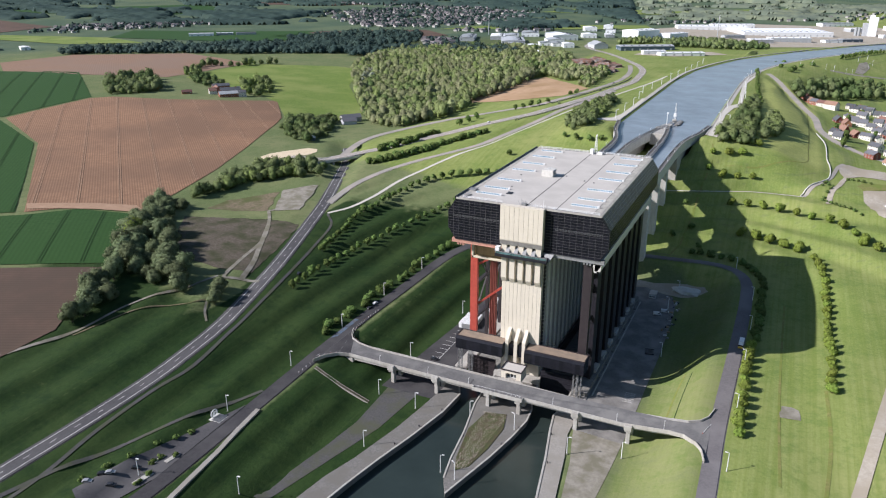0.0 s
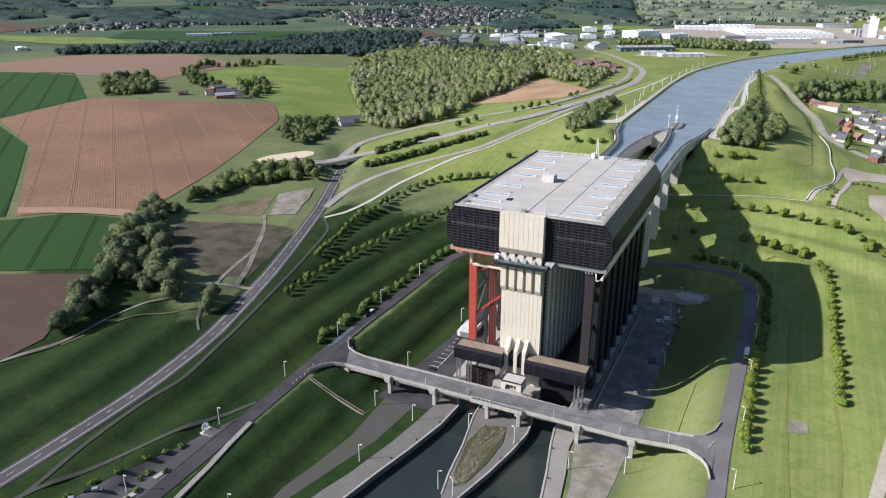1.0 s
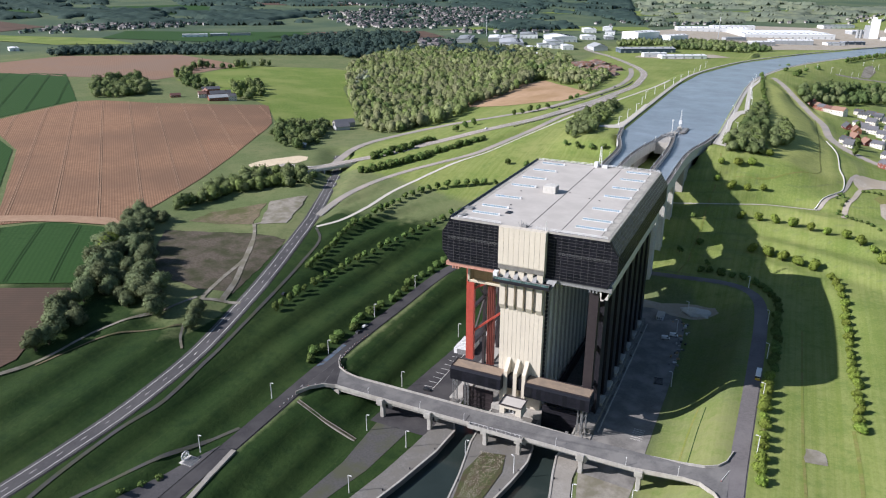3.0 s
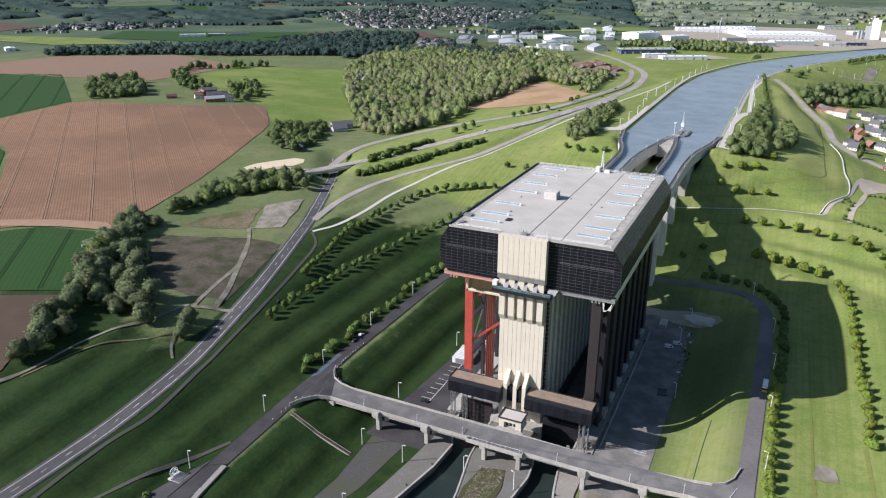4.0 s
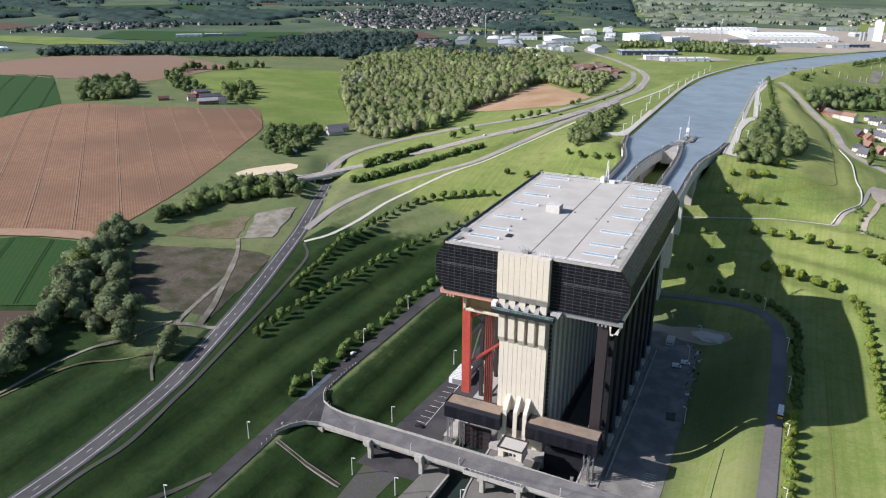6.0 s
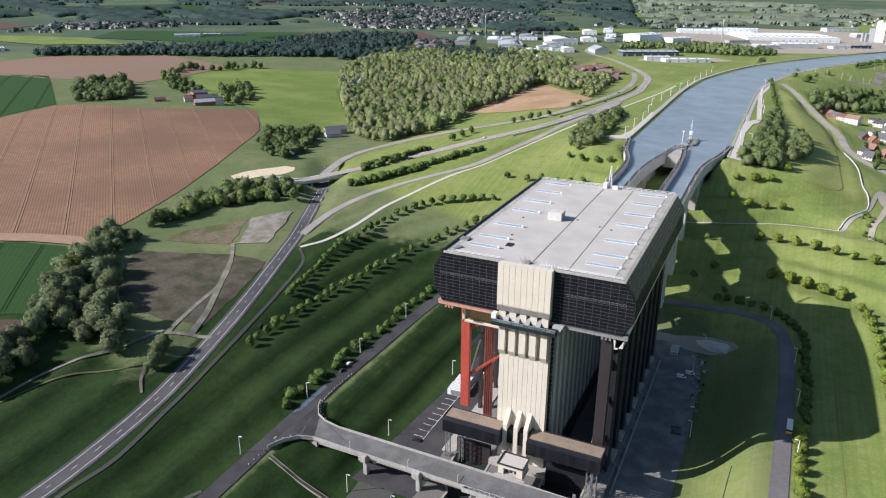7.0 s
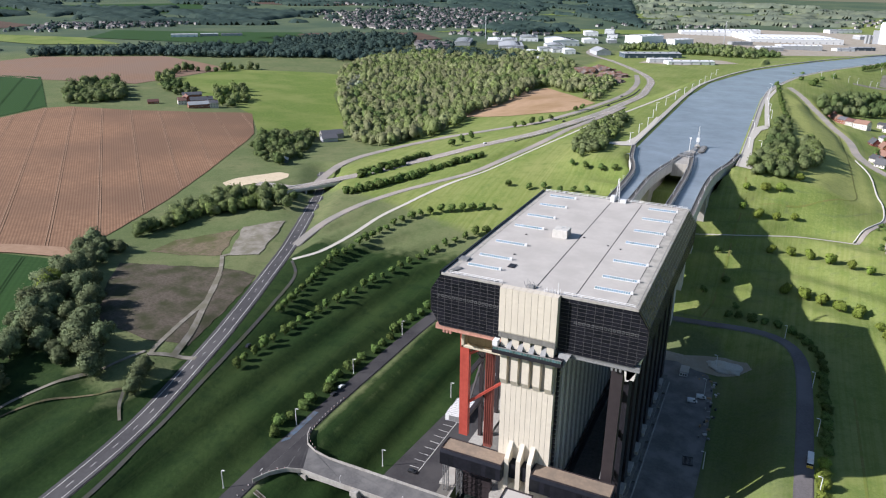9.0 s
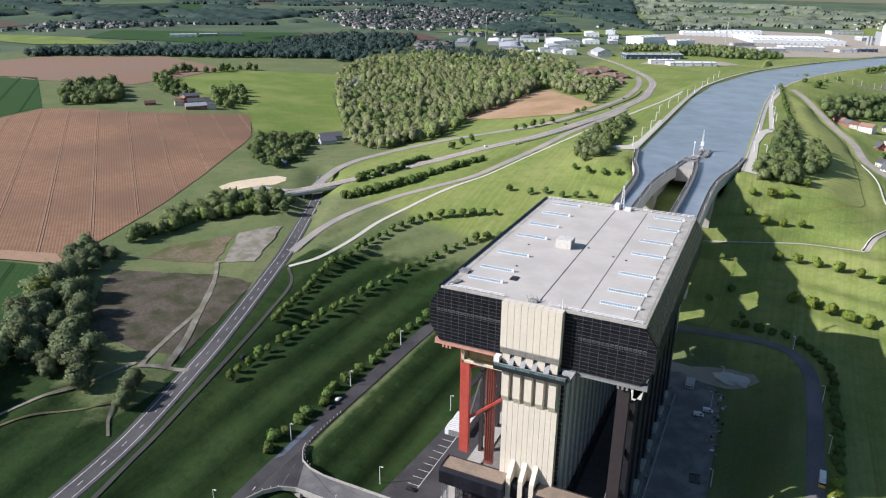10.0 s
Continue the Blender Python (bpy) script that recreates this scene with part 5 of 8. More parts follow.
lp("facing_back", boxed(-11.4, 10.7, -0.7, 1.3, 10.4, 58.8), "concrete_dark", "dark joints between facing panels", tower)
for x in (-5.75, -0.65, 4.0):
    bm = fresh()
    prof = [(-0.5, 32.0), (-1.0, 31.4), (-6.2, 26.2), (-6.2, 11.2), (-0.5, 11.2)]
    solid(bm, [(x - 0.95, y, z) for y, z in prof], [(x + 0.95, y, z) for y, z in prof])
    lp("buttress", bm, "concrete_cream", "cream concrete buttress", tower)
# gallery across the fins
bm = fresh()
prof = [(-5.2, 73.7), (-5.2, 75.3), (-2.4, 76.0), (0.4, 76.0), (0.4, 73.7)]
solid(bm, [(-14.4, y, z) for y, z in prof], [(14.2, y, z) for y, z in prof])
gallery = lp("gallery", bm, "steel_dark", "dark steel lookout gallery")
for k in range(24):
    x = -13.9 + 27.8 * k / 24
    bm = boxed(x + 0.1, x + 1.05, -5.1, -4.98, 75.35, 76.5)
    bmesh.ops.transform(bm, matrix=lift_inv, verts=bm.verts[:])
    part("pane", bm, "glass_green", gallery)
bm = boxed(-14.4, 14.2, -5.25, -4.85, 76.5, 76.7)
for k in range(25):
    x = -13.9 + 27.8 * k / 24
    box(bm, x - 0.06, x + 0.06, -5.15, -4.95, 75.3, 76.6)
lp("window_frame", bm, "steel_grey", "grey gallery glazing bars", gallery)
for x in (-7.9, -3.2, 1.4, 6.2):
    bm = fresh()
    solid(bm, [(x - 1.1, -4.6, 76.0), (x + 1.1, -4.6, 76.0), (x + 1.1, -0.4, 76.0), (x - 1.1, -0.4, 76.0)], [(x - 0.9, -1.6, 78.8), (x + 0.9, -1.6, 78.8), (x + 0.9, -0.4, 79.2), (x - 0.9, -0.4, 79.2)])
    lp("dormer", bm, "steel_grey", "grey sloping hood between fins", gallery)
lp("gallery_end", boxed(-14.6, -12.4, -4.4, -1.4, 76.0, 78.6), "white_steel", "white cabin at the gallery's end", gallery)
bm = fresh()
solid(bm, [(12.2, -3, 73.7), (14.6, -3, 73.7), (14.6, 3, 73.7), (12.2, 3, 73.7)], [(11.5, -1, 77.8), (16.6, -1, 77.8), (16.6, 3, 77.8), (11.5, 3, 77.8)])
lp("gallery_end", bm, "steel_grey", "grey bracket at the gallery's end", gallery)

# ribs on the shaft walls
for sx, x in ((1, 10.8), (-1, -11.6)):
    for k in range(30):
        y = 5.5 + 4.25 * k
        lp("rib", boxed(min(x, x + sx * 1.1), max(x, x + sx * 1.1), y - 0.85, y + 0.85, 5, 77.6), "shaft_white" if k % 2 else "shaft_grey", "", tower)
bm = fresh()
for k in range(25):
    z = 21 + 2.25 * k
    box(bm, 10.9, 12.0, 1.5, 2.6, z, z + 1.2)
box(bm, 10.85, 11.3, 2.2, 2.8, 20, 77)
lp("cable_ladder", bm, "steel_dark", "dark toothed ladder up the shaft corner", tower)

# columns, braces and far walls of the shafts
lp("column", boxed(31.8, 36.3, 2.0, 6.0, 22, 76.0), "clad_brown", "flat brown steel column")
for k in range(8):
    y = 15 + 16.4 * k
    bm = boxed(32.4, 36.6, y - 3.1, y + 3.1, 0, 77.6)
    box(bm, 36.6, 37.6, y - 4.0, y + 4.0, 3, 77.6)
    lp("column", bm, "steel_dark", "dark steel side column")
    bm = fresh()
    solid(bm, [(36.6, y - 0.8, 68), (37.4, y - 0.8, 68), (37.4, y + 0.8, 68), (36.6, y + 0.8, 68)], [(36.6, y - 0.8, 77.7), (41.5, y - 0.8, 77.7), (41.5, y + 0.8, 77.7), (36.6, y + 0.8, 77.7)])
    lp("corbel", bm, "concrete_white", "pale corbel under the hall")
bm = fresh()
solid(bm, [(37.4, 0.8, 71), (38.6, 0.8, 71), (38.6, 3, 71), (37.4, 3, 71)], [(36.4, 0.8, 77.6), (42.2, 0.8, 77.6), (42.2, 3, 77.6), (36.4, 3, 77.6)])
lp("corbel", bm, "concrete_white", "pale corbel under the hall")
bm = fresh()
solid(bm, [(37.7, 0.8, 71.8), (40.7, 0.8, 71.8), (41.3, 0.8, 77.7), (37.7, 0.8, 77.7)], [(37.7, 134, 71.8), (40.7, 134, 71.8), (41.3, 134, 77.7), (37.7, 134, 77.7)])
lp("edge_beam", bm, "concrete_white", "pale concrete edge beam under the hall")
for z in (20, 40, 58, 72):
    lp("side_girder", boxed(33.6, 35.6, 6, 132, z, z + 2.2), "steel_dark", "dark side girder")
for k in range(6):
    y = 15.5 + 22 * k
    near = k == 0
    bm = boxed(-36.6 if near else -36, -32.4 if near else -34.4, y - 1.2, y + 1.2, 16 if near else 0, 77.6)
    col = lp("column", bm, "red_steel" if near else "clad_brown", "bright red steel column" if near else "slim dark steel column of the open shaft")
    bm = boxed(-26, -22.2 if near else -24.6, y - 1.2 + 4, y + 1.2 + 4, 10 if near else 0, 77.6)
    for j in range(4 if near else 0):
        box(bm, -25.8 + j * 1.0, -25.4 + j * 1.0, y + 2.4, y + 2.8, 12, 77)
    lp("column", bm, "red_dull" if near else "clad_brown", "ribbed dull red steel column" if near else "dark brown steel column")
    for z0, z1 in ((33, 50), (58, 70)) if near else ():
        bm = fresh()
        beam(bm, (-33, y + 0.6, z0), (-13, y + 4, z1), 0.9, 1.1)
        lp("brace", bm, "red_steel", "slanting red steel brace")
    if k:
        bm = fresh()
        for z in (22, 44, 66):
            box(bm, -36, -34, y - 22 + 1, y - 1, z, z + 1.4)
        beam(bm, (-35, y - 21, 23), (-35, y - 1, 44), 0.8, 0.8)
        beam(bm, (-35, y - 21, 66), (-35, y - 1, 45), 0.8, 0.8)
        lp("brace", bm, "clad_brown", "dark steel side bracing")
bm = boxed(-36.6, -12, 14, 17, 74, 77.6)
lp("girder", bm, "red_dull", "dull red girder")
lp("girder", boxed(-36.6, -33, 14, 134, 75, 77.5), "red_dull", "dull red side girder")

lp("shaft_floor", boxed(-31.4, 31.4, 0.2, 134, -3, 0.45), "concrete_dark", "dark floor of the shafts")
# the two water tanks
bm = boxed(-32.0, -14.0, 9, 122, 66.0, 67.0)
box(bm, -32.0, -31.0, 9, 122, 66, 73.6)
box(bm, -15.0, -14.0, 9, 122, 66, 73.6)
box(bm, -31, -15, 9.6, 10.4, 67, 73.0)
tank = lp("water_tank", bm, "tan_steel", "tan steel boat tank, raised to the top")
bm = fresh()
for x in (-33, -13.9):
    box(bm, x - 0.5, x + 0.9, 8.0, 10.5, 65.0, 75.0)
box(bm, -33.5, -13.0, 8.0, 10.5, 65.0, 66.4)
lp("tank_frame", bevelled(bm, 0.25), "cream_steel", "cream gate frame of the tank", tank)
bm = fresh()
for k in range(9):
    bar(bm, (-32 + 2.1 * k, 8.6, 73.4), (-32 + 2.1 * k, 8.6, 74.6), 0.07, 4)
beam(bm, (-32.5, 8.6, 74.6), (-14, 8.6, 74.6), 0.1, 0.1)
box(bm, -32.5, -14, 8.2, 11.5, 73.2, 73.5)
lp("tank_walkway", bm, "steel_grey", "grey walkway and railing over the gate", tank)
# the lowered tank is in darker steel than the raised one
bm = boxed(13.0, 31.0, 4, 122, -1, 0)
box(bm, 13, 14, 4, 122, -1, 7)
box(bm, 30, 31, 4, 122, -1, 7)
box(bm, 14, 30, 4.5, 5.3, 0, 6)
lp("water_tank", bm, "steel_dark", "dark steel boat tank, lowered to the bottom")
bm = fresh()
box(bm, 30.6, 31.4, 6, 122, 20, 20.6)
bar(bm, (30.8, 6, 22), (30.8, 122, 22), 0.1, 5)
bar(bm, (29.2, 8, 8), (29.2, 120, 8), 0.12, 5)
lp("walkway", bm, "steel_grey", "thin grey walkway down the shaft")

# the low front block
def low_block(x0, x1, words):
    bm = fresh()
    prof = [(-9.8, 16.6), (-9.8, 22.6), (-8.9, 23.9), (-0.5, 23.9), (-0.5, 16.6)]
    solid(bm, [(x0, y, z) for y, z in prof], [(x1, y, z) for y, z in prof])
    blk = lp("front_block", bm, "clad", words)
    bm = boxed(x0 + 0.4, x1 - 0.4, -8.6, -0.6, 23.9, 23.98)
    lp("block_roof", bm, "tan_roof", "tan bitumen roof", blk)
    bm = fresh()
    for a, b, c, d in ((x0, x1, -0.75, -0.45), (x0, x0 + 0.35, -8.9, -0.5), (x1 - 0.35, x1, -8.9, -0.5), (x0, x1, -8.95, -8.7)):
        box(bm, a, b, c, d, 23.8, 24.4)
    lp("block_kerb", bm, "clad_brown", "dark roof kerb", blk)
    n = max(2, round((x1 - x0) / 2.2))
    for k in range(n):
        a = x0 + (x1 - x0) * k / n
        bm = boxed(a + 0.04, a + (x1 - x0) / n - 0.04, -9.92, -9.78, 16.7, 22.5)
        lp("panel", bm, "clad", "", blk)


low_block(-34.8, -6.9, "black front block with a tan roof")
low_block(5.7, 38.6, "black front block with a tan roof")
lp("front_block_link", boxed(-7.0, 5.8, -5.4, -0.5, 16.6, 23.4), "clad", "black link wall behind buttresses")
# steelwork and gates below the front block
for x in (-33.6, -27, 33.5, 36):
    bm = fresh()
    for dx, dy in ((-0.9, -0.9), (0.9, -0.9), (0.9, 0.9), (-0.9, 0.9)):
        bar(bm, (x + dx, -6 + dy, 0), (x + dx, -6 + dy, 16.6), 0.2, 5)
    for k in range(5):
        z = 1 + 3.1 * k
        bar(bm, (x - 0.9, -6.9, z), (x + 0.9, -6.9, z + 3.1), 0.11, 4)
        bar(bm, (x + 0.9, -6.9, z), (x + 0.9, -5.1, z + 3.1), 0.11, 4)
        bar(bm, (x - 0.9, -5.1, z), (x - 0.9, -6.9, z + 3.1), 0.11, 4)
    lp("lattice_post", bm, "steel_grey", "lattice steel post")
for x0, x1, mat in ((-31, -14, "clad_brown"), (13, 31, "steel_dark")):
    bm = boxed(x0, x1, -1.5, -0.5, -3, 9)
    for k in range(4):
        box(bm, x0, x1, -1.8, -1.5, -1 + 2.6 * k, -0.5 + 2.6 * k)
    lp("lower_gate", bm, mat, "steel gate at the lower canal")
# the east base wall takes the darker concrete
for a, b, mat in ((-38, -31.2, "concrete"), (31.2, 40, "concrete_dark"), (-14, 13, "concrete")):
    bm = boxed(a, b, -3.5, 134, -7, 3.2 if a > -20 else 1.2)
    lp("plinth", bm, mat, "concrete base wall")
for k in range(14):
    x = 26 + rng.uniform(0, 14)
    y = -13 + rng.uniform(-2.5, 4)
    lp("gate_machinery", bevelled(boxed(x, x + rng.uniform(0.5, 1.6), y, y + rng.uniform(0.4, 1.4), 0.6, 0.6 + rng.uniform(0.5, 2.2)), 0.05), "steel_grey", "grey machinery beside the lower gate")
# concrete bays between the feet of the side columns, and the kerb before them
for k in range(7):
    y = 15 + 16.4 * k
    lp("base_bay", bevelled(boxed(36.2, 39.0, y + 4.1, y + 12.3, 0.2, 5.2), 0.12), "concrete", "pale concrete bay between column feet")
    lp("base_door", boxed(39.0, 39.08, y + 6.6, y + 9.8, 0.3, 3.6), "steel_dark", "dark steel door in the bay")
    lp("base_slab", boxed(39.0, 41.4, y + 4.4, y + 12.0, 0.2, 1.0), "concrete_dark", "low concrete slab at the column feet")
lp("yard_kerb", boxed(41.6, 42.2, 0, 131, 0.1, 0.95), "concrete", "low concrete kerb along the yard")
lp("back_wall", boxed(-37, 37, 131, 135, 60, 77.8), "concrete_white", "pale concrete wall behind the shafts")


# ---- the road bridge in front of the lift ----
bridge = thing("road_bridge", (0, -30, 0), "pale concrete road bridge on piers over two canal arms", "bridge")


def at_thing(owner, name, bm, material, label="", parent=None):
    """A part of a thing, built in world places."""
    bmesh.ops.transform(bm, matrix=owner.matrix_basis.inverted(), verts=bm.verts[:])
    bmesh.ops.recalc_face_normals(bm, faces=bm.faces[:])
    return part(name, bm, material, parent or owner, label)


def flared(y_in, sign, end_x, flare, n=8):
    """Edge of the deck that swings outward at its ends."""
    pts = []
    for k in range(n + 1):
        a = math.pi / 2 * k / n
        pts.append((end_x - math.copysign(flare, end_x) * (1 - math.sin(a)), y_in + sign * flare * (1 - math.cos(a))))
    return pts


DECK_Z = 10.5
END_RISE = EAST_END - DECK_Z
north = [(-104, -8)] + [(-102, -13), (-98, -18.5), (-92, -21.2), (-84, -22)] + [(-3, -22.5), (11, -23), (63, -24.5), (86, -25.8), (94, -26), (99, -24), (102, -20), (104, -12)]
south = [(-104, -50), (-101, -43), (-96, -37.5), (-90, -34.6), (-66, -34.6), (-13, -34.8), (-13, -36.6), (14.5, -36.8), (14.5, -35), (66, -35.2), (86, -36.2), (93, -38), (99, -43), (102, -48), (104, -56)]
ring = south + north[::-1]
zs = lambda x: DECK_Z + (1.2 if x < -85 else 0) * min(1, (-85 - x) / 12) + END_RISE * min(1, max(0, (x - 68) / 36))
bm = fresh()
solid(bm, [(x, y, zs(x) - 0.9) for x, y in ring], [(x, y, zs(x)) for x, y in ring])
deck = at_thing(bridge, "deck", bm, "deck_asphalt", "worn grey asphalt deck")
# shade-toned sheet laid over the deck's west end
apron = [(-103.9, -49.5), (-100.5, -42.6), (-95.6, -37), (-91, -34.8), (-88, -34.2), (-90.5, -22), (-97.6, -18.7), (-101.7, -13), (-103.9, -8.4)]
bm = fresh()
solid(bm, [(x, y, zs(x) - 0.05) for x, y in apron], [(x, y, zs(x) + 0.025) for x, y in apron])
at_thing(bridge, "deck_apron", bm, "asphalt_low", "asphalt in the shaded tone where the deck meets the road")
for edge, words in ((north, "pale concrete parapet"), (south, "pale concrete parapet")):
    bm = fresh()
    for a, b in zip(edge, edge[1:]):
        beam(bm, (*a, zs(a[0]) + 0.15), (*b, zs(b[0]) + 0.05), 0.4, 2.0)
    at_thing(bridge, "parapet", bm, "concrete", words)
for y in (-24.5, -27.5, -30.5, -33.4):
    bm = fresh()
    beam(bm, (-92, y, DECK_Z - 1.6), (66, y, DECK_Z - 1.6), 0.9, 1.7)
    beam(bm, (66, y, DECK_Z - 1.6), (94, y, DECK_Z + 1.2), 0.9, 1.7)
    at_thing(bridge, "girder", bm, "concrete", "long concrete girder")
for x in (-62, -35, -5, 12, 42, 68):
    bm = bevelled(boxed(x - 1.0, x + 1.0, -34.6, -32.2, -6, 8.0), 0.12)
    at_thing(bridge, "pier", bm, "concrete", "stout concrete pier")
    bm = bevelled(boxed(x - 1.0, x + 1.0, -26.4, -24.0, -6, 8.0), 0.12)
    at_thing(bridge, "pier", bm, "concrete", "stout concrete pier")
    at_thing(bridge, "pier_head", bevelled(boxed(x - 1.5, x + 1.5, -36.4, -23.4, 7.6, 9.4), 0.12), "concrete", "pale concrete crosshead")
    if x not in (-5, 12):
        bm = bevelled(boxed(x - 1.8, x + 1.8, -37.0, -34.9, 8.8, 11.4), 0.1)
        at_thing(bridge, "refuge", bm, "concrete", "pale concrete refuge block")
bm = fresh()
for k in range(12):
    x = -12 + 2.3 * k
    bar(bm, (x, -36.4, DECK_Z + 1.2), (x, -36.4, DECK_Z + 2.6), 0.06, 4)
beam(bm, (-12.6, -36.4, DECK_Z + 2.5), (14.2, -36.4, DECK_Z + 2.5), 0.08, 0.08)
at_thing(bridge, "railing", bm, "white_steel", "thin white railing")
bm = fresh()
for k in range(40):
    x = -84 + 4.3 * k
    box(bm, x, x + 1.6, -34.0, -33.86, zs(x) + 0.004, zs(x) + 0.03)
at_thing(bridge, "lane_marks", bm, "line", "white dashes along the deck")
bm = fresh()
box(bm, -16, -15.4, -34, -23.2, DECK_Z, DECK_Z + 0.03)
box(bm, 25, 25.4, -34, -23.6, DECK_Z, DECK_Z + 0.03)
at_thing(bridge, "deck_joint", bm, "seam", "dark joint across the deck")
# abutments
for x0, x1, z in ((-100, -88, 9.2), (92, 103, 12)):
    at_thing(bridge, "abutment", boxed(x0, x1, -34.6, -22.6, -2, z), "concrete", "concrete abutment in the bank")

# gatehouse on the deck
hut = thing("gatehouse", (2.4, -16, DECK_Z), "small cream concrete gatehouse with a flat roof", "gatehouse")
bm = boxed(-3.4, 8.2, -20.2, -11.4, 10.4, 11.0)
at_thing(hut, "floor_slab", bm, "concrete", "concrete floor slab")
at_thing(hut, "bridge_link", boxed(-4.5, 9.2, -23.5, -20.2, 9.6, 10.6), "concrete", "paved link to the deck")
bm = boxed(-3.2, -0.6, -20.0, -12, 11, 15.6)
at_thing(hut, "wall", bevelled(bm, 0.1), "concrete_cream", "cream concrete side wall")
at_thing(hut, "wall", bevelled(boxed(5.2, 8.0, -20.0, -12, 11, 15.6), 0.1), "concrete_cream", "cream concrete side wall")
at_thing(hut, "wall", boxed(-0.6, 5.2, -14, -12, 11, 15.6), "concrete_dark", "dark rear wall")
at_thing(hut, "lintel", boxed(-0.7, 5.3, -20.05, -18.6, 14.2, 15.6), "concrete_cream", "cream concrete lintel")
for k in range(3):
    w = at_thing(hut, "window", boxed(-0.5 + 1.95 * k, 1.3 + 1.95 * k, -18.3, -18.1, 11.1, 14.1), "white_steel", "white-framed doorway")
    bm = boxed(-0.3 + 1.95 * k, 1.1 + 1.95 * k, -18.34, -18.28, 11.3, 13.9)
    bmesh.ops.transform(bm, matrix=hut.matrix_basis.inverted(), verts=bm.verts[:])
    part("pane", bm, "glass_dark", w)
bm = boxed(-3.5, 8.3, -20.4, -11.6, 15.6, 16.0)
top = at_thing(hut, "roof", bevelled(bm, 0.08), "roof", "flat grey roof")
bm = fresh()
for a, b, c, d in ((-3.5, 8.3, -20.5, -20.1), (-3.5, 8.3, -11.9, -11.5), (-3.6, -3.2, -20.4, -11.6), (8.0, 8.4, -20.4, -11.6)):
    box(bm, a, b, c, d, 15.9, 16.5)
at_thing(hut, "roof_kerb", bm, "clad_brown", "brown roof kerb", top)

# ---- the aqueducts behind the lift ----
def channel(owner, left, right, top, water_z, bottom, walk):
    """A concrete water trough between two edge lines, each with a walkway."""
    for line, inward in ((left, 1), (right, -1)):
        p = smoothed(line, 6)
        n = len(p)
        a = np.array(p)
        d = np.gradient(a, axis=0)
        d /= np.linalg.norm(d, axis=1)[:, None]
        nrm = np.stack([d[:, 1], -d[:, 0]], -1) * inward
        bm = fresh()
        last = None
        for q, m in zip(a, nrm):
            sec = [bm.verts.new((*(q + m * o), z)) for o, z in ((0, bottom), (0, top), (walk, top), (walk, water_z - 3), (walk + 0.6, bottom))]
            if last:
                for k in range(5):
                    bm.faces.new((last[k], last[(k + 1) % 5], sec[(k + 1) % 5], sec[k]))
            last = sec
        at_thing(owner, "trough_wall", bm, "concrete_white", "pale concrete trough wall")
        bm = fresh()
        last = None
        for q, m in zip(a, nrm):
            pair = [bm.verts.new((*(q + m * o), top + 0.06)) for o in (0.3, walk - 0.3)]
            if last:
                bm.faces.new((last[0], last[1], pair[1], pair[0]))
            last = pair
        at_thing(owner, "walkway", bm, "quay", "grey walkway on the trough wall")
        for off in (0.15, walk - 0.15):
            bm = fresh()
            prev = None
            for q, m in zip(a, nrm):
                c = Vector((*(q + m * off), top))
                bar(bm, c, c + Vector((0, 0, 1.15)), 0.09, 4)
                if prev is not None:
                    beam(bm, prev + Vector((0, 0, 1.1)), c + Vector((0, 0, 1.1)), 0.16, 0.16)
                    beam(bm, prev + Vector((0, 0, 0.25)), c + Vector((0, 0, 0.25)), 0.3, 0.5)
                prev = c
            at_thing(owner, "railing", bm, "steel_grey", "grey railing along the walkway")
    pl, pr = [np.array(smoothed(q, 4)) for q in (left, right)]
    bm = fresh()
    m = 40
    fl = [pl[int(k * (len(pl) - 1) / m)] for k in range(m + 1)]
    fr = [pr[int(k * (len(pr) - 1) / m)] for k in range(m + 1)]
    for z, name, mat, words in ((water_z, "trough_water", "water_up", "blue-grey water in the trough"), (bottom + 0.4, "trough_floor", "concrete", "concrete trough floor")):
        bm = fresh()
        prev = None
        for a, b in zip(fl, fr):
            pair = (bm.verts.new((a[0], a[1], z)), bm.verts.new((b[0], b[1], z)))
            if prev:
                bm.faces.new((prev[0], prev[1], pair[1], pair[0]))
            prev = pair
        at_thing(owner, name, bm, mat, words)


def pier_wall(owner, x0, x1, y, long, foot):
    bm = fresh()
    a, b = y - long / 2, y + long / 2
    c = 5
    low = [(x0, a + 1), (x0 + c, a), (x1 - c, a), (x1, a + 1), (x1, b - 1), (x1 - c, b), (x0 + c, b), (x0, b - 1)]
    solid(bm, [(x, yy, foot) for x, yy in low], [(x, yy, 68.7) for x, yy in low])
    p = at_thing(owner, "pier", bm, "concrete_white", "broad pale concrete pier")
    bm = boxed(x0 - 0.6, x1 + 0.6, a - 0.8, b + 0.8, 67.0, 69.0)
    at_thing(owner, "pier_head", bm, "concrete_white", "flared pier head", p)


aq_w = thing("aqueduct", (-13, 240, 60), "pale concrete aqueduct trough on piers, filled with water", "aqueduct", "aqueducts behind the lift")
channel(aq_w, [(-22, 132), (-22, 256), (-23, 300), (-27, 325), (-34, 353), (-41, 400)], [(-5, 132), (-5, 264), (-4, 296), (-1, 325), (3, 350), (7.5, 384)], 76.6, 74.35, 69.0, 3.4)
aq_e = thing("aqueduct", (25, 240, 60), "pale concrete aqueduct trough on piers, filled with water", "aqueduct", "aqueducts behind the lift")
channel(aq_e, [(16, 132), (16, 293), (15.5, 320), (14, 350), (10.5, 384)], [(36, 132), (36, 215), (36, 290), (39, 330), (45.5, 364), (50, 405)], 76.6, 74.35, 69.0, 3.4)
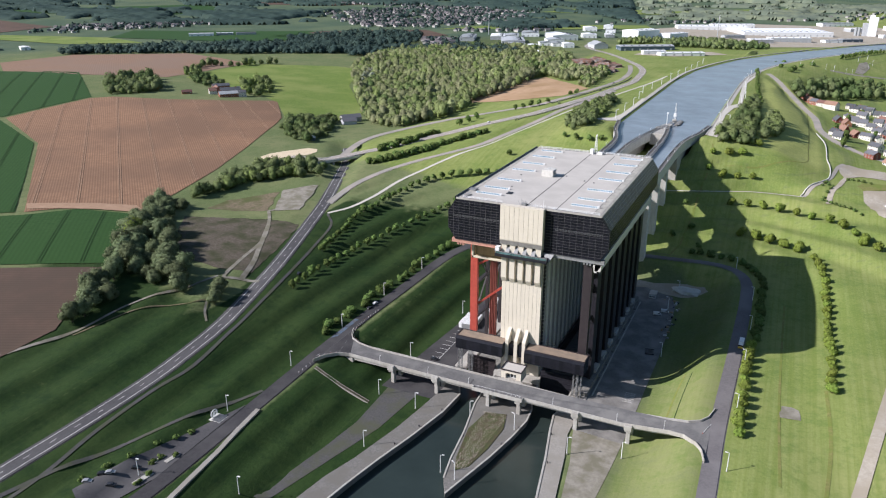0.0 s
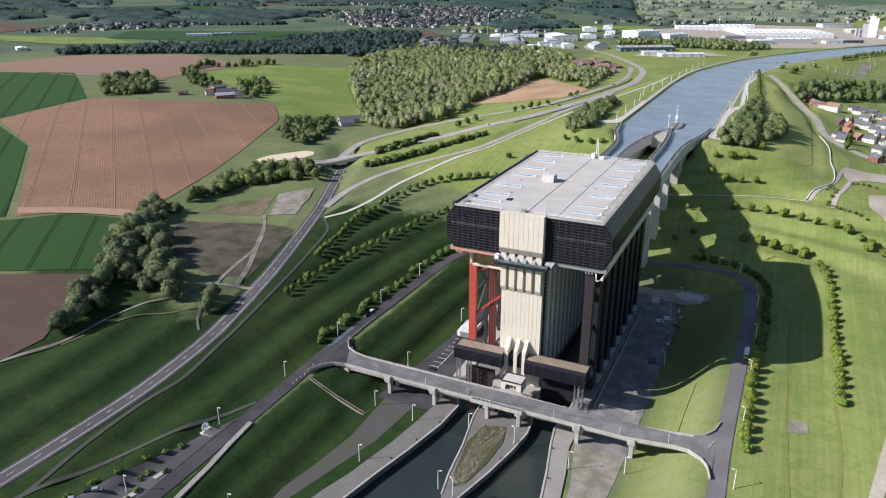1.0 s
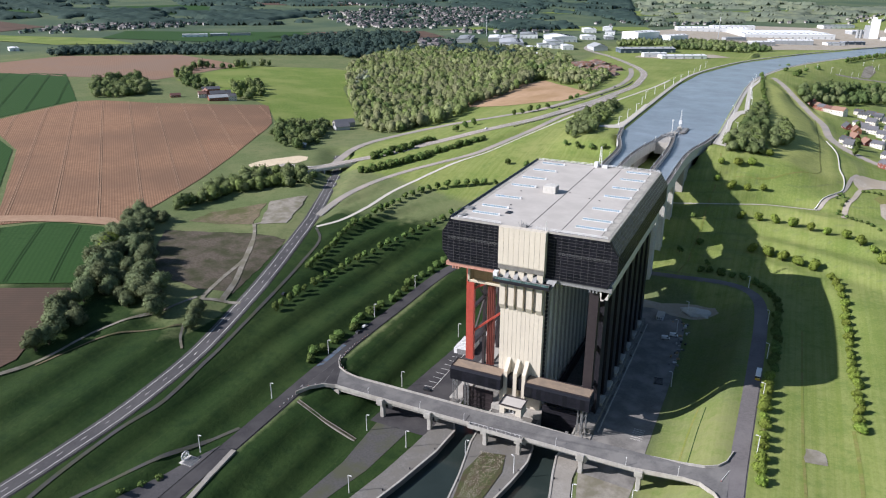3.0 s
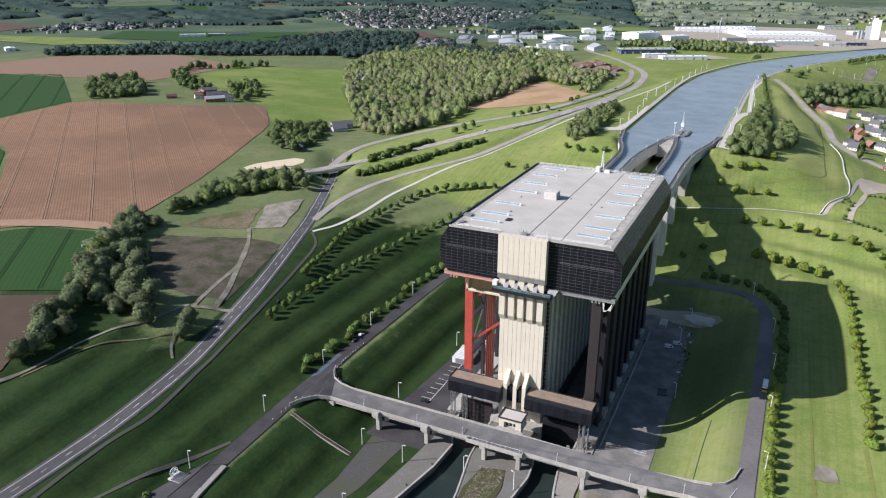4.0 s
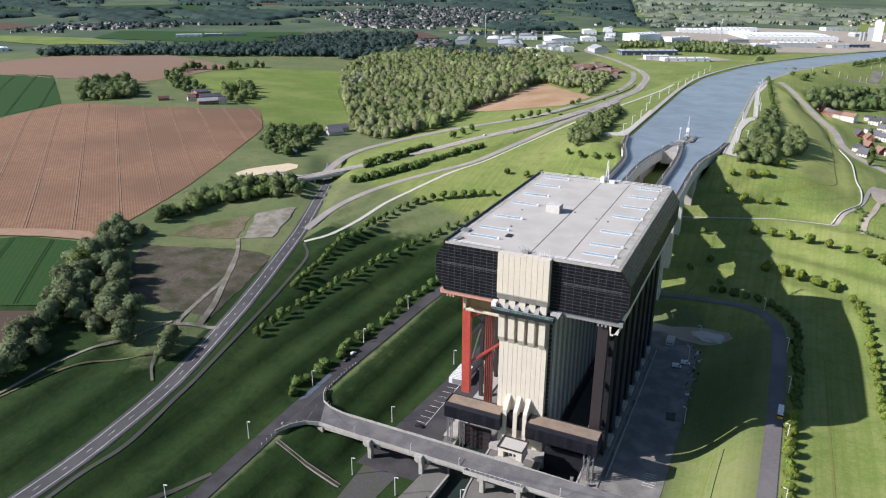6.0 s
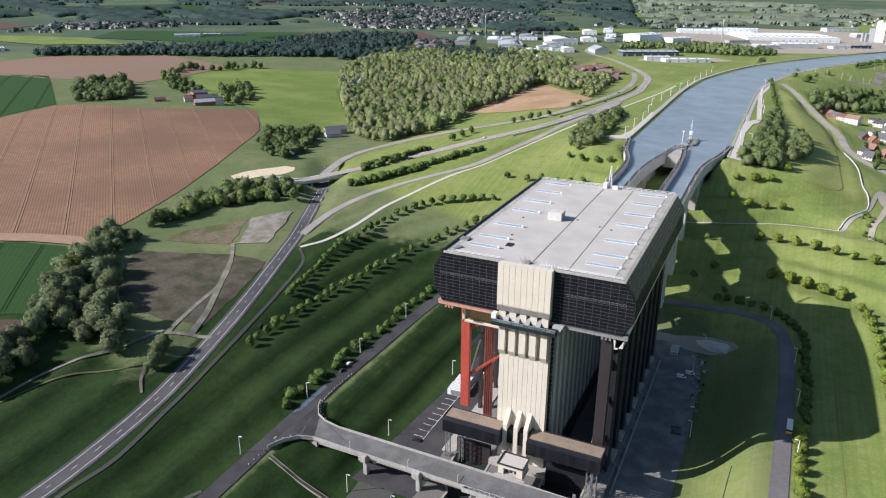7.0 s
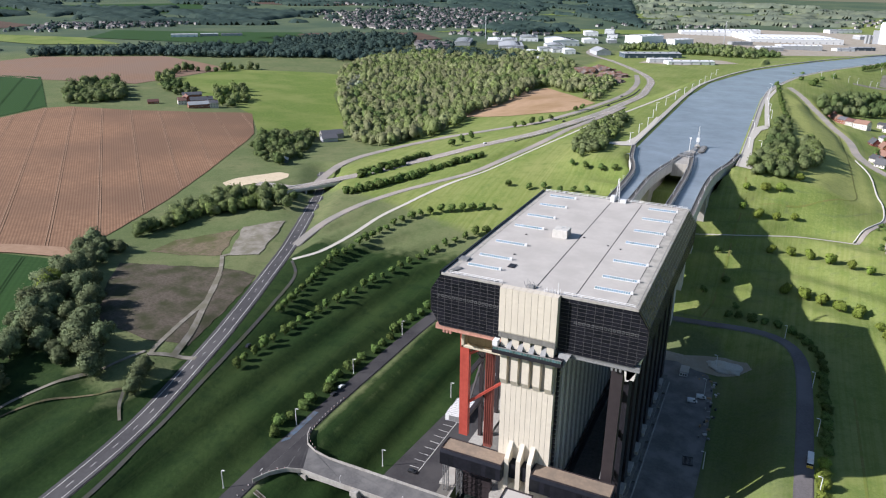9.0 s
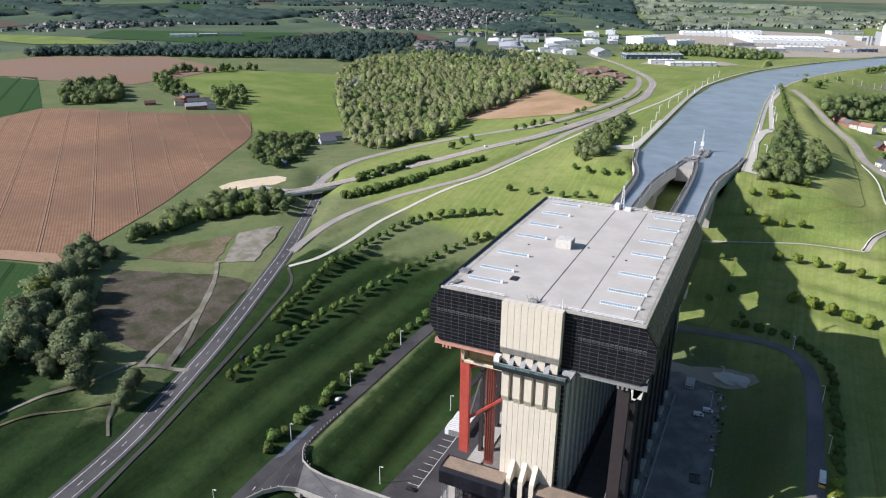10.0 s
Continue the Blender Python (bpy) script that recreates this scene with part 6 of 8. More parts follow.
for y in (146, 183, 220, 257):
    foot_w, foot_e = float(land(-13, y)) - 6, float(land(26, y)) - 8
    pier_wall(aq_w, -20, -7, y, 9, foot_w)
    pier_wall(aq_e, 18.5, 33.5, y, 9, foot_e)
for owner, x0, x1 in ((aq_w, -21, -5), (aq_e, 16, 36)):
    at_thing(owner, "abutment", boxed(x0, x1, 288, 366, 30, 69.0), "concrete", "solid concrete abutment in the hillside")
# head of the divider, with the control tower and mooring
head = thing("divider_head", (9, 384, 74), "concrete divider head with white signal tower", "canal divider")
bm = fresh()
outline = [(1.5, 346), (16.5, 346), (12, 384), (14, 398), (11.5, 402), (7.5, 402), (5.5, 396), (6, 384)]
solid(bm, [(x, y, 66) for x, y in outline], [(x, y, 76.4) for x, y in outline])
at_thing(head, "base", bm, "concrete", "grey concrete base")
for x0, x1, y0, y1, h in ((2, 8, 372, 375, 1.6), (9, 14, 371, 374, 1.3), (5, 11, 386, 390, 1.0), (6, 9, 378, 382, 1.8)):
    at_thing(head, "gate_winch", bevelled(boxed(x0, x1, y0, y1, 76.4, 76.4 + h), 0.1), "steel_grey", "grey gate winch")
bm = fresh()
bar(bm, (8.4, 397, 76.4), (8.4, 397, 88), 0.3, 6)
box(bm, 7.6, 9.2, 396.6, 397.4, 87, 88.4)
at_thing(head, "signal_mast", bm, "white_steel", "white signal mast")
tower_up = thing("signal_tower", (12, 424, 74), "white steel signal tower on a mooring pile", "signal tower")
bm = fresh()
for dx, dy in ((-0.8, -0.8), (0.8, -0.8), (0.8, 0.8), (-0.8, 0.8)):
    bar(bm, (12 + dx, 424 + dy, 73), (12 + dx * 0.5, 424 + dy * 0.5, 90), 0.16, 5)
for k in range(6):
    z = 77 + 2 * k
    beam(bm, (11.3, 423.3, z), (12.7, 423.3, z + 1.8), 0.12, 0.12)
    beam(bm, (12.7, 424.7, z), (11.3, 424.7, z + 1.8), 0.12, 0.12)
at_thing(tower_up, "frame", bm, "white_steel", "white steel frame")
at_thing(tower_up, "cabin", bevelled(boxed(10.6, 13.4, 422.8, 425.2, 80, 83.4), 0.1), "white_steel", "white cabin")
at_thing(tower_up, "pile", boxed(9.8, 14, 422, 426, 70, 77.2), "concrete", "concrete mooring pile")
at_thing(tower_up, "mast", boxed(11.8, 12.2, 423.8, 424.2, 90, 94), "white_steel", "thin white mast")
beam_bm = fresh()
beam(beam_bm, (9.5, 401, 76.2), (11.6, 422, 76.2), 1.8, 0.5)
at_thing(tower_up, "gangway", beam_bm, "steel_grey", "grey gangway")
boat = thing("pontoon", (17.2, 417, 74.3), "dark steel pontoon moored beside the tower", "pontoon")
bm = fresh()
hull = [(14.4, 404), (17.4, 401.5), (20, 405), (20.4, 428), (18, 432), (15, 430)]
solid(bm, [(17.2 + (x - 17.2) * 0.85, 417 + (y - 417) * 0.92, 73.6) for x, y in hull], [(x, y, 75.5) for x, y in hull])
at_thing(boat, "hull", bm, "concrete_dark", "dark grey hull")
bm = boxed(15.6, 19, 408, 427, 75.5, 75.8)
for k in range(5):
    box(bm, 15.6, 19, 409 + 4 * k, 410.2 + 4 * k, 75.8, 76.1)
at_thing(boat, "hatches", bm, "steel_grey", "grey deck hatches")

# the bypass bridge over the main road
over = thing("road_bridge", (-286, 262, 36), "low concrete road bridge over the main road", "bridge")
d = Vector((14, 26, 0)).normalized()
n = Vector((d.y, -d.x, 0))
mid = Vector((-287, 264, 0))
for side in (-1, 1):
    bm = fresh()
    q = mid + n * side * 6.0
    beam(bm, q - d * 34 + Vector((0, 0, 42.2)), q + d * 30 + Vector((0, 0, 42.2)), 0.6, 2.0)
    at_thing(over, "parapet", bm, "concrete_white", "pale concrete parapet")
bm = fresh()
beam(bm, mid - d * 34 + Vector((0, 0, 41.0)), mid + d * 30 + Vector((0, 0, 41.0)), 12, 1.3)
at_thing(over, "deck", bm, "concrete", "concrete bridge deck")
for s in (-15, 13):
    bm = fresh()
    q = mid + d * s
    beam(bm, q - n * 6.2 + Vector((0, 0, 36)), q + n * 6.2 + Vector((0, 0, 36)), 1.6, 10)
    at_thing(over, "abutment", bm, "concrete", "concrete abutment wall")
    for side in (-1, 1):
        bm = fresh()
        a = q + n * side * 6.2
        out = (n * side + d * (1 if s > 0 else -1) * 0.7).normalized()
        solid(bm, [a + Vector((0, 0, 30)), a + out * 9 + Vector((0, 0, 30)), a + out * 9 + d + Vector((0, 0, 30))], [a + Vector((0, 0, 41.5)), a + out * 9 + Vector((0, 0, 34)), a + out * 9 + d + Vector((0, 0, 34))])
        at_thing(over, "wing_wall", bm, "concrete_white", "sloping wing wall")


# ---- trees and hedges ----
def leafy(name, dark, light, patch, patch_size=9.0):
    m = surface(name, dark, light, 0.8, 0.8, patch=patch, patch_size=patch_size, vary=0.22)
    nt = m.node_tree
    b = nt.nodes["Principled BSDF"]
    b.inputs["Specular IOR Level"].default_value = 0.15
    src = b.inputs["Base Color"].links[0].from_socket
    geo = nt.nodes.new("ShaderNodeNewGeometry")
    mr = nt.nodes.new("ShaderNodeMapRange")
    mr.inputs[3].default_value, mr.inputs[4].default_value = 0.78, 1.32
    nt.links.new(geo.outputs["Random Per Island"], mr.inputs[0])
    hs = nt.nodes.new("ShaderNodeHueSaturation")
    nt.links.new(mr.outputs[0], hs.inputs["Value"])
    nt.links.new(src, hs.inputs["Color"])
    nt.links.new(hs.outputs[0], b.inputs["Base Color"])
    tr = nt.nodes.new("ShaderNodeBsdfTranslucent")
    nt.links.new(hs.outputs[0], tr.inputs[0])
    mix = nt.nodes.new("ShaderNodeMixShader")
    mix.inputs[0].default_value = 0.22
    out = nt.nodes["Material Output"]
    nt.links.new(b.outputs[0], mix.inputs[1])
    nt.links.new(tr.outputs[0], mix.inputs[2])
    nt.links.new(mix.outputs[0], out.inputs[0])
    return m


def woody(name, stops, spread=0.3):
    """Foliage of many crowns grown together; each crown has a shade of its own."""
    m = leafy(name, stops[0], stops[1], stops[1])
    nt = m.node_tree
    at = nt.nodes.new("ShaderNodeAttribute")
    at.attribute_name = "shade_of_crown"
    n = len(stops) - 1
    col = ramp(nt, at.outputs["Fac"], [(k / n, c) for k, c in enumerate(stops)])
    vec = nt.nodes.new("ShaderNodeTexCoord").outputs["Object"]
    col = blend(nt, col, ramp(nt, noise_of(nt, vec, 1.6, 4, 0.7), [(0.3, (0.82, 0.82, 0.82)), (0.7, (1.14, 1.14, 1.12))]), 1.0, 'MULTIPLY')
    hs = [k for k in nt.nodes if k.bl_idname == "ShaderNodeHueSaturation"][-1]
    nt.links.new(col, hs.inputs["Color"])
    mr = [k for k in nt.nodes if k.bl_idname == "ShaderNodeMapRange"][-1]
    mr.inputs[3].default_value, mr.inputs[4].default_value = 1 - spread, 1 + spread
    return m


M["crown_bright"] = leafy("bright crown", (0.115, 0.175, 0.030), (0.260, 0.330, 0.070), (0.200, 0.250, 0.055))
M["crown_dark"] = leafy("dark crown", (0.072, 0.120, 0.034), (0.165, 0.230, 0.070), (0.115, 0.175, 0.052))
M["crown_grey"] = leafy("grey-green crown", (0.100, 0.132, 0.066), (0.182, 0.218, 0.116), (0.138, 0.172, 0.088))
M["crown_silver"] = leafy("silver willow crown", (0.240, 0.275, 0.195), (0.380, 0.415, 0.315), (0.300, 0.340, 0.240))
M["crown_wood"] = woody("spring wood crown", [(0.124, 0.184, 0.067), (0.193, 0.250, 0.092), (0.239, 0.272, 0.128), (0.250, 0.261, 0.149), (0.221, 0.297, 0.095), (0.335, 0.373, 0.189)], 0.10)
M["crown_belt"] = woody("mixed green crown", [(0.092, 0.140, 0.052), (0.135, 0.185, 0.072), (0.175, 0.212, 0.100), (0.195, 0.255, 0.085)], 0.18)
# far leaf colours with blue haze and sunlight mixed in
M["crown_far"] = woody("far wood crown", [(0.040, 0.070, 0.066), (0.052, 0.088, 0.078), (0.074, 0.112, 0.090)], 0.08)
M["crown_pale"] = woody("far wood crown in sunlit tone", [(0.165, 0.205, 0.165), (0.210, 0.250, 0.185), (0.270, 0.305, 0.195)], 0.10)


def leaf_cloud(rs, lobes, leaves, size, loose=1.0):
    """Corner points of many small bent leaf clumps spread over some lobes; four a clump."""
    c = np.array([l[:3] for l in lobes])
    r = np.array([l[3:] for l in lobes])
    w = (r.prod(1)) ** (2 / 3)
    pick = rs.choice(len(lobes), leaves, p=w / w.sum())
    v = rs.normal(size=(leaves, 3))
    v /= np.linalg.norm(v, axis=1)[:, None]
    depth = 0.98 + rs.uniform(-0.26, 0.12, (leaves, 1)) * loose
    depth = depth + (rs.rand(leaves, 1) > 0.78) * rs.uniform(0, 0.38, (leaves, 1))
    pos = c[pick] + v * r[pick] * depth
    # leaves lie roughly along the crown's skin, each tilted its own way
    nrm = v + rs.normal(size=(leaves, 3)) * 0.40
    nrm /= np.linalg.norm(nrm, axis=1)[:, None]
    t = np.cross(nrm, rs.normal(size=(leaves, 3)))
    t /= np.linalg.norm(t, axis=1)[:, None]
    b = np.cross(nrm, t)
    s = size * rs.uniform(0.55, 1.3, (leaves, 1))
    k = rs.uniform(0.6, 1.1, (leaves, 1))
    quads = np.stack([pos - t * s - b * s * k, pos + t * s - b * s * k * 0.7 + nrm * s * 0.3, pos + t * s * 0.8 + b * s * k, pos - t * s * 0.9 + b * s * k + nrm * s * 0.3], 1)
    heart = c.mean(0)
    whole = pos - heart
    whole /= np.linalg.norm(whole, axis=1)[:, None] + 1e-6
    soft = v * 0.45 + whole * 0.6 + nrm * 0.32 * loose + np.array((0, 0, 0.30))
    soft /= np.linalg.norm(soft, axis=1)[:, None]
    return quads.reshape(-1, 3), np.repeat(soft, 4, 0)


def core_shape(lobes, shrink=0.8):
    """Inner bodies of a crown, so that it is not empty."""
    bm = fresh()
    for x, y, z, a, b, c in lobes:
        bmesh.ops.create_icosphere(bm, subdivisions=1, radius=1, matrix=Matrix.Translation((x, y, z)) @ Matrix.Diagonal((a * shrink, b * shrink, c * shrink, 1)))
    v = np.array([q.co for q in bm.verts])
    f = np.array([[q.index for q in t.verts] for t in bm.faces])
    bm.free()
    per = len(v) // len(lobes)
    n = (v - np.repeat(np.array([l[:3] for l in lobes]), per, 0)) / np.repeat(np.array([l[3:] for l in lobes]), per, 0)
    n = n + np.array((0, 0, 0.3))
    return v, f, n / np.linalg.norm(n, axis=1)[:, None]


def raw_mesh(name, cloud, tri_v=None, tri_f=None, tri_n=None):
    quads, soft = cloud
    n = len(quads)
    tv = tri_v if tri_v is not None else np.zeros((0, 3))
    tf = tri_f if tri_f is not None else np.zeros((0, 3), int)
    me = bpy.data.meshes.new(name)
    me.vertices.add(n + len(tv))
    me.vertices.foreach_set("co", np.vstack([quads, tv]).astype(np.float32).ravel())
    loops = np.r_[np.arange(n), (tf + n).ravel()]
    starts = np.r_[np.arange(0, n, 4), n + 3 * np.arange(len(tf))]
    me.loops.add(len(loops))
    me.loops.foreach_set("vertex_index", loops.astype(np.int32))
    me.polygons.add(len(starts))
    me.polygons.foreach_set("loop_start", starts.astype(np.int32))
    me.update(calc_edges=True)
    me.validate()
    me.shade_smooth()
    # leaves take the light as the rounded crown does
    core = tri_n if tri_n is not None else np.zeros((0, 3))
    me.normals_split_custom_set_from_vertices(np.vstack([soft, core]).astype(np.float32))
    return me


def crown_lobes(rs, wide, tall, base, count, upright=0.0):
    out = [(0, 0, base + tall * 0.5, wide * 0.40, wide * 0.40, tall * 0.46)]
    for k in range(count):
        a = 2 * math.pi * k / count + rs.uniform(-0.5, 0.5)
        h = rs.uniform(0.18, 0.85)
        reach = wide * 0.5 * math.sqrt(max(0.1, 1 - (2 * h - 0.9) ** 2)) * rs.uniform(0.45, 0.85)
        s = wide * rs.uniform(0.14, 0.26)
        out.append((math.cos(a) * reach, math.sin(a) * reach, base + tall * h, s, s, s * rs.uniform(0.8, 1.25)))
    return out


def make_tree(name, seed, wide, tall, trunk_h, mat, leaves, size, label, category="tree", group=""):
    rs = np.random.RandomState(seed)
    root = thing(name, (0, 0, -900), label, category, group)
    lobes = crown_lobes(rs, wide, tall, trunk_h, 9)
    bm = fresh()
    bar(bm, (0, 0, -0.6), (0.05, 0, trunk_h + tall * 0.25), wide * 0.045, 7, wide * 0.03)
    bar(bm, (0.05, 0, trunk_h + tall * 0.25), (0.1, 0.1, trunk_h + tall * 0.7), wide * 0.03, 6, wide * 0.008)
    for x, y, z, a, b, c in lobes[1:7]:
        bar(bm, (0, 0, trunk_h + tall * 0.08), (x * 0.8, y * 0.8, z), wide * 0.018, 5, wide * 0.006)
    part("trunk", bm, "bark", root)
    v, f, n = core_shape(lobes, 0.88)
    me = raw_mesh("crown", leaf_cloud(rs, lobes, leaves, size, 0.75), v, f, n)
    piece("crown", me, mat, root)
    return root


def plant(kinds, spots, group, scale=(0.85, 1.15), seed=1):
    r = random.Random(seed)
    for x, y in spots:
        s = r.uniform(*scale)
        t = copy_thing(r.choice(kinds), pose(x, y, float(ground_height(np.array(x, float), np.array(y, float))), 0, 0, r.uniform(0, 360)) @ Matrix.Diagonal((s * r.uniform(0.92, 1.08), s * r.uniform(0.92, 1.08), s * r.uniform(0.9, 1.1), 1)))
        t["group"] = group


def along(line, spacing, jitter=0.0, seed=2):
    r = random.Random(seed)
    p = np.array(smoothed(line, 1.0))
    run = np.r_[0, np.cumsum(np.hypot(*np.diff(p, axis=0).T))]
    out, s = [], 0.0
    while s <= run[-1]:
        out.append((np.interp(s, run, p[:, 0]) + r.uniform(-jitter, jitter), np.interp(s, run, p[:, 1]) + r.uniform(-jitter, jitter)))
        s += spacing * r.uniform(0.9, 1.1)
    return [(float(a), float(b)) for a, b in out]


def scatter(outline, spacing, seed):
    r = random.Random(seed)
    xs, ys = [p[0] for p in outline], [p[1] for p in outline]
    out = []
    y = min(ys)
    while y < max(ys):
        x = min(xs) + r.uniform(0, spacing)
        while x < max(xs):
            px, py = x + r.uniform(-0.4, 0.4) * spacing, y + r.uniform(-0.4, 0.4) * spacing
            inside = False
            for (ax, ay), (bx, by) in zip(outline, outline[1:] + outline[:1]):
                if (ay > py) != (by > py) and px < (bx - ax) * (py - ay) / (by - ay) + ax:
                    inside = not inside
            if inside:
                out.append((px, py))
            x += spacing
        y += spacing
    return out


round_trees = [make_tree("tree", 11 + k, 7.0, 5.6, 0.9, "crown_bright", 950, 0.31, "round bright green tree on mown grass") for k in range(3)]
small_trees = [make_tree("tree", 31 + k, 5.6, 4.8, 1.4, "crown_dark", 620, 0.28, "small dark green tree on a grass bank") for k in range(3)]
bush_trees = [make_tree("bush", 51 + k, 6.0, 4.6, 0.2, "crown_dark", 620, 0.32, "dense dark green bush", "bush") for k in range(2)]
big_trees = [make_tree("tree", 71 + k, 13.0, 13.5, 1.0, "crown_grey", 2100, 0.42, "large grey-green willow beside fields") for k in range(3)]
lime_tree = make_tree("tree", 91, 11.0, 11.0, 1.0, "crown_bright", 1300, 0.42, "large yellow-green tree among willows")
silver_tree = make_tree("tree", 93, 13.0, 13.0, 1.0, "crown_silver", 1500, 0.46, "silver-leaved willow at the edge of a wood")
conifers = [make_tree("tree", 95 + k, 7.0, 11.0, 0.8, "crown_dark", 800, 0.42, "tall dark tree beside houses") for k in range(2)]

plant(round_trees, along([(115.5, -30), (115, 0), (115, 62)], 8.4, 0.5), "trees along the service road", (0.70, 0.86), 3)
plant(bush_trees, along([(117, 72), (117.5, 110), (117, 140), (115, 168), (107, 188), (93, 199), (76, 203), (60, 203)], 7.5, 1.0), "bushes along the service road", (0.75, 1.0), 4)
plant(round_trees, along([(154, 22), (155, 60), (154, 110), (154, 160), (151, 190), (145, 212)], 8.7, 0.6), "row of trees on mown grass", (0.66, 0.88), 5)
plant(round_trees, [(137, 221), (127, 225), (117, 230), (107, 236), (96, 240)], "row of trees on mown grass", (0.95, 1.2), 6)
plant(round_trees, [(84, 279), (96, 279), (108, 278), (121, 274), (133, 269), (144, 264), (156, 261), (165, 252), (173, 246), (179, 237), (187, 228), (196, 218), (205, 207)], "curved row of trees on the hillside", (0.8, 1.2), 7)
plant(round_trees, [(60, 311), (72, 314), (84, 316), (96, 319), (60, 332), (73, 337), (84, 340), (96, 357)], "rows of trees on the hillside", (0.7, 1.05), 8)
plant(small_trees, [(59, 240), (50, 262), (47, 221), (68, 214)], "scattered young trees", (0.7, 1.1), 9)
plant(small_trees, along([(-178, 66), (-185, 104), (-190, 138), (-187, 165), (-182, 209), (-172, 231), (-159, 242), (-146, 249), (-128, 256), (-112, 262)], 8.2, 0.6), "upper row of trees on the west bank", (0.8, 1.15), 10)
plant(small_trees, along([(-162, 8), (-164, 40), (-163, 75), (-160, 105), (-154, 136), (-150, 152), (-141, 185), (-127, 212), (-112, 228), (-95, 238)], 8.6, 0.7), "lower row of trees on the west bank", (0.75, 1.1), 11)
plant(bush_trees, along([(-119, -20), (-118, 30), (-118, 80), (-115, 125), (-108, 152)], 8.6, 2.0), "bushes along the access road", (0.75, 1.15), 12)
plant(small_trees, [(-78, 338), (-65, 333), (-52, 333), (-41, 333), (-120, 297), (-101, 295), (-90, 299), (-75, 295), (-65, 298), (-55, 302)], "young trees on the north bank", (0.8, 1.1), 13)
plant(small_trees, [(-190, 504), (-182, 510), (-176, 521), (-169, 532), (-162, 546), (-225, 413), (-222, 431), (-219, 449), (-149, 604), (-144, 614)], "young trees beside the ramp", (1.0, 1.35), 14)
plant(bush_trees, along([(-268, 300), (-259, 322), (-246, 345), (-230, 372)], 4.6, 1.6) + along([(-262, 292), (-250, 318), (-238, 338)], 6, 1.5), "hedge between two roads", (0.8, 1.15), 15)
plant(bush_trees, along([(-252, 250), (-238, 272), (-222, 296), (-200, 328), (-182, 354), (-172, 370)], 4.2, 2.0) + along([(-246, 252), (-228, 278), (-205, 312)], 5, 1.5), "hedge between two roads", (0.85, 1.3), 16)
WILLOWS = [(-236, -99), (-256, -78), (-270, -41), (-298, -13), (-338, 50), (-350, 78), (-338, 92), (-322, 80), (-306, 44), (-256, 2), (-228, -13), (-211, -37), (-237, -39), (-252, -47), (-233, -72)]
plant(big_trees, scatter(WILLOWS, 10.0, 71), "belt of willows beside fields", (0.6, 1.05), 17)
plant([lime_tree], [(-304, 9), (-310, 17)], "belt of willows beside fields", (1.1, 1.25), 18)
plant(big_trees, [(-190, -30), (-194, -22), (-186, -36)], "belt of willows beside fields", (0.6, 0.75), 19)
plant(conifers, [(175, 529), (171, 488), (166, 560), (183, 655), (208, 590), (226, 620), (240, 560), (121, 822), (128, 832), (203, 735)], "trees between houses", (0.7, 1.1), 23)


def wood(name, spots, wide, tall, leaves, size, mat, label, seed, vary=0.35, bodies=5, calm=0.0):
    """Many crowns grown together, too many to count, each with a shade of its own."""
    rs = np.random.RandomState(seed)
    kinds = []
    for k in range(5):
        lobes = crown_lobes(rs, wide, tall, 0.4, bodies)
        v, f, n = core_shape(lobes[:1], 1.0)
        kinds.append((leaf_cloud(rs, lobes, leaves, size, 0.45), v, f, n))
    p = np.array(spots)
    z = ground_height(p[:, 0], p[:, 1])
    quads, soft, tv, tf, tn, shade_q, shade_t, count = [], [], [], [], [], [], [], 0
    up = np.array((0, 0, calm))
    for (x, y), h in zip(spots, z):
        q, v, f, n = kinds[rs.randint(5)]
        s, a = rs.uniform(1 - vary, 1 + vary), rs.uniform(0, 6.28)
        m = np.array([[math.cos(a), -math.sin(a), 0], [math.sin(a), math.cos(a), 0], [0, 0, rs.uniform(0.8, 1.25)]]) * s
        off = np.array([x, y, h])
        quads.append(q[0] @ m.T + off)
        turned = q[1] @ m.T
        soft.append(turned / np.linalg.norm(turned, axis=1)[:, None] * (1 - calm) + up)
        tv.append(v @ m.T + off)
        bent = n @ m.T
        tn.append(bent / np.linalg.norm(bent, axis=1)[:, None] * (1 - calm) + up)
        tf.append(f + count)
        count += len(v)
        shade = min(1.0, max(0.0, 0.5 + 0.75 * noise.noise((x / 70, y / 70, seed * 1.7)) + rs.uniform(-0.28, 0.28)))
        shade_q.append(np.full(len(q[0]), shade))
        shade_t.append(np.full(len(v), shade))
    me = raw_mesh(name, (np.vstack(quads), np.vstack(soft)), np.vstack(tv), np.vstack(tf), np.vstack(tn))
    me.attributes.new("shade_of_crown", 'FLOAT', 'POINT').data.foreach_set("value", np.concatenate(shade_q + shade_t).astype(np.float32))
    tagged(piece(name, me, mat), label, "trees", "", "stuff")


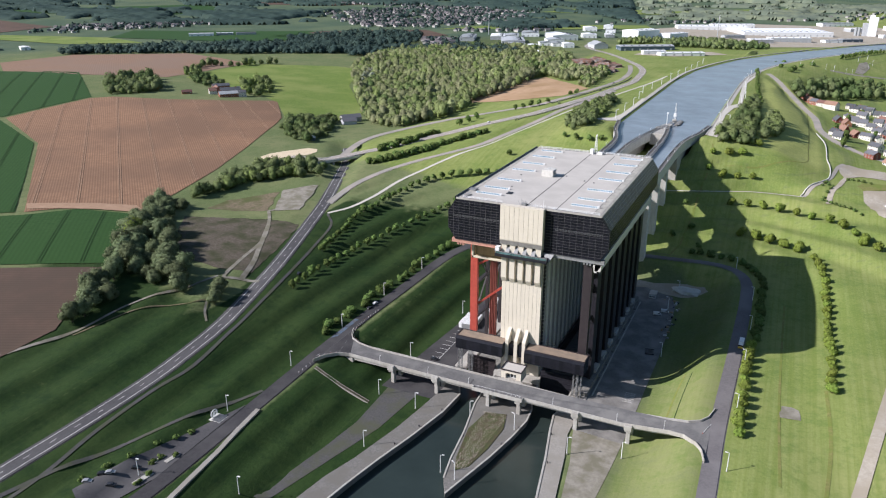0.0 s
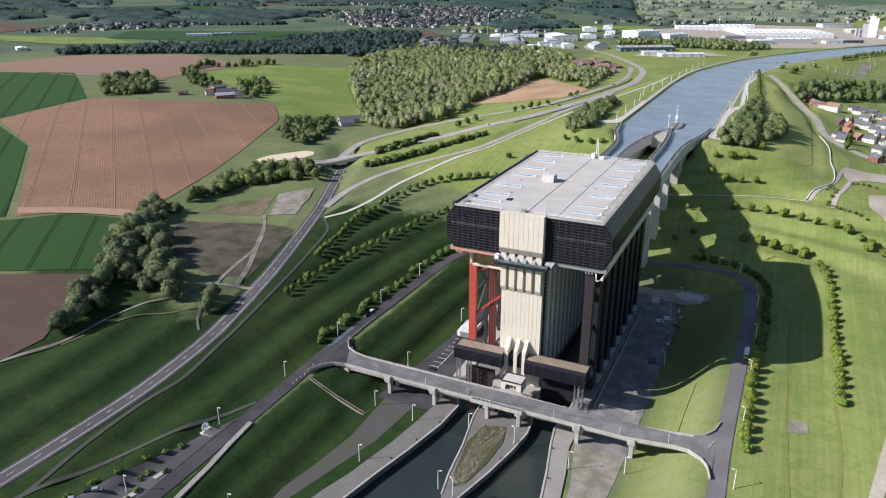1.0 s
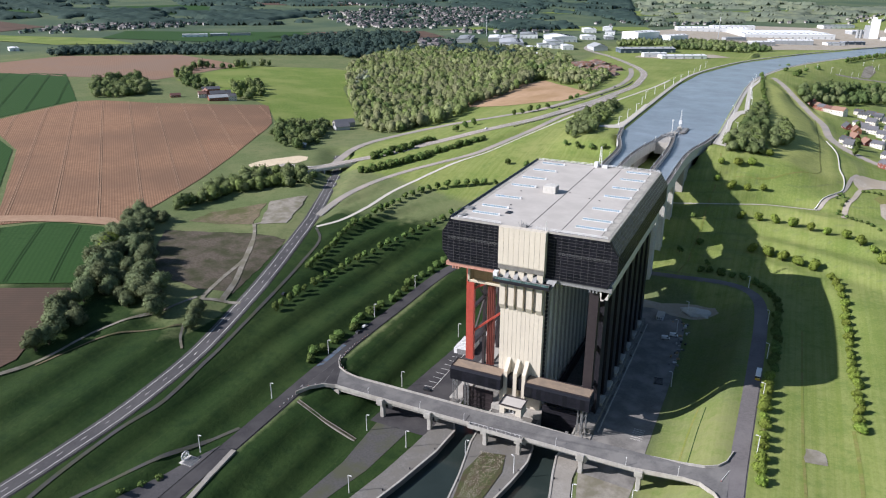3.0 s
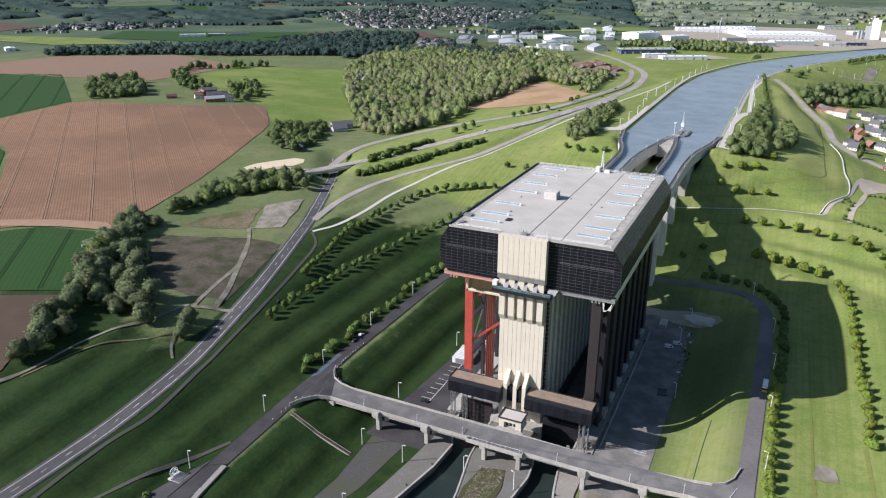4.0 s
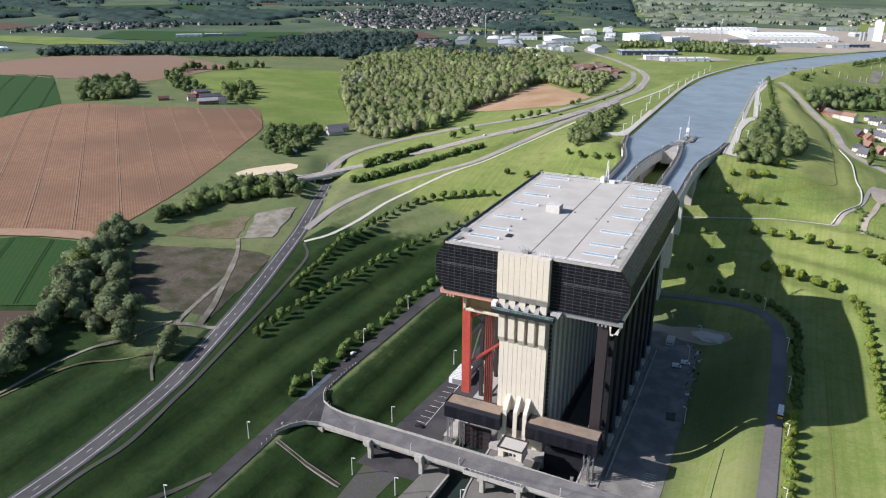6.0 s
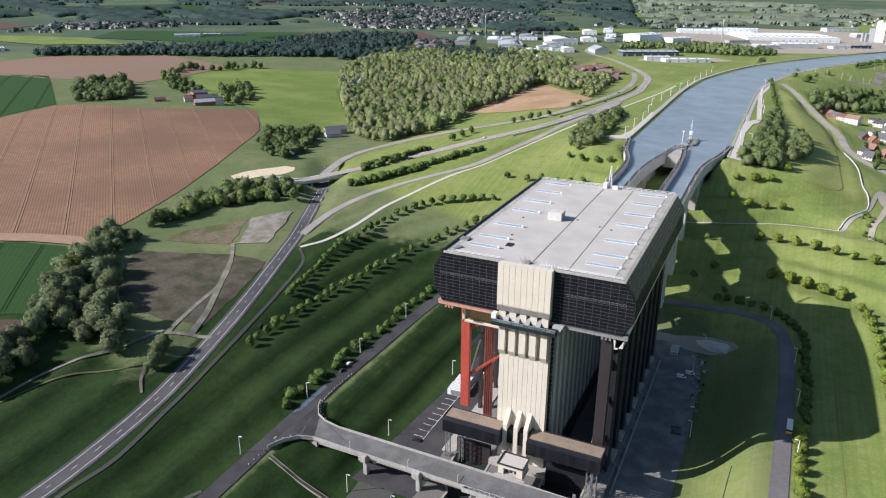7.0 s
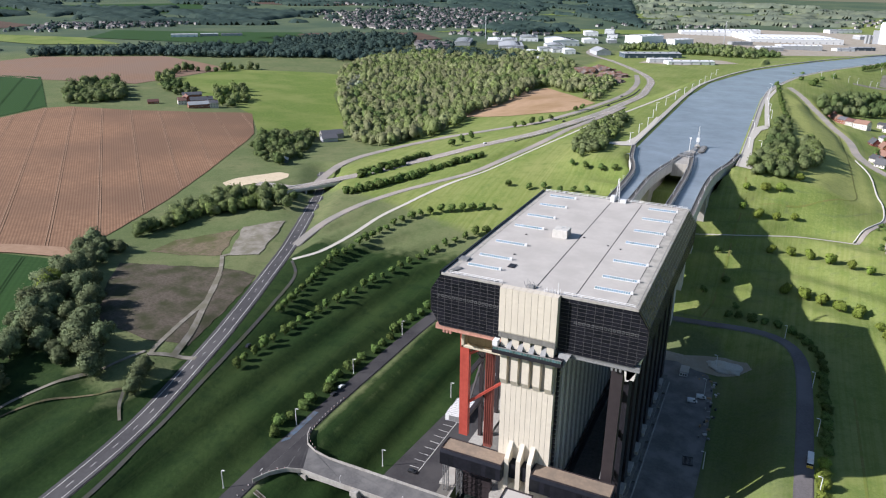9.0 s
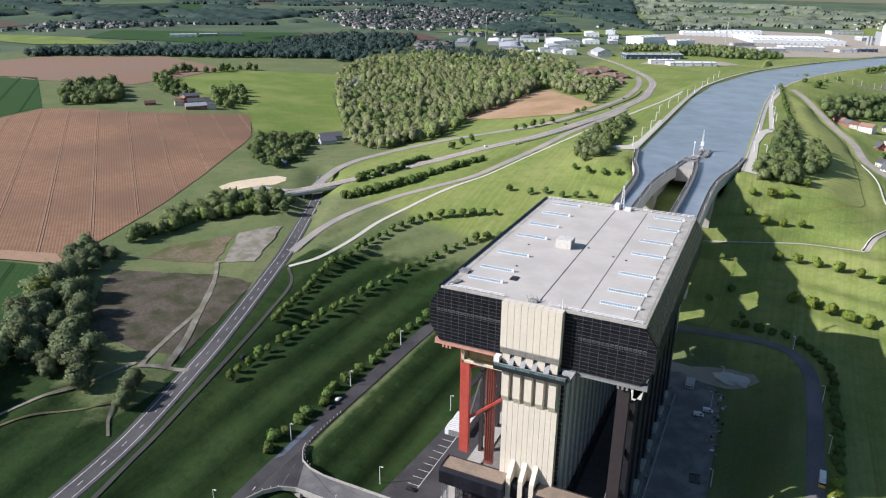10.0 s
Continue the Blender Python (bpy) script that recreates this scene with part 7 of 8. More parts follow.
wood("woodland", scatter([(-312, 800), (-272, 880), (-205, 790), (-178, 860), (-230, 960), (-290, 1040), (-330, 1120), (-420, 1230), (-480, 1200), (-400, 1030), (-300, 880)], 11.5, 77), 12, 13, 230, 0.62, "crown_wood", "spring wood behind the tan field", 77)
BELT = [(-338, 104), (-347, 122), (-350, 150), (-352, 196), (-340, 226), (-322, 232), (-282, 226), (-272, 208), (-292, 196), (-318, 176), (-330, 140), (-340, 104)]
wood("tree_belt", scatter(BELT, 7.5, 72), 9, 8.5, 420, 0.45, "crown_belt", "belt of green trees and shrubs beside the road", 20)
wood("barn_trees", scatter([(-440, 352), (-461, 403), (-436, 418), (-424, 450), (-405, 424), (-361, 348), (-362, 307), (-387, 311)], 9, 75), 9, 7.5, 420, 0.48, "crown_belt", "dark trees and shrubs beside the barn", 75)
WOOD = [(-660, 868), (-729, 1133), (-632, 1264), (-504, 1202), (-400, 1010), (-280, 855), (-276, 690), (-300, 610), (-278, 560), (-275, 482), (-310, 410), (-350, 430), (-419, 511), (-540, 680)]
wood("woodland", scatter(WOOD, 9.6, 5), 10.5, 13.5, 170, 0.68, "crown_wood", "dense spring wood in olive and grey green", 6, 0.36, 4, 0.25)
wood("woodland", scatter([(-98, 457), (-90, 501), (-82, 556), (-68, 529), (-66, 457), (-58, 367), (-74, 348), (-90, 378)], 6.0, 7), 7, 6.5, 230, 0.42, "crown_belt", "grove of dark green shrubs on the bank", 8)
wood("woodland", scatter([(62, 346), (90, 354), (93, 372), (87, 400), (89, 470), (85, 545), (80, 605), (75, 600), (72, 545), (70, 470), (66, 400), (60, 362)], 5.6, 9), 8, 8, 330, 0.40, "crown_belt", "grove of dark green shrubs by the canal", 10)
wood("woodland", scatter([(97, 390), (112, 426), (110, 470), (104, 515), (99, 505), (96, 440)], 5.6, 11), 8.5, 10, 340, 0.40, "crown_belt", "grove of dark green trees by the canal", 12)
wood("woodland", scatter([(-250, 950), (-205, 880), (-165, 700), (-145, 690), (-160, 800), (-175, 960), (-200, 1010)], 9, 15), 8, 8, 110, 0.7, "crown_wood", "belt of trees beside the road bend", 16)
wood("woodland", scatter([(-720, 1010), (-640, 900), (-400, 1230), (-300, 1000), (-260, 1000), (-330, 1240), (-500, 1400), (-660, 1300)], 14, 17), 14, 12, 110, 0.85, "crown_wood", "belts of trees among works yards", 18)
FAR_WOODS = [
    [(-2300, 1500), (-1700, 1900), (-1200, 2500), (-900, 2100), (-700, 1900), (-560, 2200), (-900, 2900), (-1700, 2700), (-2500, 2000)],
    [(-400, 2500), (-100, 2900), (500, 3000), (900, 2800), (1300, 3600), (-100, 3900), (-900, 3300)],
    [(-3400, 2000), (-2600, 2050), (-2300, 2500), (-1800, 2250), (-1750, 2050), (-2400, 1650), (-3200, 1700)],
    [(-1600, 3050), (-900, 3100), (-400, 2900), (-500, 3300), (-1400, 3400)],
    [(600, 3000), (1500, 2700), (2200, 3200), (1500, 3900), (600, 3600)],
    [(-2600, 2400), (-1700, 3000), (-800, 3500), (200, 4100), (-600, 4500), (-2200, 3900), (-3300, 3000)],
    [(-3600, 1400), (-2600, 1500), (-2500, 1900), (-3300, 2600), (-4200, 2200)],
]
TOWN = [(-1900, 2500), (-1330, 1960), (-1000, 1980), (-900, 2500), (-980, 3000), (-1600, 3100)]


def within(outline, x, y):
    hit = np.zeros(np.shape(x), bool)
    for (ax, ay), (bx, by) in zip(outline, outline[1:] + outline[:1]):
        if ay != by:
            hit ^= ((ay > y) != (by > y)) & (x < (bx - ax) * (y - ay) / (by - ay) + ax)
    return hit


def canopy(name, side, mat, label, level, seed):
    """Far woods as one closed, lumpy canopy, cut into strips and clearings."""
    gx, gy = np.arange(-4200, 2300, 13.0), np.arange(1400, 4560, 13.0)
    x, y = np.meshgrid(gx, gy)
    rs = np.random.RandomState(seed)
    x, y = x + rs.uniform(-3, 3, x.shape), y + rs.uniform(-3, 3, y.shape)
    grow = np.zeros(x.shape, bool)
    for outline in FAR_WOODS:
        grow |= within(outline, x, y)
    grow &= side(x, y)
    at = np.argwhere(grow)
    keep = np.zeros(x.shape, bool)
    for i, j in at:
        px, py = x[i, j], y[i, j]
        gap = noise.noise((px / 330 + 0.002 * py, py / 150, 3.1)) + 0.5 * noise.noise((px / 70, py / 70, 8.0))
        if gap > level and not (-1800 < px < -950 and 2020 < py < 2950 and noise.noise((px / 150, py / 150, 0.6)) > -0.22):
            keep[i, j] = True
    solid_cell = keep[:-1, :-1] & keep[1:, :-1] & keep[:-1, 1:] & keep[1:, 1:]
    pad = np.pad(keep, 1)
    rim = keep & ~(pad[:-2, 1:-1] & pad[2:, 1:-1] & pad[1:-1, :-2] & pad[1:-1, 2:])
    base = ground_height(x.ravel(), y.ravel()).reshape(x.shape)
    tall = 12 + rs.uniform(-4.5, 4.5, x.shape) + 4 * np.sin(x / 37 + y / 53) * np.sin(y / 31)
    z = base + np.where(rim, -1.0, tall)
    order = -np.ones(x.shape, int)
    used = np.zeros(x.shape, bool)
    for di in (0, 1):
        for dj in (0, 1):
            used[di:di + solid_cell.shape[0], dj:dj + solid_cell.shape[1]] |= solid_cell
    order[used] = np.arange(used.sum())
    c = np.argwhere(solid_cell)
    faces = np.stack([order[c[:, 0], c[:, 1]], order[c[:, 0], c[:, 1] + 1], order[c[:, 0] + 1, c[:, 1] + 1], order[c[:, 0] + 1, c[:, 1]]], -1)
    me = bpy.data.meshes.new(name)
    me.from_pydata(np.stack([x[used], y[used], z[used]], -1).tolist(), [], faces.tolist())
    me.shade_smooth()
    shade = [min(1.0, max(0.0, 0.5 + 0.6 * noise.noise((px / 120, py / 90, seed)) + d)) for px, py, d in zip(x[used], y[used], rs.uniform(-0.22, 0.22, used.sum()))]
    me.attributes.new("shade_of_crown", 'FLOAT', 'POINT').data.foreach_set("value", np.array(shade, np.float32))
    tagged(piece(name, me, mat), label, "trees", "", "stuff")


# the west half carries the haze tint, the east half the sunlit one
canopy("woodland", lambda x, y: x <= -0.24 * y + 200, "crown_far", "far dark woods to the horizon, tinted with haze", -0.20, 19)
canopy("woodland", lambda x, y: x > -0.24 * y + 200, "crown_pale", "far woods in strips to the horizon, lightened as if sunlit", -0.02, 29)
wood("copse", scatter([(-784, 395), (-889, 487), (-889, 560), (-824, 533), (-747, 462), (-760, 424)], 12, 61), 13, 12, 300, 0.7, "crown_belt", "copse of grey-green trees beside the farm", 61)
wood("farm_trees", along([(-861, 629), (-899, 729), (-853, 760), (-843, 812), (-808, 836)], 14, 3) + scatter([(-709, 597), (-691, 650), (-607, 554), (-593, 500), (-630, 514)], 14, 62) + scatter([(-863, 628), (-853, 660), (-742, 589), (-702, 554), (-715, 530), (-781, 562)], 16, 63), 11, 10, 280, 0.7, "crown_belt", "trees and hedges round the farm", 62)
plant(small_trees, along([(60, 978), (71, 773), (81, 639), (86, 580)], 9, 1.5), "row of young trees by the canal", (0.6, 1.0), 63)
plant(bush_trees, [(115, 990), (111, 961), (143, 1077), (95, 995), (84, 1099), (97, 1107), (125, 1034)], "lone bushes on the meadow", (1.2, 1.9), 64)
plant(conifers, along([(190, 1200), (232, 1290), (280, 1370)], 11, 1), "thin row of trees by the canal", (0.6, 0.85), 65)
plant(bush_trees, [(152, 332), (155, 327), (158, 322), (156, 316), (154, 311), (152, 305), (151, 300), (154, 297), (157, 293), (160, 290), (163, 287), (166, 285), (170, 283), (173, 281), (178, 278), (170, 351), (174, 352), (178, 351), (182, 348), (187, 345), (150, 322), (154, 336)], "low hedge by the gravel car park", (0.35, 0.5), 66)
plant([silver_tree], [(-534, 695), (-548, 728), (-560, 755), (-572, 790), (-546, 752)], "silver willows at the wood", (1.0, 1.3), 67)
wood("woodland", scatter([(115, 790), (123, 860), (150, 935), (195, 1000), (262, 1065), (310, 1060), (300, 990), (250, 965), (200, 885), (165, 875), (130, 790)], 11.5, 68), 11, 12, 150, 0.55, "crown_belt", "wood behind the village houses", 68)
wood("woodland", scatter([(-207, 1677), (-133, 1824), (-2, 1778), (57, 1639), (-1, 1549), (-101, 1545), (-179, 1547)], 13, 69) + scatter([(-323, 1639), (-232, 1787), (-211, 1656), (-295, 1547)], 13, 70), 12, 11, 90, 0.7, "crown_belt", "belt of trees among canal works", 69)
wood("woodland", scatter([(-847, 1131), (-754, 1230), (-660, 1283), (-553, 1304), (-434, 1245), (-489, 1182), (-664, 1173), (-769, 1033)], 14, 71) + scatter([(-1158, 1327), (-1159, 1486), (-1109, 1654), (-913, 1655), (-799, 1402), (-837, 1213), (-852, 1049), (-958, 1066)], 19, 72) + scatter([(-1433, 807), (-1317, 989), (-1205, 1058), (-1085, 1231), (-887, 1191), (-809, 1074), (-1021, 950), (-1211, 891), (-1372, 775)], 15, 73), 17, 13, 85, 1.0, "crown_far", "dark wood beyond the fields", 73, 0.45, 4, 0.3)


# the pattern trees have done their work
for pattern in round_trees + small_trees + bush_trees + big_trees + [lime_tree, silver_tree] + conifers:
    for ob in [*pattern.children_recursive, pattern]:
        bpy.data.objects.remove(ob)


# ---- houses, farms and works ----
def stand(x, y):
    return float(ground_height(np.array(float(x)), np.array(float(y))))


def house(x, y, turn, wide, long, eaves, ridge, wall, roof_mat, words, category="house", group="", chimney=True, windows=True, name="house"):
    """A gabled house: walls, two roof planes with overhang, chimney, windows and a door."""
    z = stand(x, y)
    root = thing(name, (x, y, z), words, category, group, turn)
    w, l = wide / 2, long / 2
    bm = fresh()
    prof = [(-w, -1.5), (w, -1.5), (w, eaves), (0, ridge), (-w, eaves)]
    solid(bm, [(a, -l, b) for a, b in prof], [(a, l, b) for a, b in prof])
    bmesh.ops.recalc_face_normals(bm, faces=bm.faces[:])
    part("wall", bm, wall, root)
    slope = (ridge - eaves) / w
    bm = fresh()
    for s in (-1, 1):
        o = 0.5
        a, b = (s * (w + o), eaves - slope * o), (0, ridge)
        solid(bm, [(a[0], -l - 0.4, a[1] + 0.05), (b[0], -l - 0.4, b[1] + 0.05), (b[0], -l - 0.4, b[1] + 0.35), (a[0], -l - 0.4, a[1] + 0.35)],
              [(a[0], l + 0.4, a[1] + 0.05), (b[0], l + 0.4, b[1] + 0.05), (b[0], l + 0.4, b[1] + 0.35), (a[0], l + 0.4, a[1] + 0.35)])
    bmesh.ops.recalc_face_normals(bm, faces=bm.faces[:])
    rf = part("roof", bm, roof_mat, root)
    if chimney:
        part("chimney", boxed(0.6, 1.4, l * 0.5, l * 0.5 + 0.9, ridge - 1.2, ridge + 1.1), "brick", rf)
    if windows:
        rows = 2 if eaves > 4 else 1
        for s in (-1, 1):
            n = max(2, int(long / 3))
            for k in range(n):
                yy = -l + long * (k + 0.5) / n
                for r in range(rows):
                    zz = 1.0 + 2.7 * r
                    f = part("window", boxed(min(s * w, s * (w + 0.08)), max(s * w, s * (w + 0.08)), yy - 0.6, yy + 0.6, zz, zz + 1.4), "white_steel", root)
                    part("pane", boxed(min(s * (w + 0.06), s * (w + 0.11)), max(s * (w + 0.06), s * (w + 0.11)), yy - 0.48, yy + 0.48, zz + 0.12, zz + 1.28), "glass_dark", f)
        for r in range(rows):
            f = part("window", boxed(-0.7, 0.7, -l - 0.08, -l, 1.0 + 2.7 * r, 2.4 + 2.7 * r), "white_steel", root)
            part("pane", boxed(-0.55, 0.55, -l - 0.11, -l - 0.06, 1.12 + 2.7 * r, 2.28 + 2.7 * r), "glass_dark", f)
        part("door", boxed(w * 0.45, w * 0.45 + 1.0, -l - 0.07, -l, 0, 2.1), "clad_brown", root)
    return root


def shed(x, y, turn, wide, long, high, wall, roof_mat, words, group="", bays=0, name="works_hall", rise=None):
    """A long low hall with a shallow roof, kerb, doors and rooflights."""
    z = stand(x, y)
    root = thing(name, (x, y, z), words, "hall", group, turn)
    w, l = wide / 2, long / 2
    part("wall", boxed(-w, w, -l, l, -3, high), wall, root)
    up = rise if rise is not None else wide * 0.05
    bm = fresh()
    prof = [(-w - 0.3, high), (w + 0.3, high), (w + 0.3, high + 0.5), (0, high + 0.5 + up), (-w - 0.3, high + 0.5)]
    solid(bm, [(a, -l - 0.3, b) for a, b in prof], [(a, l + 0.3, b) for a, b in prof])
    bmesh.ops.recalc_face_normals(bm, faces=bm.faces[:])
    rf = part("roof", bm, roof_mat, root)
    n = max(2, int(long / 18))
    for k in range(n):
        yy = -l + long * (k + 0.5) / n
        part("rooflight", boxed(w * 0.25, w * 0.75, yy - 1, yy + 1, high + 0.4 + up * 0.2, high + 0.75 + up * 0.65), "glass_side", rf)
        part("gate", boxed(w, w + 0.12, yy - 2, yy + 2, 0, min(4.5, high * 0.7)), "hall_grey", root)
    m = max(1, int(wide / 12))
    for k in range(m):
        xx = -w + wide * (k + 0.5) / m
        part("gate", boxed(xx - 2, xx + 2, -l - 0.12, -l, 0, min(4.5, high * 0.7)), "hall_grey", root)
    return root


r7 = random.Random(71)
# terrace of houses along the village road
row = [(126, 818, "render_wall", "tile_grey"), (134, 806, "brick", "tile_red"), (141, 798, "brick", "tile_red"), (148, 790, "brick", "tile_grey"), (156, 783, "render_wall", "tile_red"), (168, 768, "render_wall", "tile_red")]
for k, (x, y, wall, roof_mat) in enumerate(row):
    big = k == 5
    house(x, y, 58, 9 if not big else 11, 9.6 if not big else 17, 5.6 if not big else 7, 8.6 if not big else 11, wall, roof_mat, "terraced brick house with tiled roof beside the road" if wall == "brick" else "white rendered house with tiled roof beside the road", "house", "houses along the village road")
lane = [(172, 652, 20), (181, 640, 15), (191, 672, 70), (199, 655, 70), (207, 638, 70), (216, 626, 70), (175, 580, 35), (187, 574, 30), (198, 570, 60), (210, 566, 10), (168, 530, 65), (195, 452, 40), (208, 428, 35), (197, 776, 70), (211, 770, 75), (224, 762, 70), (203, 722, 60), (225, 704, 65), (238, 690, 65), (230, 640, 70), (243, 622, 70), (222, 598, 20), (236, 580, 20), (252, 660, 70), (246, 730, 65), (194, 801, 60), (207, 793, 60), (216, 784, 60), (232, 756, 60), (186, 690, 20), (218, 680, 70), (212, 609, 60), (166, 545, 40), (202, 503, 40), (214, 480, 40), (222, 520, 40), (232, 540, 30), (228, 660, 60)]
for k, (x, y, turn) in enumerate(lane):
    wall = "brick" if k in (0, 1, 6, 7, 11, 21) else "render_wall"
    roof_mat = "tile_red" if k in (1, 6, 7, 12, 17) else "tile_grey"
    house(x, y, turn, r7.uniform(7.5, 9.5), r7.uniform(9, 13), r7.choice((3.2, 5.2, 5.4)), r7.uniform(7.2, 9.4), wall, roof_mat, ("red brick house with a " if wall == "brick" else "white rendered house with a ") + ("red tiled roof in the village" if roof_mat == "tile_red" else "grey slate roof in the village"), "house", "village houses")
# the farm
farm = "farm buildings"
house(-627.7, 479, -37.7, 13, 27, 4.6, 8.0, "brick", "hall_grey", "long brick barn with a pale grey roof", "barn", farm, False, name="barn")
house(-615, 493, -37.7, 11, 11, 6.6, 9.4, "render_wall", "tile_grey", "pale two-storey farmhouse beside the barn", "house", farm)
house(-649, 507, -37.7, 9, 30, 4.8, 8.6, "brick", "tile_grey", "brick farm wing with a dark roof", "barn", farm, True)
house(-671, 503, 52.3, 9, 24, 5.0, 9.0, "brick", "tile_red", "brick farmhouse with a red roof", "house", farm)
house(-661, 483, -37.7, 9, 11, 5.4, 9.2, "render_wall", "tile_red", "white gabled farmhouse with a red roof", "house", farm)
house(-690, 532, -37.7, 8, 26, 4.4, 7.8, "brick", "tile_grey", "brick cattle shed behind the farmyard", "barn", farm, False, name="barn")
house(-694, 464, -37.7, 7, 14, 3.0, 5.6, "brick", "tile_red", "low brick farm shed with a red roof", "barn", farm, False, name="barn")
# the grey-roofed barn by the wood
house(-402, 456, -38, 13, 26, 5.4, 9.2, "concrete", "tile_grey", "pale barn with a dark grey roof", "barn", "barns by the wood", False, False, name="barn")
house(-392, 436, -38, 11, 18, 4.4, 7.8, "hall_grey", "tile_grey", "dark grey barn beside a wood", "barn", "barns by the wood", False, False, name="barn")
house(-366, 320, 30, 6, 9, 2.8, 4.6, "hall_blue", "hall_grey", "small blue-grey shed under trees", "shed", "", False, False, name="garden_shed")

# halls along the canal
est = "works halls"
shed(-212, 1452, -62, 46, 128, 9, "hall_blue", "hall_grey", "long dark blue works hall", est)
shed(-112, 1330, -62, 30, 96, 6, "hall_white", "hall_white", "white low hall beside a gravel yard", est)
shed(-172, 1338, -62, 18, 50, 8, "hall_white", "hall_white", "white hall with a curved front", est)
shed(-330, 1470, 30, 34, 60, 8, "hall_grey", "hall_grey", "grey works hall with a sloping roof", est, rise=7)
shed(-300, 1850, -30, 60, 90, 20, "hall_white", "hall_white", "tall white works hall", est)
shed(-215, 1900, -30, 40, 80, 12, "hall_white", "hall_white", "long white sheet metal works hall", est)
shed(-170, 2420, -75, 80, 230, 11, "hall_white", "hall_white", "very long white works hall", est)
shed(49, 2330, -71.6, 230, 267, 11, "hall_white", "hall_white", "very long white warehouse beside the canal", est, rise=1.5)
shed(90, 1960, -70, 40, 110, 11, "hall_grey", "hall_white", "grey and white works hall", est)
shed(-110, 2560, -70, 40, 150, 12, "hall_white", "hall_white", "long white sheet metal works hall", est)
shed(230, 2780, -60, 40, 120, 10, "hall_white", "hall_grey", "grey and white works hall", est)
for x, y, turn, w, l, h, wall, rf in ((-720, 1560, 20, 40, 150, 8, "hall_grey", "hall_grey"), (-650, 1610, 20, 40, 110, 9, "hall_grey", "hall_white"), (-600, 1740, 20, 50, 90, 10, "hall_white", "hall_grey"), (-505, 1700, 25, 60, 90, 11, "hall_grey", "hall_grey"), (-470, 1560, 25, 44, 70, 8, "hall_white", "hall_grey"),
                                      (-540, 1430, 15, 30, 60, 7, "hall_white", "hall_grey"), (-480, 1400, 15, 30, 50, 7, "hall_grey", "hall_white"), (-410, 1280, 20, 24, 44, 7, "hall_white", "hall_white"), (-372, 1255, 20, 20, 34, 6, "hall_white", "hall_grey"), (-440, 1480, 25, 26, 60, 7, "hall_white", "hall_grey"),
                                      (-500, 2040, 20, 40, 70, 11, "hall_white", "hall_white"), (-470, 2170, 10, 30, 60, 12, "hall_white", "hall_white"), (-420, 1990, 10, 30, 40, 9, "hall_white", "hall_grey"), (300, 2560, -60, 40, 90, 10, "hall_grey", "hall_white"), (420, 2650, -60, 40, 80, 12, "hall_white", "hall_white"), (370, 2330, -60, 24, 60, 9, "hall_white", "hall_white"),
                                      (-1511, 1358, -47, 30, 72, 8, "hall_white", "hall_grey"), (-1560, 820, 60, 20, 50, 6, "hall_white", "hall_white"), (-1620, 780, 60, 24, 60, 6, "hall_grey", "hall_grey"), (-1480, 1425, -47, 26, 50, 7, "hall_grey", "hall_grey"), (-1435, 1470, -47, 22, 60, 7, "hall_grey", "tile_grey")):
    shed(x, y, turn, w, l, h, wall, rf, "white sheet metal hall on a works estate" if wall == "hall_white" else "grey sheet metal hall on a works estate", est)
silo = thing("concrete_mill", (321, 2383, stand(321, 2383)), "tall pale concrete mill with silos by the canal", "mill")
part("tower", bevelled(boxed(-10, 14, -12, 12, -3, 58), 0.4), "hall_white", silo, "pale concrete mill tower")
part("annex", boxed(-26, -10, -10, 10, -3, 40), "hall_grey", silo, "grey annex")
part("penthouse", boxed(-8, 4, -8, 8, 58, 64), "hall_white", silo, "pale rooftop box")
for k in range(4):
    bm = fresh()
    bar(bm, (-34 - 9 * (k % 2), -6 + 12 * (k // 2), -3), (-34 - 9 * (k % 2), -6 + 12 * (k // 2), 26), 4.2, 14)
    part("silo", bm, "hall_grey", silo, "grey round silo")
for x, y, h in ((-722, 1716, 62), (-100, 1960, 64)):
    m = thing("radio_mast", (x, y, stand(x, y)), "thin grey radio mast above works halls", "mast", "radio masts")
    bm = fresh()
    bar(bm, (0, 0, -2), (0, 0, h), 1.3, 6, 0.6)
    part("pole", bm, "hall_grey", m)
    bm = fresh()
    for k in range(3):
        box(bm, -1.6, 1.6, -0.3, 0.3, h - 3 - 4 * k, h - 1.5 - 4 * k)
    part("aerials", bm, "hall_white", m, "pale aerial panels")
# scrap heaps by the bend
for x, y, w, h in ((-292, 1062, 24, 8), (-268, 1100, 30, 10), (-222, 1010, 26, 7), (-205, 1050, 28, 9), (-190, 975, 22, 6), (-250, 1150, 26, 8)):
    bm = fresh()
    bmesh.ops.create_icosphere(bm, subdivisions=3, radius=1)
    for v in bm.verts:
        n3 = 1 + 0.5 * noise.noise(v.co * 2.3 + Vector((x, y, 0)))
        v.co = Vector((v.co.x * w * n3, v.co.y * w * 0.8 * n3, max(-0.2, v.co.z) * h * n3))
    ob = part("scrap_mound", bm, "scrap")
    ob.location = (x, y, stand(x, y))
    tagged(ob, "rusty heap of scrap and rubble", "scrap heap", "scrap heaps")

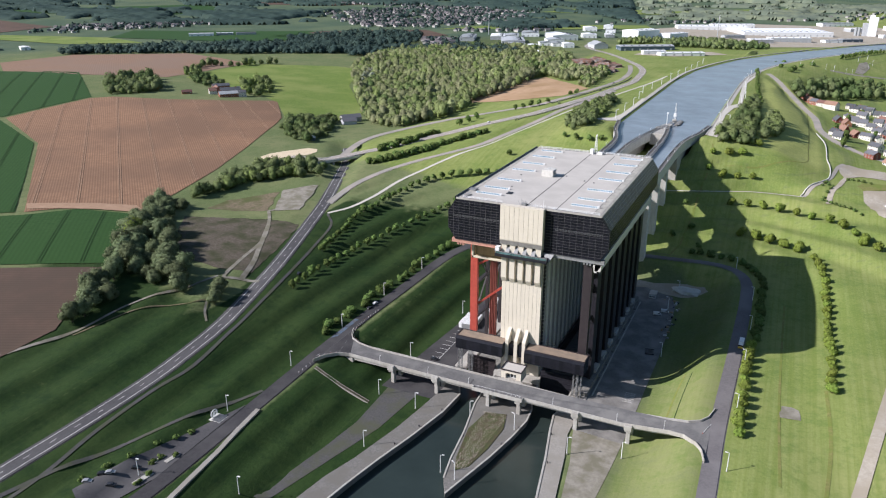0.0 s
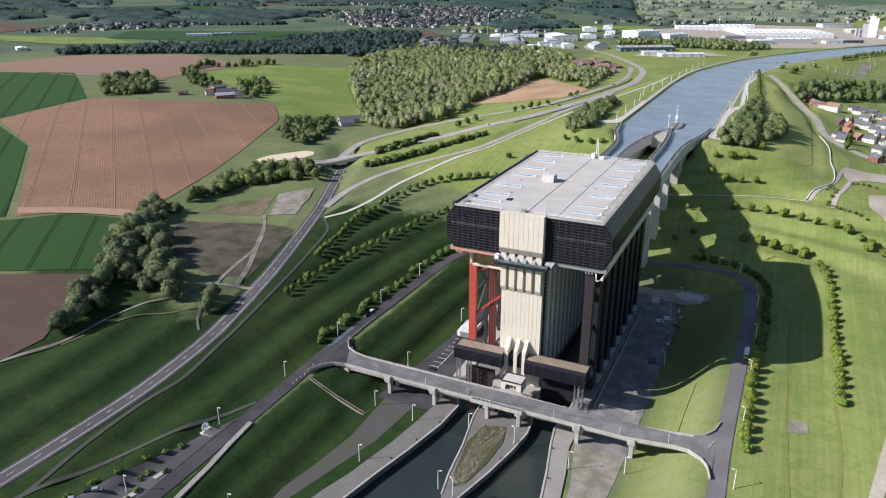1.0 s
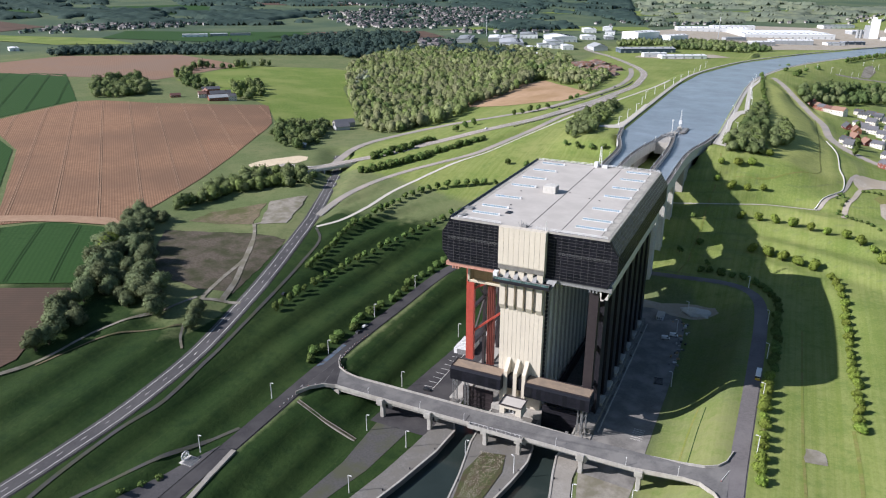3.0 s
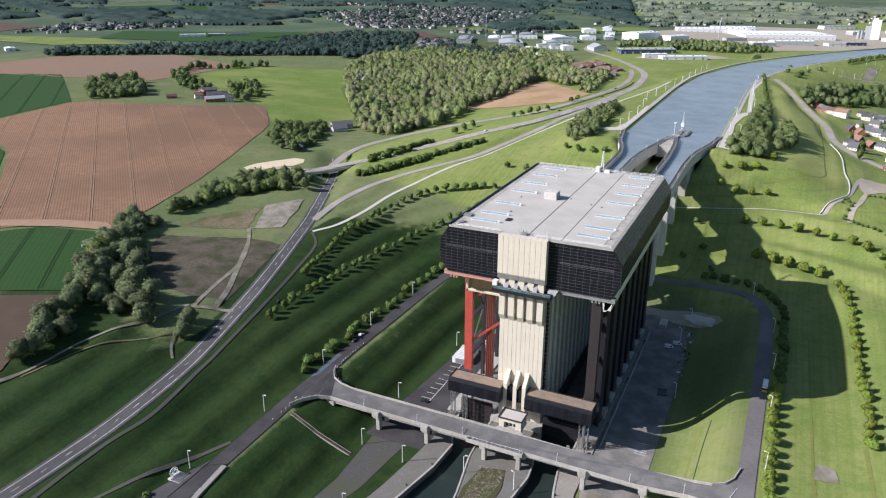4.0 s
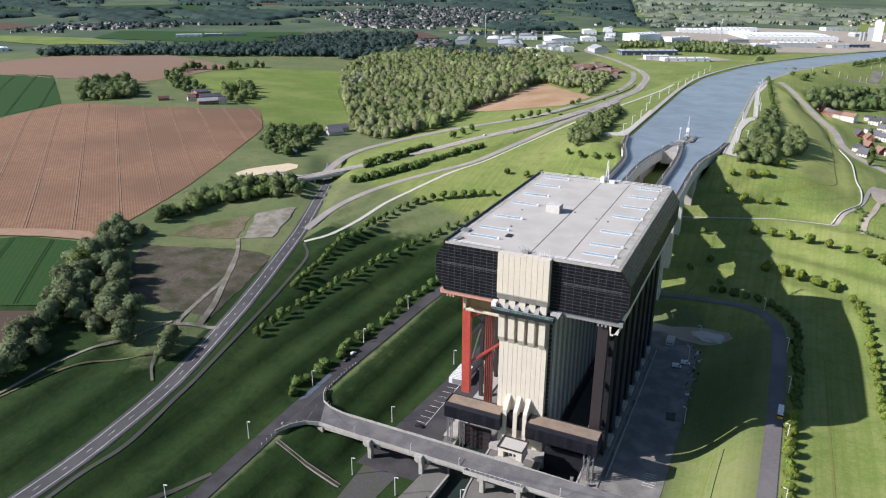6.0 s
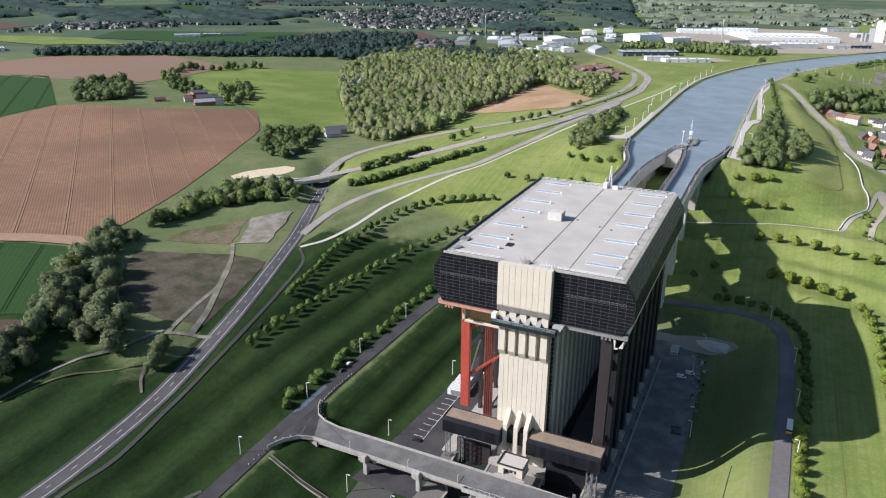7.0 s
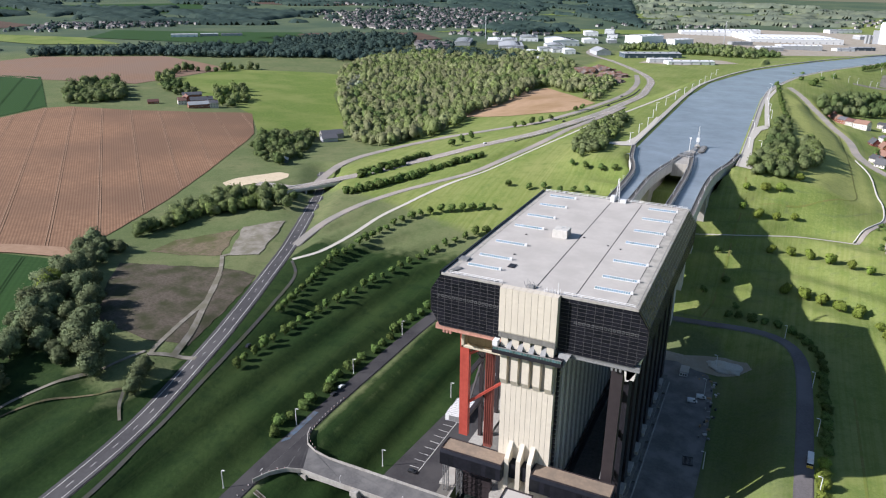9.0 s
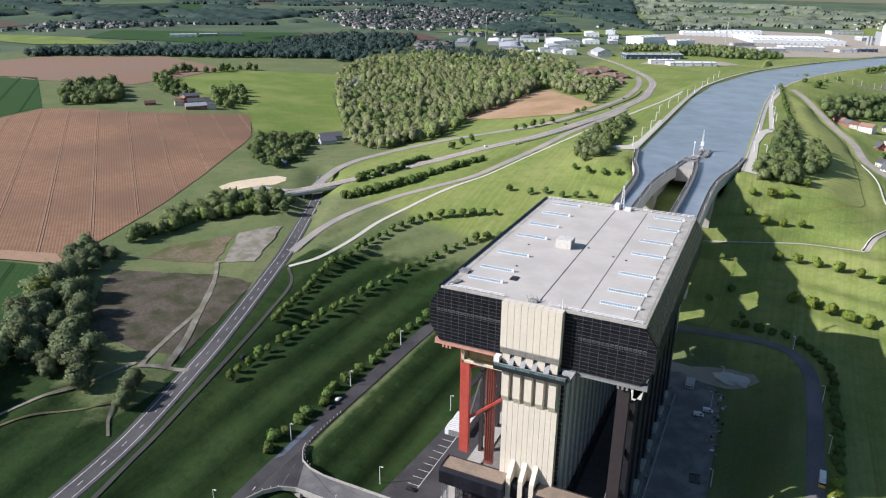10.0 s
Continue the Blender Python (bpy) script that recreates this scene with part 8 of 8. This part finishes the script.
# far villages, too many and small to count
def village(spots, seed, label):
    rs = random.Random(seed)
    bm_w, bm_r = fresh(), fresh()
    for x, y in spots:
        z = stand(x, y)
        w, l, e = rs.uniform(4, 6), rs.uniform(5, 9), rs.uniform(4, 6.5)
        m = Matrix.Translation((x, y, z)) @ Matrix.Rotation(rs.uniform(0, 3.1), 4, 'Z')
        solid(bm_w, [m @ Vector(p) for p in ((-w, -l, -2), (w, -l, -2), (w, l, -2), (-w, l, -2))], [m @ Vector(p) for p in ((-w, -l, e), (w, -l, e), (w, l, e), (-w, l, e))])
        up = rs.uniform(3, 5)
        solid(bm_r, [m @ Vector(p) for p in ((-w - 0.4, -l - 0.3, e), (w + 0.4, -l - 0.3, e), (0, -l - 0.3, e + up))], [m @ Vector(p) for p in ((-w - 0.4, l + 0.3, e), (w + 0.4, l + 0.3, e), (0, l + 0.3, e + up))])
    for bm in (bm_w, bm_r):
        bmesh.ops.recalc_face_normals(bm, faces=bm.faces[:])
    a = tagged(part("village", bm_w, "town_wall"), label, "houses", "", "stuff")
    b = part("roofs", bm_r, "town_roof", a, "grey and red roofs")
    b["kind"] = "stuff"


spots = [(x, y) for x, y in scatter([(-1700, 2300), (-1300, 2050), (-1000, 2000), (-900, 2500), (-1000, 3000), (-1600, 3000)], 42, 81) if noise.noise((x / 160, y / 160, 0)) > -0.05]
spots += [(x, y) for x, y in scatter([(-2200, 1380), (-1950, 1480), (-1850, 1750), (-2050, 1760), (-2250, 1500)], 34, 82) if noise.noise((x / 120, y / 120, 5)) > -0.15]
spots += [(x, y) for x, y in scatter([(-900, 1750), (-560, 1900), (-560, 2000), (-900, 1900)], 34, 83) if noise.noise((x / 120, y / 120, 9)) > 0]
spots += [(x, y) for x, y in scatter([(-1794, 2572), (-1627, 2800), (-1225, 2944), (-1054, 2590), (-1105, 2025), (-1336, 1946)], 36, 91) if noise.noise((x / 130, y / 130, 2)) > -0.2]
spots += [(x, y) for x, y in scatter([(-2132, 2880), (-1970, 3054), (-1232, 3264), (-1013, 3141), (-1114, 2807), (-1683, 2902)], 44, 92) if noise.noise((x / 130, y / 130, 4)) > -0.1]
spots += [(x, y) for x, y in scatter([(-2100, 1202), (-1980, 1268), (-1994, 1493), (-1912, 1747), (-1801, 1893), (-1900, 2008), (-2139, 1620), (-2177, 1419)], 30, 93) if noise.noise((x / 100, y / 100, 6)) > -0.15]
spots += scatter([(-830, 1494), (-745, 1531), (-681, 1358), (-724, 1305)], 22, 94)
spots += [(x, y) for x, y in scatter([(-700, 2300), (100, 2900), (900, 3100), (700, 3500), (-500, 3000)], 60, 95) if noise.noise((x / 200, y / 200, 8)) > 0.05]
spots += scatter([(260, 700), (330, 640), (420, 820), (330, 900)], 24, 84)
spots += [(x, y) for x, y in scatter(TOWN, 50, 96) if noise.noise((x / 150, y / 150, 0.6)) > 0.02]
village(spots, 85, "pale houses of a far village among trees")
FAR_FIELDS = [
    ([(-1700, 1180), (-1250, 1230), (-1100, 1420), (-1350, 1700), (-1900, 1450)], "crop", "far flat green field"),
    ([(-1330, 1420), (-1000, 1400), (-820, 1640), (-1000, 1850), (-1300, 1700)], "soil_dark", "far brown ploughed field"),
    ([(-2000, 1000), (-1600, 960), (-1450, 1080), (-1700, 1180), (-2100, 1130)], "meadow", "far pale green field"),
    ([(-980, 1900), (-640, 2000), (-330, 2250), (-400, 2480), (-900, 2150)], "meadow", "far green field strip"),
    ([(-2700, 1100), (-2200, 1180), (-2250, 1420), (-2800, 1500)], "soil_dark", "far brown field"),
    ([(-3000, 1700), (-2500, 1800), (-2100, 2300), (-2600, 2500)], "crop", "far green field"),
    ([(-1000, 3050), (-200, 3300), (300, 3500), (200, 3700), (-900, 3350)], "meadow", "far pale field strip"),
    ([(500, 2900), (1200, 2700), (1500, 3300), (900, 3500)], "meadow", "far pale field strip"),
    ([(-2700, 2600), (-2000, 2800), (-1700, 3300), (-2500, 3300)], "soil_dark", "far brown field"),
]
for outline, mat, words in FAR_FIELDS:
    drape("field", outline, mat, words, 1.2)
wood("woodland", [(x + 12, y + 9) for x, y in spots], 13, 9, 30, 1.5, "crown_far", "garden trees among far houses", 97, 0.4)
# more halls and sheds on the works estate
for x, y, turn, w, l, h, wall, rf in ((-565, 1500, 22, 60, 130, 9, "hall_grey", "hall_grey"), (-480, 1660, 30, 70, 90, 12, "hall_white", "hall_white"), (-500, 1385, 20, 24, 70, 8, "hall_blue", "hall_grey"), (-402, 1455, 25, 26, 44, 9, "hall_white", "hall_white"), (-356, 1180, 25, 22, 40, 7, "hall_white", "hall_grey"), (-340, 1225, 25, 16, 26, 6, "hall_white", "hall_white"),
                                      (-470, 1480, 25, 30, 40, 7, "hall_white", "hall_grey"), (-620, 1640, 20, 40, 80, 9, "hall_white", "hall_grey"), (-430, 1760, 20, 40, 60, 9, "hall_white", "hall_white"), (-380, 1800, 20, 24, 50, 8, "hall_grey", "hall_white"), (-60, 2000, -60, 30, 60, 8, "hall_grey", "hall_grey"), (20, 1860, -65, 40, 60, 9, "hall_grey", "hall_white"), (200, 2010, -60, 26, 50, 7, "hall_white", "hall_grey"), (250, 2080, -60, 26, 60, 8, "hall_blue", "hall_grey")):
    shed(x, y, turn, w, l, h, wall, rf, "white sheet metal hall on a works estate" if wall == "hall_white" else "grey sheet metal hall on a works estate", est)


# ---- lamps, vehicles, small things ----
def lamp_post(name, high, arm, label, group):
    root = thing(name, (0, 0, -900), label, "street lamp", group)
    bm = fresh()
    bar(bm, (0, 0, -0.4), (0, 0, high), 0.22, 7, 0.15)
    part("pole", bm, "white_steel", root)
    bm = fresh()
    beam(bm, (0, 0, high - 0.1), (arm, 0, high + 0.15), 0.14, 0.14)
    part("arm", bm, "white_steel", root)
    part("lamp_head", bevelled(boxed(arm - 0.25, arm + 0.9, -0.24, 0.24, high + 0.02, high + 0.3), 0.05), "white_steel", root)
    part("foot", bevelled(boxed(-0.35, 0.35, -0.35, 0.35, -0.4, 0.18), 0.04), "concrete", root)
    return root


post = lamp_post("street_lamp", 9.2, 0.9, "slim white street lamp beside a road", "street lamps")
SPOTS_LAMP = [
    (-114, -57, 0), (-116, -106, 0), (-113, -7, 0), (-114, 46, 0), (-117, -161, 0), (-112, 98, 0), (98, 187, 230), (113.4, -57, 180), (113.4, -8, 180), (113.4, 40, 180), (113.6, 86, 180), (112, 132, 190),
    (-63, -48, 0), (-38.5, -52, 0), (-46, -91, 0), (-9.5, -47, 20), (15, -48, 160), (44, -55, 0), (68, -47, 0), (68, 60, 180), (-74, -147, 0), (-63, 63, 0), (-67, -4, 0), (64, 154, 180), (61, 128, 180), (-4, -93, 20), (4, -95, 160),
    (-46, 414, 0), (-47, 461, 0), (-46, 502, 0), (-50, 555, 0), (-55, 605, 0), (-51.5, 649, 0), (-48, 701, 0), (-44.5, 756, 0), (-40, 794, 0), (-37, 849, 0), (-34, 891, 0), (-31, 941, 0), (-29, 1003, 0), (64, 430, 180), (54, 440, 180), (53, 532, 180), (64.5, 574, 180), (66.5, 611, 180), (63.5, 657, 180), (60, 702, 180), (57, 752, 180), (57, 800, 180), (58, 848, 180),
    (124, 1069, 0), (142, 1069, 0), (164, 1072, 0), (177, 1075, 0), (196, 1082, 0), (206, 1089, 0), (220, 1210, 0), (237, 1249, 0), (244, 1211, 0), (235, 1176, 0),
]
for x, y, turn in SPOTS_LAMP:
    z = 0.6 if (-40 < x < 46 and -100 < y < -40) else stand(x, y)
    copy_thing(post, pose(x, y, z, 0, 0, turn) @ Matrix.Diagonal((1.6, 1.6, 1.0, 1) if 400 < y < 1010 else (1, 1, 1, 1)))
for x in (-70, -40, -16, 30, 62, 84):
    copy_thing(post, pose(x, -34.4, zs(x), 0, 0, 90) @ Matrix.Diagonal((0.5, 0.5, 0.46, 1)))
for owner_x, line in ((0, [(-21.4, 150), (-21.4, 190), (-21.6, 232), (-22, 272), (-25, 312), (-31, 345), (-38, 380), (-6.4, 240), (-6, 275), (-3, 318), (1, 350), (17.4, 250), (17.2, 290), (16, 325), (12.5, 358), (35.2, 236), (35.2, 270), (36, 300), (40, 338), (46, 372)]),):
    for x, y in line:
        copy_thing(post, pose(x, y, 76.6, 0, 0, 0) @ Matrix.Diagonal((0.6, 0.6, 0.42, 1)))
for ob in [*post.children_recursive, post]:
    bpy.data.objects.remove(ob)


def vehicle(x, y, turn, kind, mat, words, group="", z=None):
    long, wide, high = {"car": (4.3, 1.78, 1.45), "van": (5.2, 2.0, 2.2), "truck": (8.5, 2.5, 3.4)}[kind]
    root = thing("car" if kind == "car" else kind, (x, y, (stand(x, y) if z is None else z) + 0.2), words, kind, group, turn)
    l, w = long / 2, wide / 2
    bm = fresh()
    if kind == "car":
        prof = [(-l, 0.35), (l, 0.35), (l, 0.75), (l - 0.9, 0.92), (l - 1.6, high), (-l + 1.0, high), (-l + 0.1, 0.95)]
    elif kind == "van":
        prof = [(-l, 0.35), (l, 0.35), (l, 0.95), (l - 0.7, 1.15), (l - 1.3, high), (-l, high)]
    else:
        prof = [(-l, 0.6), (l, 0.5), (l, 2.5), (l - 0.3, 2.8), (l - 2.0, 2.8), (l - 2.1, 1.2), (-l, 1.2)]
    solid(bm, [(a, -w, b) for a, b in prof], [(a, w, b) for a, b in prof])
    bmesh.ops.recalc_face_normals(bm, faces=bm.faces[:])
    part("body", bevelled(bm, 0.07), mat, root)
    if kind == "truck":
        part("cargo_box", bevelled(boxed(-l, l - 2.3, -w, w, 1.25, high), 0.06), "car_white", root, "white cargo box")
    glass = {"car": (-l + 0.75, l - 1.45, 0.95, high - 0.12), "van": (l - 2.2, l - 1.0, 1.2, high - 0.25), "truck": (l - 1.6, l + 0.03, 1.6, 2.5)}[kind]
    part("side_windows", boxed(glass[0], glass[1], -w - 0.02, w + 0.02, glass[2], glass[3]), "glass_dark", root, "dark side windows")
    part("windscreen", boxed(l - 1.55 if kind != "truck" else l - 0.02, (l - 1.2) if kind != "truck" else l + 0.05, -w + 0.15, w - 0.15, glass[2], glass[3]), "glass_dark", root, "dark windscreen")
    for dx in (-l * 0.62, l * 0.62):
        for s in (-1, 1):
            bm = fresh()
            bar(bm, (dx, s * (w - 0.2), 0.33), (dx, s * (w + 0.03), 0.33), 0.36, 12)
            part("wheel", bm, "rubber", root)
    return root


vehicle(56, 116, 12, "van", "car_white", "small white van parked on dark asphalt", "parked vans", 0.16)
vehicle(60, 122, 8, "van", "car_white", "white delivery van parked on dark asphalt", "parked vans", 0.16)
lorry = vehicle(110.2, 62, 268, "truck", "car_white", "white lorry with a yellow bumper on the service road")
part("bumper", bevelled(boxed(4.1, 4.5, -1.25, 1.25, 0.35, 1.5), 0.06), "yellow_paint", lorry, "yellow front bumper")
vehicle(-112, 31, 85, "car", "car_white", "white car on the access road verge", "cars on the access road")
vehicle(-111.5, 23, 85, "car", "car_dark", "dark car on the access road verge", "cars on the access road")
vehicle(-52.5, -2, 0, "car", "car_dark", "dark car in a marked bay", "", 0.16)
vehicle(-169.5, 27, 104, "car", "car_dark", "dark car driving on the main road")
for x, y, m, t in ((-120.5, -159, "car_dark", 30), (-125.5, -168, "car_silver", 35), (-128, -170, "car_dark", 35), (-121, -172, "car_dark", 30), (-130, -176, "car_silver", 30)):
    vehicle(x, y, t, "car", m, "dark parked car in a roadside car park" if m == "car_dark" else "silver parked car in a roadside car park", "cars in the car park")
for x, y, m in ((-139, 520, "car_dark"), (-118, 640, "car_dark"), (-190, 417, "car_white"), (-127, 760, "car_dark")):
    vehicle(x, y, 70, "car", m, "small car on the bypass road", "cars on the bypass")
for x, y, m in ((196, 300, "car_white"), (199, 304, "car_dark"), (203, 309, "car_silver"), (207, 314, "car_dark"), (212, 318, "car_white"), (216, 322, "car_dark")):
    vehicle(x, y, 120, "car", m, "car parked on pale gravel", "cars in the gravel car park")

# roadside car park and islands
drape("car_park", [(-111, -98), (-118, -120), (-124, -150), (-132, -182), (-116, -190), (-109, -160), (-110.5, -120)], "asphalt", "grey asphalt lay-by car park", 0.3, "car park")
for x, y, s in ((-113.4, -162, 1.0), (-114, -186, 1.1), (-112.6, -146, 0.8), (-118, -150, 0.8)):
    ob = part("hedge_island", boxed(-1.4 * s, 1.4 * s, -4.5 * s, 4.5 * s, -0.3, 0.25), "concrete")
    ob.matrix_basis = pose(x, y, stand(x, y) + 0.3, 0, 0, -8)
    tagged(ob, "kerbed planting island in a car park", "traffic island", "planting islands")
rs8 = np.random.RandomState(88)
def shrub(x, y, z, wide, tall, mat, words, group):
    lobes = [(rs8.uniform(-0.4, 0.4) * wide, rs8.uniform(-0.5, 0.5) * wide, tall * 0.45, wide * 0.35, wide * 0.35, tall * 0.5) for _ in range(5)]
    v, f, n = core_shape(lobes, 0.88)
    ob = piece("shrub", raw_mesh("shrub", leaf_cloud(rs8, lobes, 160, 0.28), v, f, n), mat)
    ob.location = (x, y, z)
    tagged(ob, words, "shrub", group)


for x, y in ((-113.4, -159), (-113.6, -165), (-114, -183), (-114.4, -189), (-112.6, -144), (-118, -148), (-118, -152), (-124, -143), (-127, -156), (-131, -165), (-134, -176), (-121, -135), (-119, -128)):
    shrub(x, y, stand(x, y) + 0.3, 2.6, 1.4, "crown_dark", "low green shrub in a car park", "car park shrubs")
wheel = thing("winch_wheel", (-117.5, -113, stand(-117.5, -113)), "pale steel winch wheel shown on a concrete slab", "monument")
part("slab", boxed(-1.5, 5.2, -3.2, 3.2, -0.3, 0.4), "concrete_white", wheel, "ribbed pale concrete slab")
bm = fresh()
for k in range(18):
    a, b = 2 * math.pi * k / 18, 2 * math.pi * (k + 1) / 18
    bar(bm, (-0.6 + 0.1 * math.cos(a), 2.0 * math.cos(a), 2.4 + 2.0 * math.sin(a)), (-0.6 + 0.1 * math.cos(b), 2.0 * math.cos(b), 2.4 + 2.0 * math.sin(b)), 0.24, 6)
for k in range(6):
    a = math.pi * k / 6
    bar(bm, (-0.6, -1.9 * math.cos(a), 2.4 - 1.9 * math.sin(a)), (-0.6, 1.9 * math.cos(a), 2.4 + 1.9 * math.sin(a)), 0.1, 5)
part("wheel", bm, "white_steel", wheel, "spoked white steel wheel")
for k in range(6):
    part("slab_rib", boxed(0.2 + 0.8 * k, 0.6 + 0.8 * k, -3.0, 3.0, 0.4, 0.75), "steel_grey", wheel)
# ramp wall beside the access road
bm = fresh()
line = [(-93, -168), (-97, -136), (-100.5, -115), (-102.6, -99)]
for a, b in zip(line, line[1:]):
    za, zb = stand(*a), stand(*b)
    beam(bm, (*a, za + 0.1), (*b, zb + 0.3), 2.5, 1.2)
setting("ramp_wall", bm, "quay_pale", "pale concrete ramp in the grass bank", "ramp")
drape("cycle_mark", [(-111.5, -22), (-111.8, 6), (-109.2, 6), (-108.9, -18)], "blue_paint", "blue painted patch on asphalt", 0.42, "road marking")
# stairs on the west bank
stairs = thing("bank_stairs", (-81, -56, 0), "narrow concrete stairs down the grass bank", "stairs")
FLIGHTS = [(-100.5, -53), (-82.4, -56.4), (-64, -57.4)]
for (ax, ay), (bx, by) in zip(FLIGHTS, FLIGHTS[1:]):
    za, zb = stand(ax, ay) + 0.15, stand(bx, by) + 0.15
    for k in range(29):
        t = (k + 0.5) / 29
        x, y, z = ax + (bx - ax) * t, ay + (by - ay) * t, za + (zb - za) * t
        at_thing(stairs, "step", boxed(x - 0.33, x + 0.33, y - 0.75, y + 0.75, z - 1.2, z + 0.10), "dirt_dark")
    for side in (-1, 1):
        bm = fresh()
        beam(bm, (ax, ay + side * 0.95, za - 0.2), (bx, by + side * 0.95, zb - 0.2), 0.26, 0.9)
        at_thing(stairs, "stringer", bm, "quay_pale", "pale concrete stair edge")
# small red and white marker posts round the junction
def marker_post(x, y, z):
    root = thing("marker_post", (x, y, z), "small white marker post with a red band by the junction", "marker post", "marker posts at the junction")
    bm = fresh()
    bar(bm, (0, 0, -0.2), (0, 0, 0.95), 0.16, 6)
    part("post", bm, "white_steel", root)
    bm = fresh()
    bar(bm, (0, 0, 0.55), (0, 0, 0.8), 0.18, 6)
    part("band", bm, "red_steel", root, "red band")
    bm = fresh()
    bar(bm, (0, 0, -0.2), (0, 0, 0.08), 0.34, 8)
    part("foot", bm, "rubber", root, "black rubber foot")


for x, y in along([(-104.6, 22), (-104.8, 6), (-103.6, -6), (-99.5, -15), (-93, -19.6)], 2.7, 0.0, 5) + along([(-105, -62), (-104.6, -50), (-100.8, -40.5), (-94, -35.6)], 3.4, 0.0, 6):
    marker_post(x, y, (zs(x) + 0.03) if x > -104 and y < -8 else stand(x, y) + 0.34)

# containers, shed and clutter round the lift
for k, (x, y) in enumerate(((-52, 47), (-52, 55.5), (-48.6, 90), (-46, 70))):
    big = k < 2
    c = thing("storage_container", (x, y, 0.16), "white ribbed steel storage container" if big else "small white site container", "container", "containers beside the lift", 3 if big else 10)
    w, l, h = (5.0, 4.0, 3.6) if big else (1.6, 3.0, 2.8)
    part("body", bevelled(boxed(-w, w, -l, l, 0, h), 0.06), "white_steel", c)
    for j in range(5):
        part("roof_rib", boxed(-w, w, -l + 2 * l * (j + 0.3) / 5, -l + 2 * l * (j + 0.42) / 5, h, h + 0.1), "steel_grey", c)
    for d in (-1, 1):
        part("door", boxed(min(0.03 * d, w * 0.6 * d), max(0.03 * d, w * 0.6 * d), -l - 0.06, -l, 0.2, h - 0.3), "steel_grey", c, "grey container door")
hut2 = thing("site_cabin", (48, 145, 0.16), "white site cabin beside stored materials", "cabin")
part("body", bevelled(boxed(-2.2, 2.2, -4, 4, 0, 3.2), 0.08), "white_steel", hut2)
part("roof", boxed(-2.4, 2.4, -4.2, 4.2, 3.2, 3.4), "roof", hut2)
for k in range(3):
    w = part("window", boxed(-1.8 + 1.3 * k, -0.9 + 1.3 * k, -4.06, -4, 1.1, 2.3), "steel_grey", hut2)
    part("pane", boxed(-1.7 + 1.3 * k, -1.0 + 1.3 * k, -4.09, -4.05, 1.2, 2.2), "glass_dark", w)
r8 = random.Random(18)
for k in range(46):
    along_k = k / 45
    x, y = 62 + 6 * r8.random() + 1 * along_k, 82 + 66 * along_k + r8.uniform(-1, 1)
    if k % 3 == 0:
        x, y = 52 + 14 * r8.random(), 140 + 10 * r8.random()
    a, b, c = r8.uniform(0.6, 2.4), r8.uniform(0.4, 1.5), r8.uniform(0.3, 1.4)
    ob = part("pallet_load", bevelled(boxed(-a / 2, a / 2, -b / 2, b / 2, 0, c), 0.05), r8.choice(("white_steel", "steel_grey", "concrete", "tan_steel", "steel_dark")))
    ob.matrix_basis = pose(x, y, 0.16, 0, 0, r8.uniform(0, 90))
    tagged(ob, "stored crate or pallet load on the yard", "pallet load", "stored materials in the yard")
heap = fresh()
bmesh.ops.create_icosphere(heap, subdivisions=4, radius=1)
for v in heap.verts:
    n3 = 1 + 0.25 * noise.noise(v.co * 2.0)
    v.co = Vector((v.co.x * 11.5 * n3, v.co.y * 6.0 * n3, max(-0.1, v.co.z) * 3.2 * n3))
ob = part("gravel_mound", heap, "sand_pale", smooth=True)
ob.matrix_basis = pose(70, 157.5, stand(70, 157.5) - 0.3, 0, 0, -6)
tagged(ob, "long pale heap of gravel on the grass", "gravel heap")
bm = fresh()
for k in range(8):
    a = (-2.2 + 0.6 * k)
    bar(bm, (a, -3, 0.2), (a, 3, 0.5), 0.12, 5)
beam(bm, (-2.6, -3, 0.4), (2.4, -3, 0.4), 0.3, 0.3)
beam(bm, (-2.6, 3, 0.6), (2.4, 3, 0.6), 0.3, 0.3)
rack = part("steel_rack", bm, "steel_dark")
rack.matrix_basis = pose(61, 62, 0.2, 0, 0, 8)
tagged(rack, "dark steel frame lying on the yard", "steel frame")
# a turnstile barrier at the bridge's east end
gate = thing("road_barrier", (101, -28, 14.8), "red and white road barrier at the bridge end", "barrier")
bm = fresh()
bar(bm, (0, -6, 0.2), (0, -6, 1.3), 0.16, 6)
part("post", bm, "red_steel", gate)
bm = fresh()
beam(bm, (0, -6, 1.2), (2.6, 2.5, 1.2), 0.16, 0.16)
part("boom", bm, "white_steel", gate, "white boom")
# barge bollards on the quays
for x, y in ((-33, -84), (-29, -66), (-25, -48), (38, -66), (33, -44), (-5.5, -64), (13.5, -62), (16.5, -46)):
    bm = fresh()
    bar(bm, (0, 0, 0), (0, 0, 0.7), 0.24, 8)
    bar(bm, (0, 0, 0.7), (0, 0, 0.9), 0.36, 8)
    ob = part("bollard", bm, "steel_dark")
    ob.location = (x, y, 0.6)
    tagged(ob, "dark iron mooring bollard on the quay", "bollard", "mooring bollards")

# dark guard blocks between the lanes of the bypass and beside the ramp
for x, y in along([(-160, 424), (-143, 456), (-124, 500), (-113, 545)], 4.2, 0.0, 4) + along([(-152, 534), (-139, 572), (-123, 650), (-117.5, 720), (-119, 800), (-127, 890)], 5.0, 0.0, 4):
    ob = part("guard_block", bevelled(boxed(-0.6, 0.6, -1.4, 1.4, 0, 1.1), 0.1), "steel_dark")
    ob.location = (x, y, stand(x, y))
    tagged(ob, "dark guard block beside the bypass lane", "guard block", "guard blocks along the bypass")
